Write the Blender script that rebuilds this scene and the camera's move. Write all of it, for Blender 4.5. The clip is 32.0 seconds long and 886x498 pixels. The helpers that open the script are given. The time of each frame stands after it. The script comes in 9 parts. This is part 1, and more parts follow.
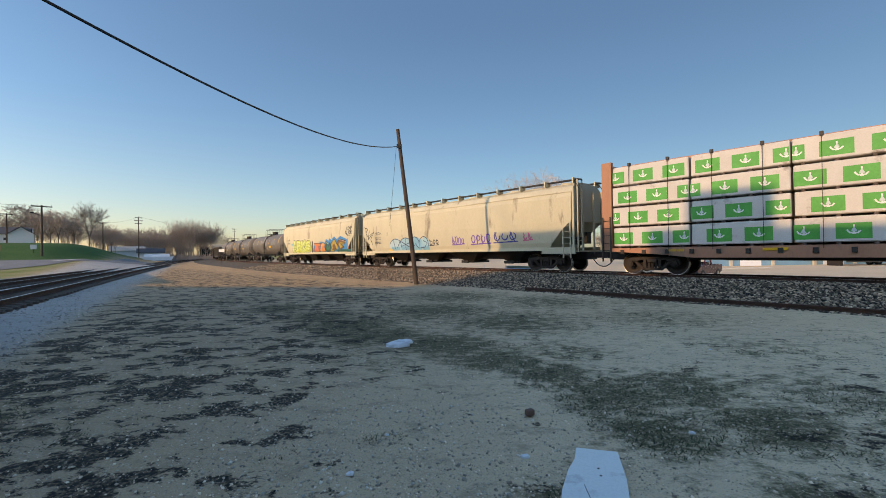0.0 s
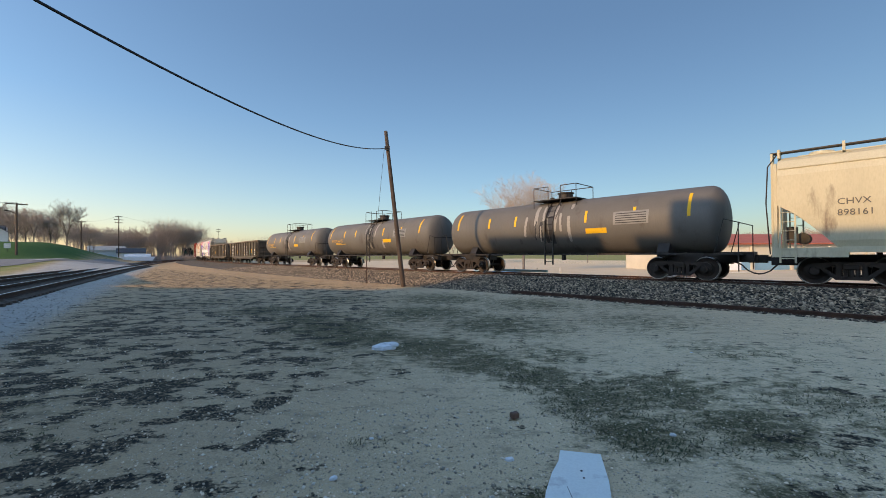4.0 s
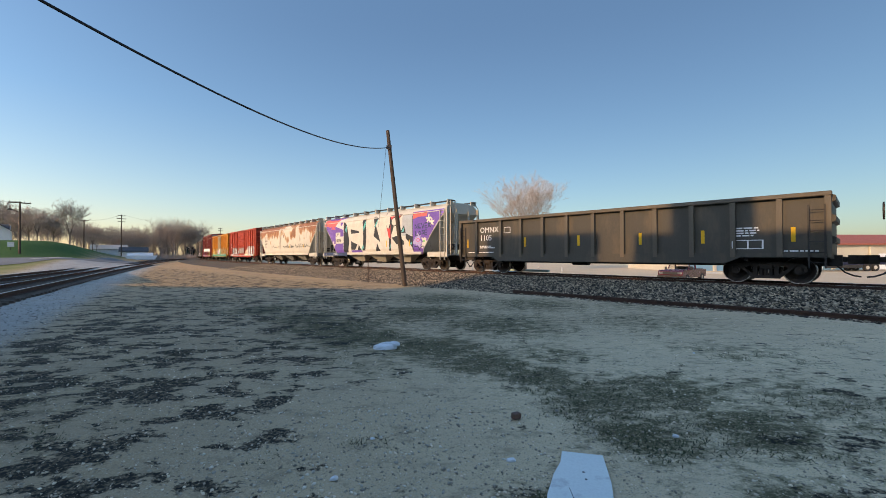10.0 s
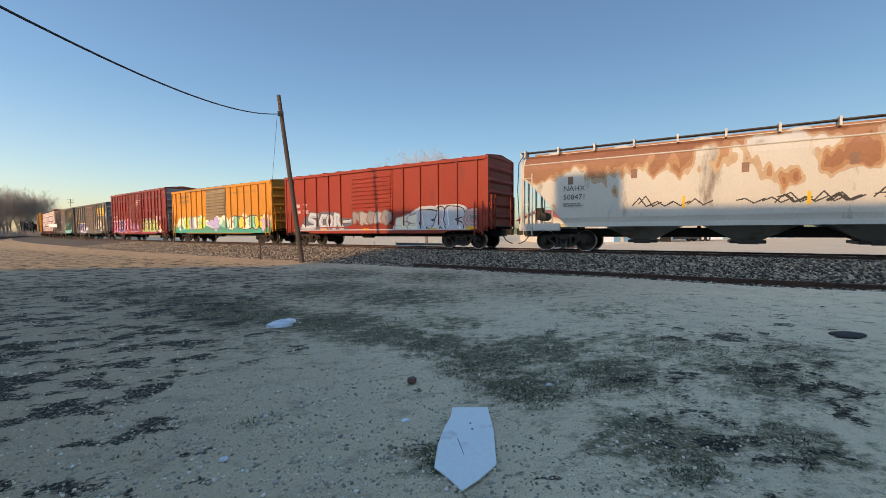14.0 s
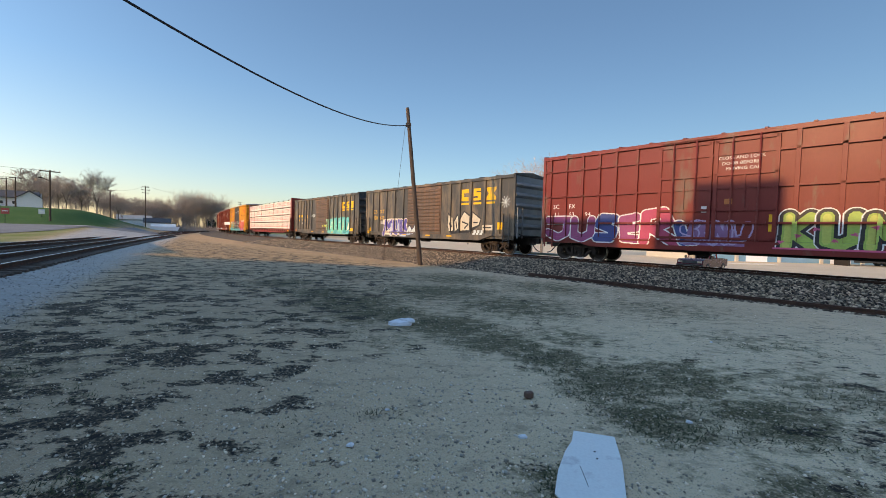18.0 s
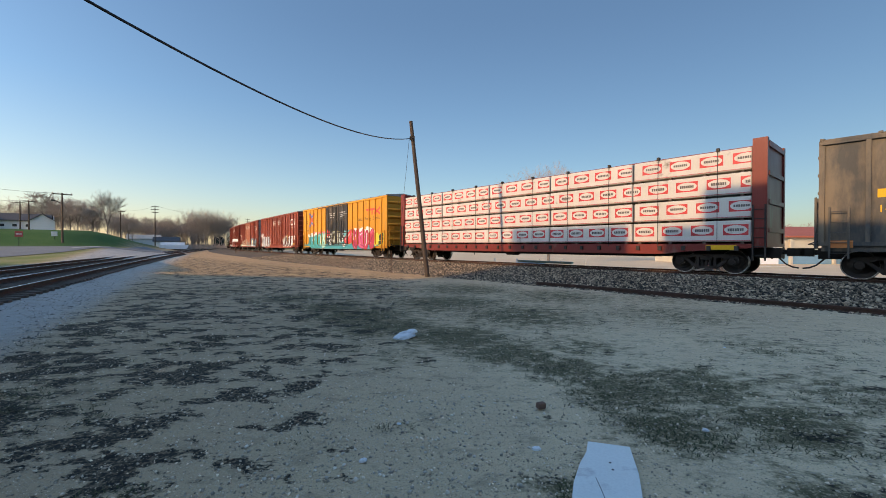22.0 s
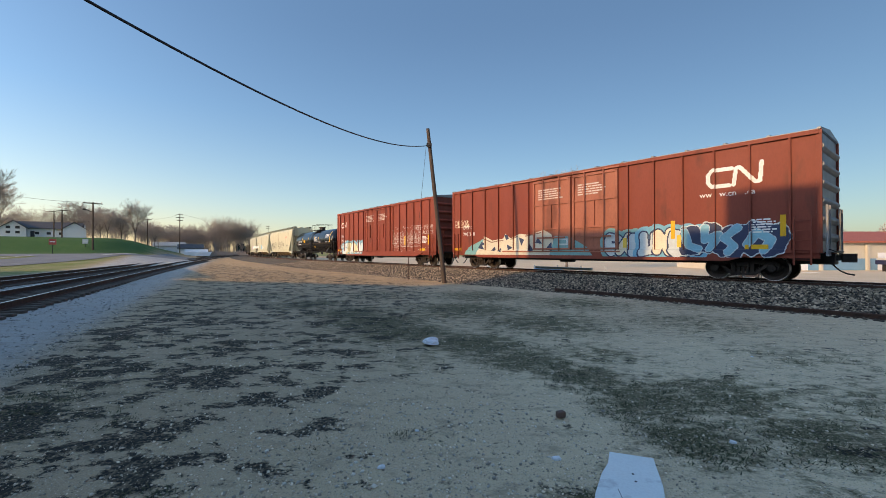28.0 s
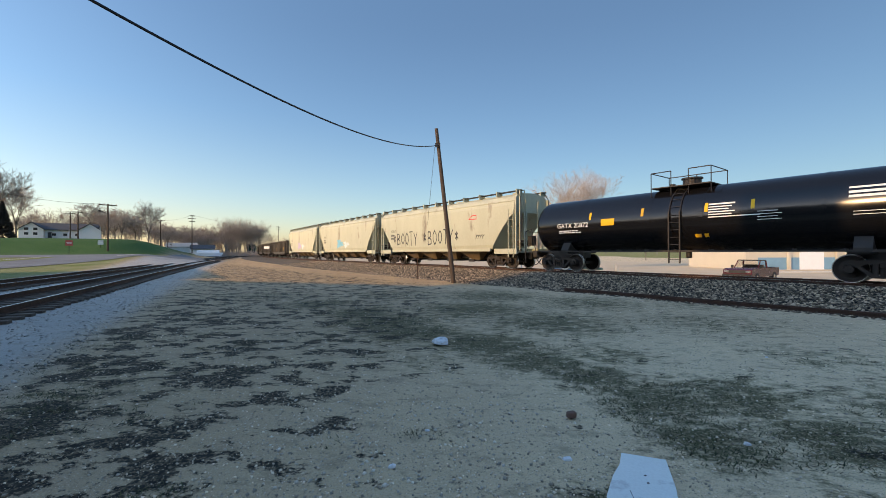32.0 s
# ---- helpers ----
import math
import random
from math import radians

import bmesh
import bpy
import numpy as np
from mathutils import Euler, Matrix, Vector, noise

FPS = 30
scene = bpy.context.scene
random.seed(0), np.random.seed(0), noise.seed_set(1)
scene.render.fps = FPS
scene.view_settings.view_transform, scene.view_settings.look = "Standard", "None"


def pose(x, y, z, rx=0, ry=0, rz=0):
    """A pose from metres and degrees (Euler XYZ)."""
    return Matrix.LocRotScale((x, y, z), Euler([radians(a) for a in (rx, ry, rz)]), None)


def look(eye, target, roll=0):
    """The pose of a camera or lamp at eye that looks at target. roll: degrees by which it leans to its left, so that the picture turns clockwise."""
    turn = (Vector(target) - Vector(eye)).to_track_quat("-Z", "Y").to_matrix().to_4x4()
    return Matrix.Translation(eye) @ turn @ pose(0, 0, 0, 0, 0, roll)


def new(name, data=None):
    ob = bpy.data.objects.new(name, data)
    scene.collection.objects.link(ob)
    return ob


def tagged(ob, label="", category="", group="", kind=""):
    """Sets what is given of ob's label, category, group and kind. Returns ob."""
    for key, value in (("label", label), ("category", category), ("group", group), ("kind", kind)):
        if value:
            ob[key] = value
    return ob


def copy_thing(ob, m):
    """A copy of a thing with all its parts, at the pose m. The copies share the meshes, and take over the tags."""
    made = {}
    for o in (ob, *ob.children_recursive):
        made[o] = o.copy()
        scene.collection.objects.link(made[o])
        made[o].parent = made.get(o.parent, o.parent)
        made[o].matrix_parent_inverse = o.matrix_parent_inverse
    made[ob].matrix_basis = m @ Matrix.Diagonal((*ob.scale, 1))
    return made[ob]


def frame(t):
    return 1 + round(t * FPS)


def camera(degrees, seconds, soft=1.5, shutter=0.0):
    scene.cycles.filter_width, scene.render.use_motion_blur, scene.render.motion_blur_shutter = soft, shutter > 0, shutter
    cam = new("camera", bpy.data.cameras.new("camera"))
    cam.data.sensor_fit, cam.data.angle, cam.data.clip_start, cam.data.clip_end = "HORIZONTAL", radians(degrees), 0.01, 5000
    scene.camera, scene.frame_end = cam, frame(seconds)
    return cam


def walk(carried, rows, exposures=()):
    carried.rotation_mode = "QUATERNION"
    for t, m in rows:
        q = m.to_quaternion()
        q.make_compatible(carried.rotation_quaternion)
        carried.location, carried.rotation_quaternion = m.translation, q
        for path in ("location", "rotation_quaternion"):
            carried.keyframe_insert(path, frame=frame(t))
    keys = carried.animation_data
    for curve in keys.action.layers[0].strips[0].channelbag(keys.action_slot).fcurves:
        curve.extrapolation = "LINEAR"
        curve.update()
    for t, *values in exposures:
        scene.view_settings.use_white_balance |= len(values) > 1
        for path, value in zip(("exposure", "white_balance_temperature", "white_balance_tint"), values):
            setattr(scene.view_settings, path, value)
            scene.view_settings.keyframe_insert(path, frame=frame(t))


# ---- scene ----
cam = camera(94.32, 32.0, soft=0.8)
PATH = [
    (0, pose(0.005, -0.003, 1.549, 90.48, 0.80, -2.31)),
    (0.5, pose(0.003, 0.001, 1.547, 90.40, 0.60, -2.44)),
    (1, pose(0.008, 0.009, 1.548, 90.29, 0.60, -2.80)),
    (1.5, pose(0.007, 0.006, 1.545, 90.30, 0.46, -3.21)),
    (2, pose(0.006, -0.003, 1.545, 90.42, 0.44, -3.61)),
    (2.5, pose(0.008, -0.002, 1.544, 90.55, 0.37, -3.95)),
    (3, pose(0.017, -0.004, 1.554, 90.59, 0.52, -4.21)),
    (3.5, pose(0.014, -0.008, 1.555, 90.69, 0.41, -4.22)),
    (5.5, pose(0.009, -0.001, 1.551, 90.95, 0.31, -3.61)),
    (6, pose(0.017, -0.004, 1.554, 90.93, 0.36, -3.57)),
    (6.5, pose(0.011, -0.005, 1.551, 90.95, 0.16, -3.47)),
    (7, pose(0.015, -0.003, 1.549, 90.92, 0.04, -3.37)),
    (7.5, pose(0.015, 0.007, 1.552, 90.75, -0.18, -3.20)),
    (8, pose(0.016, 0.010, 1.544, 90.67, -0.32, -3.13)),
    (8.5, pose(0.010, 0.014, 1.543, 90.57, -0.39, -3.07)),
    (9, pose(0.008, 0.011, 1.546, 90.56, -0.22, -3.07)),
    (9.5, pose(0.011, 0.009, 1.553, 90.62, -0.05, -3.33)),
    (10, pose(0.012, 0.009, 1.554, 90.74, 0.20, -3.86)),
    (10.5, pose(0.016, 0.001, 1.554, 90.85, 0.28, -4.55)),
    (11, pose(0.015, 0.002, 1.549, 90.96, 0.31, -5.05)),
    (11.5, pose(0.012, -0.005, 1.555, 90.84, 0.28, -5.60)),
    (12, pose(0.017, -0.012, 1.555, 90.66, 0.37, -6.37)),
    (12.5, pose(0.009, -0.024, 1.551, 89.89, 0.46, -8.21)),
    (13, pose(0.068, -0.060, 1.544, 88.24, 0.63, -13.47)),
    (13.5, pose(0.058, -0.093, 1.547, 87.21, 0.74, -17.34)),
    (14, pose(0.060, -0.076, 1.535, 87.13, 0.48, -17.44)),
    (14.5, pose(0.018, -0.033, 1.544, 87.61, -0.13, -13.73)),
    (15, pose(-0.023, -0.000, 1.537, 88.21, -0.58, -7.83)),
    (15.5, pose(-0.038, -0.007, 1.536, 88.44, -0.99, -4.08)),
    (17.5, pose(-0.028, 0.009, 1.524, 88.14, -1.69, -1.58)),
    (18, pose(-0.019, 0.011, 1.527, 88.03, -1.71, -1.70)),
    (18.5, pose(-0.019, 0.008, 1.531, 88.01, -1.59, -1.75)),
    (19, pose(-0.023, 0.006, 1.528, 87.98, -1.38, -1.58)),
    (19.5, pose(-0.027, 0.003, 1.526, 88.07, -0.88, -1.34)),
    (20, pose(-0.023, 0.006, 1.530, 88.22, -0.45, -1.08)),
    (20.5, pose(-0.020, 0.007, 1.531, 88.58, -0.08, -0.88)),
    (21, pose(-0.017, -0.002, 1.541, 88.91, 0.11, -0.71)),
    (21.5, pose(-0.017, 0.002, 1.538, 89.23, 0.21, -0.68)),
    (22, pose(-0.028, -0.006, 1.538, 89.53, -0.13, -0.83)),
    (22.5, pose(-0.026, -0.007, 1.537, 89.72, -0.33, -1.17)),
    (23, pose(-0.025, -0.006, 1.533, 89.97, -0.61, -1.63)),
    (23.5, pose(-0.022, -0.011, 1.537, 90.18, -0.66, -2.04)),
    (24, pose(-0.016, -0.011, 1.535, 90.29, -0.75, -2.13)),
    (24.5, pose(-0.013, -0.013, 1.540, 90.31, -0.49, -1.96)),
    (25, pose(-0.027, -0.006, 1.536, 90.26, -0.50, -1.55)),
    (25.5, pose(-0.026, -0.003, 1.537, 90.24, -0.31, -0.88)),
    (27.5, pose(-0.034, -0.002, 1.533, 90.35, -0.04, 1.23)),
    (28, pose(-0.034, -0.009, 1.539, 90.41, 0.01, 1.53)),
    (28.5, pose(-0.027, -0.007, 1.532, 90.61, 0.08, 1.98)),
    (29, pose(-0.034, -0.008, 1.544, 90.51, 0.04, 2.39)),
    (29.5, pose(-0.050, -0.003, 1.537, 90.53, -0.03, 2.76)),
    (30, pose(-0.042, -0.002, 1.539, 90.47, 0.09, 3.18)),
    (30.5, pose(-0.044, -0.011, 1.540, 90.49, 0.20, 3.27)),
    (31, pose(-0.042, -0.012, 1.541, 90.45, 0.16, 3.16)),
    (31.5, pose(-0.043, -0.013, 1.536, 90.49, 0.17, 2.91)),
    (32, pose(-0.041, -0.014, 1.541, 90.39, 0.18, 2.76)),
]
walk(cam, PATH, exposures=[(t_, e_ - 0.05, 7500, 10) for t_, e_ in ((0, 0.44), (3, 0.54), (7, 0.64), (10, 0.56), (12, 0.44), (13.5, 0.55), (15, 0.72), (18, 0.66), (20, 0.70), (21, 0.65), (23, 0.44), (25, 0.52), (29, 0.56), (32, 0.60))])

# ---- light: low evening sun from behind, clear sky ----
SUN_EL = radians(20.0)
TH = radians(40.72)                      # the main track's heading, left of +y
NX, NY = math.cos(TH), math.sin(TH)      # across the track, away from the camera
UX, UY = -math.sin(TH), math.cos(TH)     # along the track, into the distance
SX, SY = 0.784, 0.621                    # the way the sunlight goes over the ground
SUN_AZ = math.atan2(-SX, -SY)            # compass bearing of the sun, clockwise from +y

world = bpy.data.worlds.new("evening_sky")
scene.world = world
world.use_nodes = True
wn = world.node_tree
sky = wn.nodes.new("ShaderNodeTexSky")
sky.sky_type = "NISHITA"
sky.sun_disc = False
sky.sun_elevation = radians(14)
sky.sun_rotation = SUN_AZ
sky.air_density, sky.dust_density, sky.ozone_density = 1.0, 0.8, 4.0
# sky brightness scaled by hand: dimmed ahead, raised on the unseen sun side
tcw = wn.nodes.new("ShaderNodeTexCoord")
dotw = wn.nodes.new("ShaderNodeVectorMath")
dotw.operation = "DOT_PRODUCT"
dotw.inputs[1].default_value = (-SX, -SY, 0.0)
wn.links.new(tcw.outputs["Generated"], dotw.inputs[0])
sunward_gain = wn.nodes.new("ShaderNodeMapRange")
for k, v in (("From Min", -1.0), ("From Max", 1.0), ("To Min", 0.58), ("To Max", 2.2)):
    sunward_gain.inputs[k].default_value = v
wn.links.new(dotw.outputs["Value"], sunward_gain.inputs["Value"])
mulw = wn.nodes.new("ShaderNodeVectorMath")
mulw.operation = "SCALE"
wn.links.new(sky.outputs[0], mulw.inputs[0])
wn.links.new(sunward_gain.outputs[0], mulw.inputs["Scale"])
# sky above the view brightened to lift the light on the ground
sepw = wn.nodes.new("ShaderNodeSeparateXYZ")
wn.links.new(tcw.outputs["Generated"], sepw.inputs[0])
over = wn.nodes.new("ShaderNodeMapRange")
over.interpolation_type = "SMOOTHSTEP"
for k, v in (("From Min", 0.45), ("From Max", 0.95), ("To Min", 0.0), ("To Max", 1.0)):
    over.inputs[k].default_value = v
wn.links.new(sepw.outputs[2], over.inputs["Value"])
zenith_lift = wn.nodes.new("ShaderNodeMix")
zenith_lift.data_type = "RGBA"
zenith_lift.blend_type = "MULTIPLY"
zenith_lift.inputs[7].default_value = (1.7, 1.7, 1.65, 1)
wn.links.new(over.outputs[0], zenith_lift.inputs[0])
wn.links.new(mulw.outputs[0], zenith_lift.inputs[6])
# cream tint painted into the sky, low over the horizon and towards the sun
low = wn.nodes.new("ShaderNodeMapRange")
for k, v in (("From Min", 0.0), ("From Max", 0.30), ("To Min", 1.0), ("To Max", 0.0)):
    low.inputs[k].default_value = v
wn.links.new(sepw.outputs[2], low.inputs["Value"])
near = wn.nodes.new("ShaderNodeMapRange")
for k, v in (("From Min", -0.75), ("From Max", 0.1), ("To Min", 0.15), ("To Max", 1.0)):
    near.inputs[k].default_value = v
wn.links.new(dotw.outputs["Value"], near.inputs["Value"])
both = wn.nodes.new("ShaderNodeMath")
both.operation = "MULTIPLY"
wn.links.new(low.outputs[0], both.inputs[0])
wn.links.new(near.outputs[0], both.inputs[1])
cream = wn.nodes.new("ShaderNodeMix")
cream.data_type = "RGBA"
cream.blend_type = "MULTIPLY"
cream.inputs[7].default_value = (1.4, 1.02, 0.82, 1)
wn.links.new(both.outputs[0], cream.inputs[0])
wn.links.new(zenith_lift.outputs[2], cream.inputs[6])
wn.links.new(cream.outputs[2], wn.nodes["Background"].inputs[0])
wn.nodes["Background"].inputs[1].default_value = 0.15

sun = new("sun", bpy.data.lights.new("sun", "SUN"))
sun.data.energy, sun.data.angle, sun.data.color = 2.75, radians(0.55), (1.0, 0.67, 0.38)
sun.matrix_world = look((-SX * 80, -SY * 80, 80 * math.tan(SUN_EL)), (0, 0, 0))

# ---- small tools ----
def mesh_of(name, verts, faces, mats, idx=None, smooth=False):
    me = bpy.data.meshes.new(name)
    if isinstance(verts, np.ndarray):
        n, m_ = faces.shape
        me.vertices.add(len(verts))
        me.vertices.foreach_set("co", verts.astype(np.float32).ravel())
        me.loops.add(n * m_)
        me.loops.foreach_set("vertex_index", faces.astype(np.int32).ravel())
        me.polygons.add(n)
        me.polygons.foreach_set("loop_start", np.arange(0, n * m_, m_, dtype=np.int32))
    else:
        me.from_pydata(verts, [], faces)
    for m in mats if isinstance(mats, (list, tuple)) else [mats]:
        me.materials.append(m)
    if idx is not None:
        me.polygons.foreach_set("material_index", idx)
    if smooth:
        me.polygons.foreach_set("use_smooth", [True] * len(me.polygons))
    me.update(calc_edges=True)
    return me


class Build:
    """Collects the faces of one mesh."""

    def __init__(self):
        self.v, self.f = [], []

    def add(self, verts, faces):
        o = len(self.v)
        self.v += [tuple(q) for q in verts]
        self.f += [tuple(o + i for i in g) for g in faces]
        return self

    def box(self, x0, x1, y0, y1, z0, z1, b=0.0):
        if b <= 0:
            vs = [(x, y, z) for x in (x0, x1) for y in (y0, y1) for z in (z0, z1)]
            return self.add(vs, [(0, 1, 3, 2), (4, 6, 7, 5), (0, 4, 5, 1), (2, 3, 7, 6), (0, 2, 6, 4), (1, 5, 7, 3)])
        ring = [(x0 + b, y0), (x1 - b, y0), (x1, y0 + b), (x1, y1 - b), (x1 - b, y1), (x0 + b, y1), (x0, y1 - b), (x0, y0 + b)]
        inner = [(min(max(x, x0 + b), x1 - b), min(max(y, y0 + b), y1 - b)) for x, y in ring]
        vs = [(x, y, z0) for x, y in inner] + [(x, y, z0 + b) for x, y in ring] + [(x, y, z1 - b) for x, y in ring] + [(x, y, z1) for x, y in inner]
        fs = [tuple(range(7, -1, -1)), tuple(range(24, 32))]
        for r in range(3):
            fs += [(8 * r + i, 8 * r + (i + 1) % 8, 8 * r + 8 + (i + 1) % 8, 8 * r + 8 + i) for i in range(8)]
        return self.add(vs, fs)

    def prism(self, poly, y0, y1, axis="y"):
        """A polygon of (x, z) pushed from y0 to y1; axis "x": of (y, z) along x; axis "z": of (x, y) along z."""
        n = len(poly)
        put = {"y": lambda p, q: (p[0], q, p[1]), "x": lambda p, q: (q, p[0], p[1]), "z": lambda p, q: (p[0], p[1], q)}[axis]
        vs = [put(p, y0) for p in poly] + [put(p, y1) for p in poly]
        fs = [tuple(range(n)), tuple(range(2 * n - 1, n - 1, -1))]
        fs += [(i, i + n, (i + 1) % n + n, (i + 1) % n) for i in range(n)]
        return self.add(vs, fs)

    def tube(self, a, b, r, n=8, r2=None):
        a, b = Vector(a), Vector(b)
        r2 = r if r2 is None else r2
        d = (b - a).normalized()
        p = d.orthogonal().normalized()
        q = d.cross(p)
        vs = []
        for c, rr in ((a, r), (b, r2)):
            vs += [c + rr * (p * math.cos(2 * math.pi * i / n) + q * math.sin(2 * math.pi * i / n)) for i in range(n)]
        fs = [tuple(range(n - 1, -1, -1)), tuple(range(n, 2 * n))] + [(i, (i + 1) % n, (i + 1) % n + n, i + n) for i in range(n)]
        return self.add(vs, fs)

    def line(self, pts, r, n=6):
        """One bent tube through the points."""
        P = [Vector(q) for q in pts]
        D = [(b - a).normalized() for a, b in zip(P, P[1:])]
        T = [D[0]] + [(a + b).normalized() for a, b in zip(D, D[1:])] + [D[-1]]
        p, vs, m = T[0].orthogonal().normalized(), [], len(P)
        for c, d in zip(P, T):
            p = (p - d * p.dot(d)).normalized()
            q = d.cross(p)
            vs += [c + r * (p * math.cos(2 * math.pi * i / n) + q * math.sin(2 * math.pi * i / n)) for i in range(n)]
        fs = [tuple(range(n - 1, -1, -1)), tuple(range((m - 1) * n, m * n))]
        fs += [(k * n + i, k * n + (i + 1) % n, (k + 1) * n + (i + 1) % n, (k + 1) * n + i) for k in range(m - 1) for i in range(n)]
        return self.add(vs, fs)

    def lathe(self, prof, n=24, axis="x", centre=(0, 0, 0)):
        """prof: (along, radius) pairs, turned about the axis."""
        vs, fs, m = [], [], len(prof)
        for k in range(n):
            c, s = math.cos(2 * math.pi * k / n), math.sin(2 * math.pi * k / n)
            for t, r in prof:
                q = (t, r * c, r * s) if axis == "x" else (r * c, t, r * s) if axis == "y" else (r * c, r * s, t)
                vs.append((q[0] + centre[0], q[1] + centre[1], q[2] + centre[2]))
        for k in range(n):
            for j in range(m - 1):
                fs.append((k * m + j, k * m + j + 1, (k + 1) % n * m + j + 1, (k + 1) % n * m + j))
        return self.add(vs, fs)

    def mesh(self, name, mat, smooth=False):
        me = mesh_of(name, self.v, self.f, mat, smooth=smooth)
        bm = bmesh.new()
        bm.from_mesh(me)
        bmesh.ops.recalc_face_normals(bm, faces=bm.faces)
        bm.to_mesh(me)
        bm.free()
        return me


def part(name, b, mat, parent=None, label="", smooth=False, at=None):
    """One mesh object from a Build or a mesh, under its thing or part."""
    me = b if isinstance(b, bpy.types.Mesh) else b.mesh(name, mat, smooth)
    ob = new(name, me)
    if parent is not None:
        ob.parent = parent
    if at is not None:
        ob.matrix_basis = at if isinstance(at, Matrix) else pose(*at)
    if label:
        ob["label"] = label
    return ob


def thing(name, label, category, group="", m=None, kind=""):
    ob = new(name)
    ob.empty_display_size = 0.2
    if m is not None:
        ob.matrix_basis = m
    return tagged(ob, label, category, group, kind)


def place(s, n, z=0.0):
    """A world place from along-track and across-track metres."""
    return Vector((NX * n + UX * s, NY * n + UY * s, z))


# ---- materials ----
def material(name, col, col2=None, rough=0.6, metal=0.0, scale=3.0, amount=0.5, fine=60.0, bump=0.15, bump_dist=0.01, dirt=None, dirt_amount=0.0, dirt_scale=0.7, stretch=(1, 1, 1), spec=0.5, island=None):
    m = bpy.data.materials.new(name)
    m.use_nodes = True
    nt = m.node_tree
    N, Lk = nt.nodes, nt.links
    bs = N["Principled BSDF"]
    bs.inputs["Roughness"].default_value, bs.inputs["Metallic"].default_value = rough, metal
    bs.inputs["Specular IOR Level"].default_value = spec
    tc = N.new("ShaderNodeTexCoord")
    mp = N.new("ShaderNodeMapping")
    mp.inputs["Scale"].default_value = stretch
    Lk.new(tc.outputs["Object"], mp.inputs[0])

    def noise_node(sc, detail=4.0, rough_=0.55):
        n = N.new("ShaderNodeTexNoise")
        n.inputs["Scale"].default_value, n.inputs["Detail"].default_value, n.inputs["Roughness"].default_value = sc, detail, rough_
        Lk.new(mp.outputs[0], n.inputs["Vector"])
        return n

    def ramp(src, a, b):
        r = N.new("ShaderNodeMapRange")
        r.inputs["From Min"].default_value, r.inputs["From Max"].default_value = a, b
        Lk.new(src, r.inputs["Value"])
        return r.outputs["Result"]

    def mix(fac, a, b):
        x = N.new("ShaderNodeMix")
        x.data_type = "RGBA"
        for key, val in ((0, fac), (6, a), (7, b)):
            if isinstance(val, (tuple, list)):
                x.inputs[key].default_value = (*val[:3], 1)
            elif isinstance(val, (int, float)):
                x.inputs[key].default_value = val
            else:
                Lk.new(val, x.inputs[key])
        return x.outputs[2]

    n1, n2 = noise_node(scale), noise_node(fine, 3.0)
    c2 = col2 or tuple(c * 0.7 for c in col)
    f1 = N.new("ShaderNodeMath")
    f1.operation = "MULTIPLY"
    Lk.new(ramp(n1.outputs["Fac"], 0.35, 0.65), f1.inputs[0])
    f1.inputs[1].default_value = amount
    base = mix(f1.outputs[0], col, c2)
    f2 = N.new("ShaderNodeMath")
    f2.operation = "MULTIPLY"
    Lk.new(ramp(n2.outputs["Fac"], 0.4, 0.7), f2.inputs[0])
    f2.inputs[1].default_value = amount * 0.5
    base = mix(f2.outputs[0], base, tuple(c * 0.6 for c in c2))
    if dirt:
        n3 = noise_node(dirt_scale, 6.0, 0.65)
        f3 = ramp(n3.outputs["Fac"], 0.62 - 0.3 * dirt_amount, 0.75 - 0.2 * dirt_amount)
        base = mix(f3, base, dirt)
    if island:
        g = N.new("ShaderNodeNewGeometry")
        hs = N.new("ShaderNodeHueSaturation")
        v = N.new("ShaderNodeMapRange")
        v.inputs["To Min"].default_value, v.inputs["To Max"].default_value = island[:2]
        pw = N.new("ShaderNodeMath")
        pw.operation = "POWER"
        pw.inputs[1].default_value = island[2]
        Lk.new(g.outputs["Random Per Island"], pw.inputs[0])
        Lk.new(pw.outputs[0], v.inputs["Value"])
        Lk.new(v.outputs[0], hs.inputs["Value"])
        Lk.new(base, hs.inputs["Color"])
        base = hs.outputs[0]
    Lk.new(base, bs.inputs["Base Color"])
    rr = N.new("ShaderNodeMapRange")
    rr.inputs["To Min"].default_value, rr.inputs["To Max"].default_value = max(rough - 0.12, 0.05), min(rough + 0.12, 1.0)
    Lk.new(n1.outputs["Fac"], rr.inputs["Value"])
    Lk.new(rr.outputs[0], bs.inputs["Roughness"])
    if bump:
        bp = N.new("ShaderNodeBump")
        bp.inputs["Strength"].default_value, bp.inputs["Distance"].default_value = bump, bump_dist
        Lk.new(n2.outputs["Fac"], bp.inputs["Height"])
        Lk.new(bp.outputs[0], bs.inputs["Normal"])
    return m


def paint(name, col, dirt=(0.16, 0.12, 0.09), amount=0.35, rough=0.55, dirt_amount=0.25, streak=True, **kw):
    """Weathered vehicle paint, with dirt that runs down."""
    return material(name, col, tuple(c * 0.82 for c in col), rough=rough, scale=1.2, amount=amount, fine=25, bump=0.06, dirt=dirt, dirt_amount=dirt_amount, dirt_scale=1.1, stretch=(1, 1, 0.3) if streak else (1, 1, 1), spec=0.25, **kw)


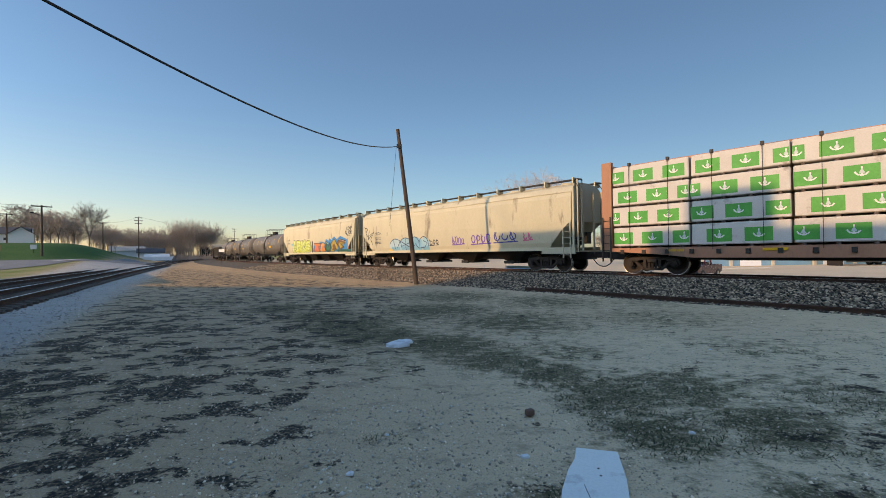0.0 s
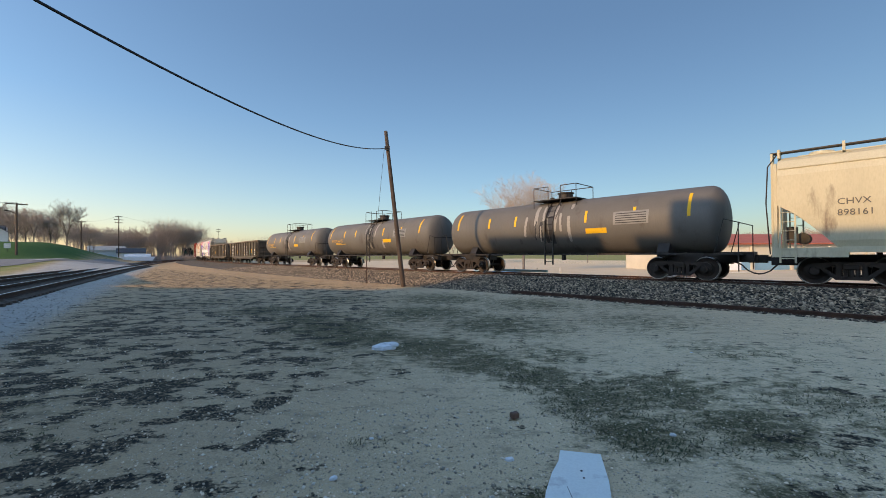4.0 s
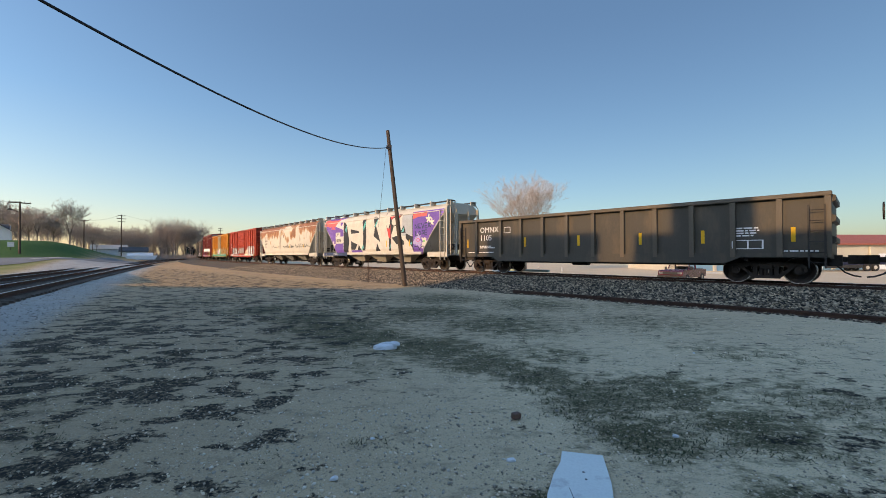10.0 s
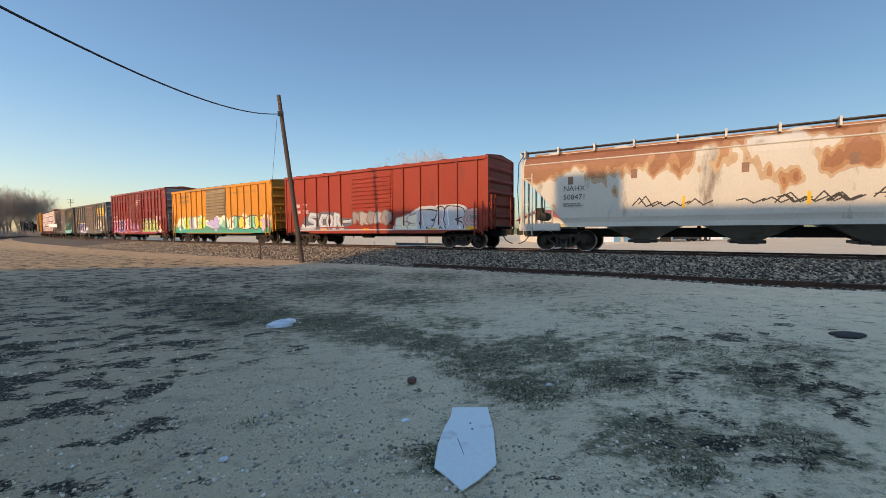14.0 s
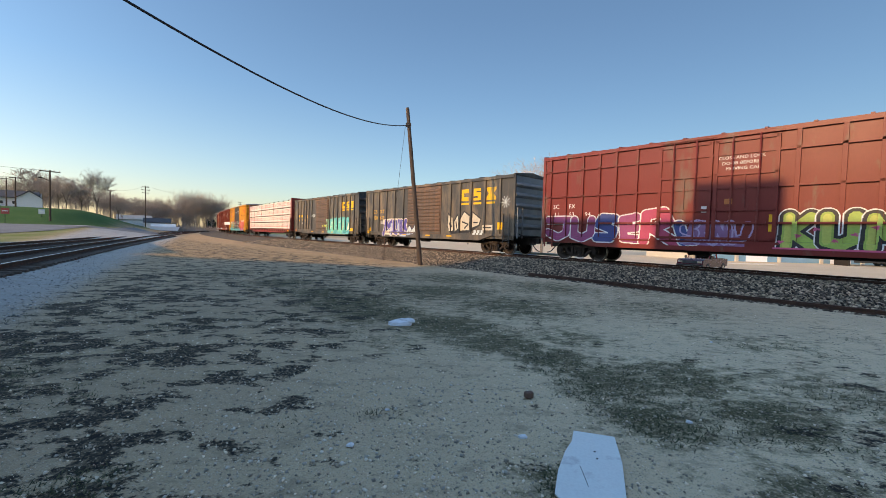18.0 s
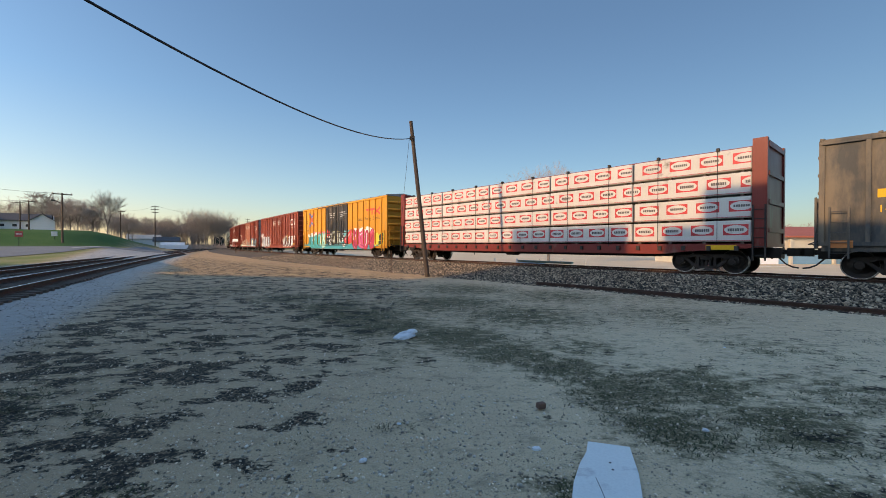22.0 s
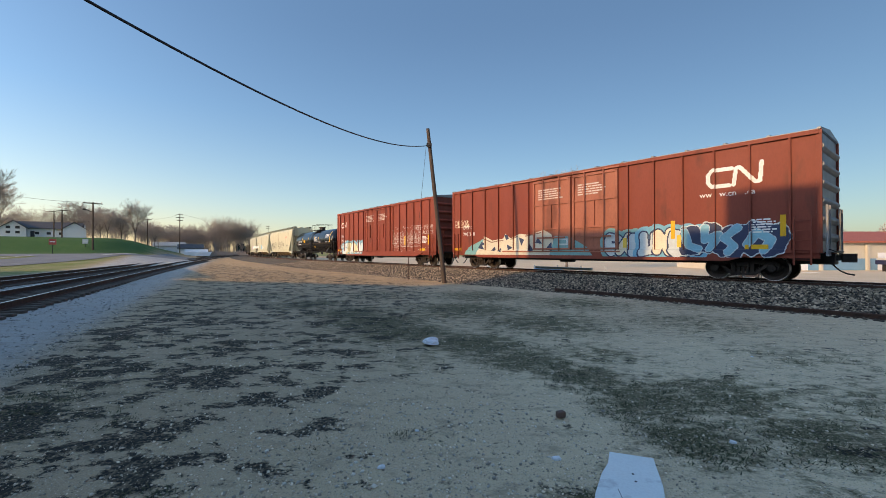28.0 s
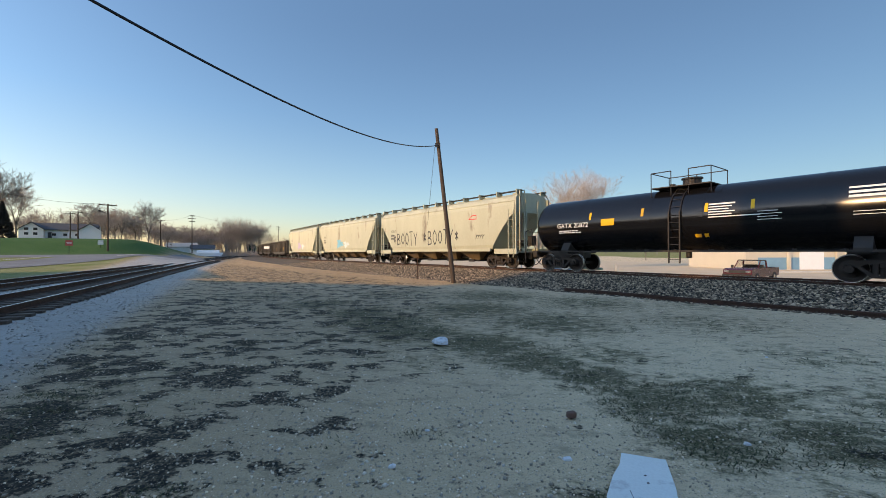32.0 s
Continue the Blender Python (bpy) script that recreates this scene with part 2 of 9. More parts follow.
M_STEEL = material("dark_steel", (0.022, 0.020, 0.019), (0.040, 0.032, 0.026), rough=0.6, metal=0.3, scale=5, amount=0.7)
M_TRUCK = material("bogie_iron", (0.017, 0.014, 0.012), (0.042, 0.028, 0.020), rough=0.75, metal=0.2, scale=6, amount=0.8)
M_TREAD = material("polished_tread", (0.45, 0.43, 0.40), (0.3, 0.26, 0.22), rough=0.3, metal=1.0, scale=8, amount=0.4)
M_WHEEL = material("wheel_iron", (0.020, 0.017, 0.015), (0.045, 0.030, 0.021), rough=0.7, metal=0.3, scale=7, amount=0.8)
M_RAILTOP = material("polished_rail", (0.55, 0.53, 0.50), (0.4, 0.36, 0.32), rough=0.28, metal=1.0, scale=3, amount=0.4)
M_RAIL = material("rusty_rail", (0.085, 0.038, 0.022), (0.040, 0.022, 0.016), rough=0.8, metal=0.1, scale=6, amount=0.7)
M_TIE = material("creosote_tie", (0.075, 0.055, 0.042), (0.13, 0.10, 0.08), rough=0.9, scale=4, amount=0.7, fine=40, bump=0.5, stretch=(1, 4, 4))
# bed darker than the loose stones, to paint in the shade between them
M_BED = material("ballast_bed_stone", (0.125, 0.095, 0.062), (0.052, 0.041, 0.029), rough=0.95, scale=14, amount=0.9, fine=70, bump=0.6, bump_dist=0.03)
M_STONE = material("ballast_stone", (0.20, 0.155, 0.105), (0.125, 0.097, 0.068), rough=0.9, scale=9, amount=0.6, fine=80, bump=0.3, island=(0.10, 3.6, 2.2))
M_BLACK = material("black_rubber", (0.025, 0.025, 0.025), rough=0.7, scale=8)
M_YELLOW = paint("reflector_yellow", (0.75, 0.42, 0.02), dirt_amount=0.1)
M_WHITE = paint("white_lettering", (0.78, 0.77, 0.73), dirt_amount=0.1, rough=0.6)
M_WOODPOLE = material("weathered_pole_wood", (0.085, 0.060, 0.045), (0.05, 0.038, 0.030), rough=0.9, scale=3, amount=0.7, fine=30, bump=0.6, stretch=(6, 6, 0.5))
M_WIRE = material("black_cable", (0.012, 0.013, 0.018), rough=0.5, bump=0)

# ---- ground, one sheet to the horizon ----
RAIL_Z = 0.48
DC = 19.62            # track centre, across
S1, R1, S2 = 5.4, 577.0, 150.0


def track(s, off=0.0):
    """Place and heading (left of +y) of the main track's centre, s metres along it."""
    x, y = NX * DC + UX * min(s, S1), NY * DC + UY * min(s, S1)
    c = min(max(s - S1, 0), S2 - S1)
    ph = c / R1
    x += R1 * (UX * math.sin(ph) + NX * (1 - math.cos(ph)))
    y += R1 * (UY * math.sin(ph) + NY * (1 - math.cos(ph)))
    h = TH - ph
    e = max(s - S2, 0)
    x, y = x - math.sin(h) * e, y + math.cos(h) * e
    return Vector((x + math.cos(h) * off, y + math.sin(h) * off, 0)), h


TRACK_PTS = [(track(s)[0].x, track(s)[0].y) for s in range(-160, 640, 6)]
TP = np.array(TRACK_PTS)
# the yard tracks beside the lot: heading and offset of the near one
H2 = radians(29.3)
N2X, N2Y, U2X, U2Y = math.cos(H2), math.sin(H2), -math.sin(H2), math.cos(H2)


def smooth(a, b, x):
    t = np.clip((x - a) / (b - a), 0, 1)
    return t * t * (3 - 2 * t)


def ground_z(x, y):
    """Height of the earth; numpy arrays or numbers."""
    x, y = np.asarray(x, float), np.asarray(y, float)
    n, s = x * NX + y * NY, x * UX + y * UY
    d2 = ((TP[:, 0, None] - x.ravel()) ** 2 + (TP[:, 1, None] - y.ravel()) ** 2).min(0).reshape(x.shape)
    d = np.sqrt(d2)
    bank = 0.0 * (1 - smooth(2.6, 5.6, d))
    n2 = x * N2X + y * N2Y
    s2 = x * U2X + y * U2Y
    yard = 0.05 * smooth(-3.0, -4.4, n2)
    far_lot = -0.82 * smooth(22.5, 30, n) * (1 - smooth(50, 90, s))
    r_, a_ = np.hypot(x, y), np.degrees(np.arctan2(-x, y))
    rho = r_ * np.cos(np.radians(np.clip(a_, 0, 90) - 45))
    side = 1 - smooth(105, 140, a_)
    hill = (1.25 * smooth(46, 78, rho) * smooth(31.5, 40, a_) + (2.65 * smooth(79, 95, rho - 1.5 * np.clip(42 - a_, 0, 12)) + 1.5 * smooth(95, 155, rho)) * smooth(32.5, 40.5, a_)) * side
    rough = 0.02 * np.sin(x * 0.9 + 0.7 * np.sin(y * 0.6)) * np.sin(y * 0.8)
    return bank + yard + far_lot + hill + rough * (1 - smooth(30, 60, np.hypot(x, y)))


# dead grass in dark patches, then thin green moss: x, y, reach, amount
WEEDS = ((-3.0, 5.1, 0.9, 1.0), (-5.7, 5.6, 1.2, 1.0), (-4.1, 3.6, 0.9, 1.0), (-6.9, 9.7, 1.6, 0.9), (-6.3, 7.6, 1.3, 1.0), (-3.0, 2.8, 0.8, 1.0), (-5.4, 8.9, 1.2, 0.9),
         (-8.5, 12.5, 2.0, 0.8), (-2.0, 1.8, 0.7, 0.9), (-6.0, 3.6, 1.0, 0.9), (-4.6, 5.0, 0.8, 1.0), (-2.2, 2.4, 0.6, 1.0), (-3.8, 6.5, 0.8, 0.9), (-7.6, 6.2, 1.2, 1.0),
         (-1.3, 2.5, 0.4, 0.8), (-1.6, 4.4, 0.6, 0.7), (3.4, 3.2, 0.6, 0.75), (4.6, 2.6, 0.8, 0.75), (5.2, 4.0, 0.8, 0.6), (2.9, 2.1, 0.5, 0.8), (6.8, 4.6, 1.0, 0.5))
MOSS = ((-4.3, 12.0, 1.5, 0.8), (-2.6, 10.4, 1.3, 0.9), (-1.7, 9.0, 1.4, 1.0), (-1.0, 7.8, 1.2, 1.0), (0.3, 6.9, 1.1, 1.0), (1.0, 5.9, 0.8, 1.0), (1.6, 5.2, 0.65, 1.0), (2.2, 6.3, 0.9, 0.7),
        (2.0, 4.4, 0.7, 1.0), (1.9, 3.4, 0.55, 1.0), (2.9, 4.5, 0.9, 0.9), (3.05, 3.5, 0.7, 1.0), (2.4, 2.2, 0.6, 1.0), (0.85, 2.5, 0.32, 0.9), (4.4, 2.9, 0.9, 0.8), (3.3, 1.9, 0.6, 0.8), (5.0, 6.2, 1.2, 0.5), (-0.6, 5.6, 0.6, 0.5),
        (0.2, 11.0, 2.0, 0.85), (1.8, 9.0, 1.8, 0.8), (3.6, 12.5, 2.2, 0.7), (5.2, 9.2, 2.0, 0.55), (1.0, 14.5, 2.4, 0.75), (6.5, 12.0, 2.0, 0.5), (-2.5, 14.5, 2.2, 0.6), (-7.0, 14.0, 2.5, 0.5), (4.2, 4.2, 1.2, 0.6), (5.6, 3.2, 1.0, 0.6), (-4.5, 4.2, 2.0, 0.45))


def patches(x, y, spots):
    w = np.zeros(np.shape(x))
    for ax, ay, r_, k in spots:
        w = np.maximum(w, k * np.exp(-((x - ax) ** 2 + (y - ay) ** 2) / (r_ * r_)))
    return w


def weediness(x, y):
    """0 to 1: how much of the lot's surface dead grass covers."""
    x = np.asarray(x)
    bare = np.exp(-(((x - 0.1) / 1.1) ** 2 + ((np.asarray(y) - 3.4) / 1.6) ** 2))
    return np.maximum(patches(x, y, WEEDS), 0.42 * smooth(0.5, -2.0, x) + 0.16) * (1 - 0.7 * bare)


def mossiness(x, y):
    """0 to 1: how much thin moss and trodden weeds cover."""
    return patches(x, y, MOSS)


def ground_mat():
    m = bpy.data.materials.new("packed_gravel_earth")
    m.use_nodes = True
    nt = m.node_tree
    N, Lk = nt.nodes, nt.links
    bs = N["Principled BSDF"]
    bs.inputs["Roughness"].default_value = 0.95
    bs.inputs["Specular IOR Level"].default_value = 0.2
    tc = N.new("ShaderNodeTexCoord")

    def nz(scale, detail=5, rough=0.6, vec=None):
        n = N.new("ShaderNodeTexNoise")
        n.inputs["Scale"].default_value, n.inputs["Detail"].default_value, n.inputs["Roughness"].default_value = scale, detail, rough
        Lk.new(vec or tc.outputs["Object"], n.inputs["Vector"])
        return n.outputs["Fac"]

    def rng(v, a, b, lo=0.0, hi=1.0):
        r = N.new("ShaderNodeMapRange")
        for k, q in (("From Min", a), ("From Max", b), ("To Min", lo), ("To Max", hi)):
            r.inputs[k].default_value = q
        Lk.new(v, r.inputs["Value"])
        return r.outputs[0]

    def mul(a, b):
        q = N.new("ShaderNodeMath")
        q.operation = "MULTIPLY"
        for i, v in enumerate((a, b)):
            if isinstance(v, (int, float)):
                q.inputs[i].default_value = v
            else:
                Lk.new(v, q.inputs[i])
        return q.outputs[0]

    def mix(f, a, b):
        q = N.new("ShaderNodeMix")
        q.data_type = "RGBA"
        for k, v in ((0, f), (6, a), (7, b)):
            if isinstance(v, tuple):
                q.inputs[k].default_value = (*v, 1)
            elif isinstance(v, (int, float)):
                q.inputs[k].default_value = v
            else:
                Lk.new(v, q.inputs[k])
        return q.outputs[2]

    def across():
        """Drawn out along x, as the dead grass lies."""
        q = N.new("ShaderNodeMapping")
        q.inputs["Scale"].default_value = (0.78, 1.15, 1.0)
        q.inputs["Rotation"].default_value = (0, 0, 0.25)
        Lk.new(tc.outputs["Object"], q.inputs[0])
        return q.outputs[0]

    att = N.new("ShaderNodeVertexColor")
    att.layer_name = "cover"
    alpha = att.outputs["Alpha"]
    sep = N.new("ShaderNodeSeparateColor")
    Lk.new(att.outputs["Color"], sep.inputs[0])
    att2 = N.new("ShaderNodeVertexColor")
    att2.layer_name = "growth"
    sep2 = N.new("ShaderNodeSeparateColor")
    Lk.new(att2.outputs["Color"], sep2.inputs[0])
    base = mix(rng(nz(0.30), 0.35, 0.65), (0.50, 0.365, 0.222), (0.43, 0.31, 0.19))
    base = mix(rng(nz(1.7, 6, 0.65), 0.40, 0.62, 0, 0.5), base, (0.40, 0.295, 0.195))
    # pale gravel, overbright to make up for light missing on the right
    pale = mix(rng(nz(0.8, 5), 0.35, 0.65), (0.82, 0.66, 0.43), (0.72, 0.575, 0.38))
    base = mix(alpha, base, pale)
    # bare brown earth by the tracks, its sunlit tint painted in; darker chips strewn
    earth = mix(rng(nz(0.6, 6, 0.65), 0.38, 0.62), (0.52, 0.34, 0.165), (0.40, 0.255, 0.125))
    earth = mix(rng(nz(3.2, 8, 0.7, across()), 0.56, 0.64, 0, 0.8), earth, (0.16, 0.11, 0.075))
    earth = mix(rng(nz(22, 4, 0.7), 0.52, 0.66, 0, 0.6), earth, (0.24, 0.17, 0.12))
    base = mix(sep2.outputs[2], base, earth)
    base = mix(rng(nz(75, 3), 0.55, 0.66, 0, 0.5), base, (0.64, 0.57, 0.45))
    base = mix(rng(nz(90, 3, 0.7), 0.54, 0.66, 0, 0.55), base, (0.13, 0.11, 0.09))
    # light crushed stone of the yard
    stone = mix(rng(nz(60, 3), 0.4, 0.7), (0.42, 0.40, 0.365), (0.29, 0.28, 0.255))
    stone = mix(rng(nz(0.5, 4), 0.42, 0.62, 0, 0.4), stone, (0.48, 0.45, 0.40))
    base = mix(sep.outputs[0], base, stone)
    # thin moss and trodden weeds: a fine speckle
    am = N.new("ShaderNodeMath")
    am.operation = "ADD"
    Lk.new(nz(4.5, 10, 0.78, across()), am.inputs[0])
    Lk.new(mul(sep2.outputs[0], 0.31), am.inputs[1])
    moss = mul(rng(am.outputs[0], 0.60, 0.74), rng(nz(30, 5, 0.75), 0.36, 0.50, 0.35, 1.0))
    base = mix(mul(moss, 0.9), base, mix(rng(nz(5, 4), 0.4, 0.6), (0.040, 0.050, 0.018), (0.085, 0.078, 0.036)))
    # faint trodden blotches all over
    base = mix(rng(nz(3.3, 9, 0.75, across()), 0.53, 0.62, 0, 0.45), base, (0.20, 0.16, 0.11))
    # dark dead grass, in ragged patches
    ad = N.new("ShaderNodeMath")
    ad.operation = "ADD"
    Lk.new(nz(2.2, 11, 0.72, across()), ad.inputs[0])
    Lk.new(mul(sep.outputs[1], 0.20), ad.inputs[1])
    patch = rng(ad.outputs[0], 0.630, 0.656)
    weed = mix(rng(nz(14, 4), 0.35, 0.65), (0.016, 0.015, 0.013), (0.050, 0.043, 0.032))
    base = mix(mul(patch, rng(nz(30, 3), 0.36, 0.52, 0.55, 1.0)), base, weed)
    # turf, yellower on the near verges and beyond the tracks
    turf = mix(rng(nz(0.25, 4), 0.35, 0.65), (0.030, 0.095, 0.018), (0.050, 0.115, 0.026))
    yellow_turf = mix(rng(nz(0.45, 6), 0.36, 0.62), (0.17, 0.20, 0.045), (0.29, 0.26, 0.12))
    turf = mix(sep2.outputs[1], turf, yellow_turf)
    turf = mix(rng(nz(6, 4), 0.35, 0.7, 0, 0.30), turf, (0.13, 0.13, 0.05))
    base = mix(sep.outputs[2], base, turf)
    Lk.new(base, bs.inputs["Base Color"])
    b = N.new("ShaderNodeBump")
    b.inputs["Strength"].default_value, b.inputs["Distance"].default_value = 0.7, 0.02
    Lk.new(nz(38, 5, 0.7), b.inputs["Height"])
    b2 = N.new("ShaderNodeBump")
    b2.inputs["Strength"].default_value, b2.inputs["Distance"].default_value = 0.6, 0.08
    Lk.new(nz(3.5, 5, 0.6), b2.inputs["Height"])
    Lk.new(b.outputs[0], b2.inputs["Normal"])
    Lk.new(b2.outputs[0], bs.inputs["Normal"])
    return m


def build_ground():
    def axis(lo, hi):
        a = list(np.concatenate([np.arange(-60, -12, 0.8), np.arange(-12, 16, 0.25), np.arange(16, 60.1, 0.8)]))
        q, st = 60, 1.0
        while q < hi:
            st *= 1.13
            q += st
            a.append(q)
        q, st = -60, 1.0
        while q > lo:
            st *= 1.13
            q -= st
            a.insert(0, q)
        return np.array(a)

    xs, ys = axis(-4000, 4000), axis(-4000, 4000)
    X, Y = np.meshgrid(xs, ys, indexing="ij")
    Z = ground_z(X, Y)
    nx, ny = X.shape
    vs = np.stack([X.ravel(), Y.ravel(), Z.ravel()], 1)
    i = np.arange(nx - 1)[:, None] * ny + np.arange(ny - 1)[None, :]
    fs = np.stack([i, i + ny, i + ny + 1, i + 1], -1).reshape(-1, 4)
    me = mesh_of("ground", vs, fs, ground_mat(), smooth=True)
    n, n2 = X * NX + Y * NY, X * N2X + Y * N2Y
    s2 = X * U2X + Y * U2Y
    stone = smooth(-2.0, -3.2, n2) * (1 - smooth(-10.5, -12.5, n2)) * (1 - smooth(70, 110, s2))
    turf = smooth(-11, -13, n2) * (s2 > 5)
    turf = np.maximum(turf, (np.hypot(X, Y) > 150) * 1.0)
    turf = turf * (1 - (n > 20) * 1.0 * (np.hypot(X, Y) < 150))
    weed = weediness(X, Y) * (1 - stone) * (1 - turf) * (1 - smooth(10.5, 12.5, n))
    # brightens the ground's own colour rightwards, where the shaded lot gets too little light
    pale = 0.85 * smooth(-3.5, 3.5, X) * (1 - 0.6 * smooth(5.0, 10.0, Y)) + 0.35 * smooth(6.0, 12.0, X)
    pale = np.clip(pale, 0, 1)
    moss = mossiness(X, Y) * (1 - stone) * (1 - turf)
    yellow_turf = np.maximum(1 - smooth(66, 84, np.hypot(X, Y)), smooth(20, 30, n))
    # begins at the shadow's edge on the ground: sunlit colour beyond it
    brown = smooth(17.8, 20.2, Y + 0.1 * X) * (1 - stone) * (1 - smooth(24.5, 26, n))
    grow_ = me.color_attributes.new("growth", "FLOAT_COLOR", "POINT")
    grow_.data.foreach_set("color", np.stack([moss.ravel(), yellow_turf.ravel(), brown.ravel(), np.ones(moss.size)], 1).ravel().astype(np.float32))
    col = me.color_attributes.new("cover", "FLOAT_COLOR", "POINT")
    cc = np.stack([stone.ravel(), weed.ravel(), turf.ravel(), pale.ravel()], 1)
    col.data.foreach_set("color", cc.ravel().astype(np.float32))
    return tagged(new("ground", me), "packed gravel and earth lot with patches of weeds", "ground", kind="structure")


ground = build_ground()


def rail_profile():
    return [(-0.07, 0.0), (0.07, 0.0), (0.07, 0.015), (0.012, 0.03), (0.012, 0.135), (0.036, 0.145), (0.036, 0.18), (-0.036, 0.18), (-0.036, 0.145), (-0.012, 0.135), (-0.012, 0.03), (-0.07, 0.015)]


def sweep(fn, prof, z, ss):
    b = Build()
    n = len(prof)
    for s in ss:
        p, h = fn(s)
        for o, zz in prof:
            b.v.append((p.x + math.cos(h) * o, p.y + math.sin(h) * o, z + zz))
    for k in range(len(ss) - 1):
        for i in range(n):
            b.f.append((k * n + i, k * n + (i + 1) % n, (k + 1) * n + (i + 1) % n, (k + 1) * n + i))
    b.f.append(tuple(range(n)))
    b.f.append(tuple((len(ss) - 1) * n + i for i in range(n - 1, -1, -1)))
    return b


def yard(off, bend=0.0, far=80.0):
    def fn(s):
        k = max(0.0, 1 - s / far)
        o = off - bend * k * k + 0.0003 * max(s, 0) ** 2
        return Vector((N2X * o + U2X * s, N2Y * o + U2Y * s, 0)), H2 - math.atan(0.0006 * max(s, 0))
    return fn


SS = [-160 + 4.0 * i for i in range(50)] + [40 + 3.0 * i for i in range(30)] + [130 + 8.0 * i for i in range(60)]
main_track = thing("railway_track", "main railway track with rusty rails on a ballast bed", "railway track", kind="structure")
for o in (-0.753, 0.753):
    part("rail", sweep(lambda s, o=o: (track(s, o)[0], track(s)[1]), rail_profile(), RAIL_Z - 0.18, SS), M_RAIL, main_track)
    part("rail_head", sweep(lambda s, o=o: (track(s, o)[0], track(s)[1]), [(-0.03, 0.0), (0.03, 0.0), (0.025, 0.004), (-0.025, 0.004)], RAIL_Z, SS), M_RAILTOP, main_track, "polished running surface")
# ballast bed
part("ballast_bed", sweep(track, [(-6.2, -0.02), (-2.1, 0.36), (2.1, 0.36), (3.9, -0.02)], 0.0, SS), M_BED, main_track, "grey crushed stone ballast")

# yard tracks
def yard_track(fn, label):
    t = thing("railway_track", label, "railway track", kind="structure")
    ss = [-30 + 3.0 * i for i in range(70)]
    for o in (-0.753, 0.753):
        f2 = lambda s, o=o: (fn(s)[0] + Vector((N2X * o, N2Y * o, 0)), H2)
        part("rail", sweep(f2, rail_profile(), 0.12, ss), M_RAIL, t)
        part("rail_head", sweep(f2, [(-0.03, 0.0), (0.03, 0.0), (0.025, 0.004), (-0.025, 0.004)], 0.30, ss), M_RAILTOP, t)
    return t, fn


YARDS = [yard_track(yard(-5.7), "yard track with dark rusty rails and weathered ties"), yard_track(yard(-8.6, 2.0, 70), "second yard track that runs close beside the first")]


def octa(pts, size, seed, flat=0.7):
    """Many small stones as one mesh: (verts, faces)."""
    r = np.random.RandomState(seed)
    n = len(pts)
    base = np.array([(1, 0, 0), (0, 1, 0), (-1, 0, 0), (0, -1, 0), (0, 0, 1), (0, 0, -1)], float)
    v = base[None] * (0.6 + 0.8 * r.rand(n, 6, 1)) * size[:, None, None]
    v[:, :, 2] *= flat
    a = r.rand(n) * 6.28
    c, s = np.cos(a)[:, None], np.sin(a)[:, None]
    tilt = (r.rand(n) - 0.5)[:, None] * 1.6
    x, y, z = v[:, :, 0] * c - v[:, :, 1] * s, v[:, :, 0] * s + v[:, :, 1] * c, v[:, :, 2]
    x, z = x * np.cos(tilt) - z * np.sin(tilt), x * np.sin(tilt) + z * np.cos(tilt)
    v = np.stack([x, y, z], -1) + pts[:, None, :]
    f = np.array([(0, 1, 4), (1, 2, 4), (2, 3, 4), (3, 0, 4), (1, 0, 5), (2, 1, 5), (3, 2, 5), (0, 3, 5)])
    return v.reshape(-1, 3), (f[None] + 6 * np.arange(n)[:, None, None]).reshape(-1, 3)


def stones(name, pts, size, mat, seed, label, category, parent=None):
    v, f = octa(pts, size, seed)
    me = mesh_of(name, v, f, mat)
    ob = tagged(new(name, me), label, category if parent is None else "", kind="stuff")
    if parent is not None:
        ob.parent = parent
    return ob


def bed_height(o):
    reach = 4.1 if o < 0 else 1.8
    o = abs(o)
    return 0.36 if o < 2.1 else 0.36 - (o - 2.1) * 0.38 / reach


rg = np.random.RandomState(4)
SPTS = []
for k in range(105000):
    s = -14 + 66 * rg.rand() ** 1.3
    o = -6.6 + 7.7 * rg.rand()
    if abs(abs(o) - 0.753) < 0.09:
        continue
    p, h_ = track(s, o)
    SPTS.append((p.x, p.y, bed_height(o) + 0.005 + 0.015 * rg.rand() if o > -6.1 else float(ground_z(p.x, p.y))))
SPTS = np.array(SPTS)
stones("ballast_stones", SPTS, 0.026 + 0.042 * rg.rand(len(SPTS)) ** 1.5, M_STONE, 2, "loose grey and pale crushed ballast stones", "ballast", main_track)

# ties, one by one near the lot
tie = Build().box(-1.3, 1.3, -0.11, 0.11, -0.18, 0.0, 0.012).mesh("tie", M_TIE)
for k in range(230):
    s = -22 + 0.52 * k
    p, h_ = track(s)
    j = rg.uniform(-0.03, 0.03)
    part("tie", tie, None, main_track, at=(p.x, p.y, RAIL_Z - 0.172, 0, 0, math.degrees(h_) + rg.uniform(-1, 1)))
for t_, fn in YARDS:
    for k in range(150):
        p, h_ = fn(-6 + 0.56 * k)
        part("tie", tie, None, t_, at=(p.x, p.y, 0.125, 0, 0, math.degrees(h_) + rg.uniform(-1.5, 1.5)))
yp = []
for k in range(15000):
    s, o = -2 + 60 * rg.rand() ** 1.4, -11.0 + 8.6 * rg.rand()
    x, y = N2X * o + U2X * s, N2Y * o + U2Y * s
    yp.append((x, y, 0.055))
yp = np.array(yp)
yp[:, 2] = ground_z(yp[:, 0], yp[:, 1]) + 0.005
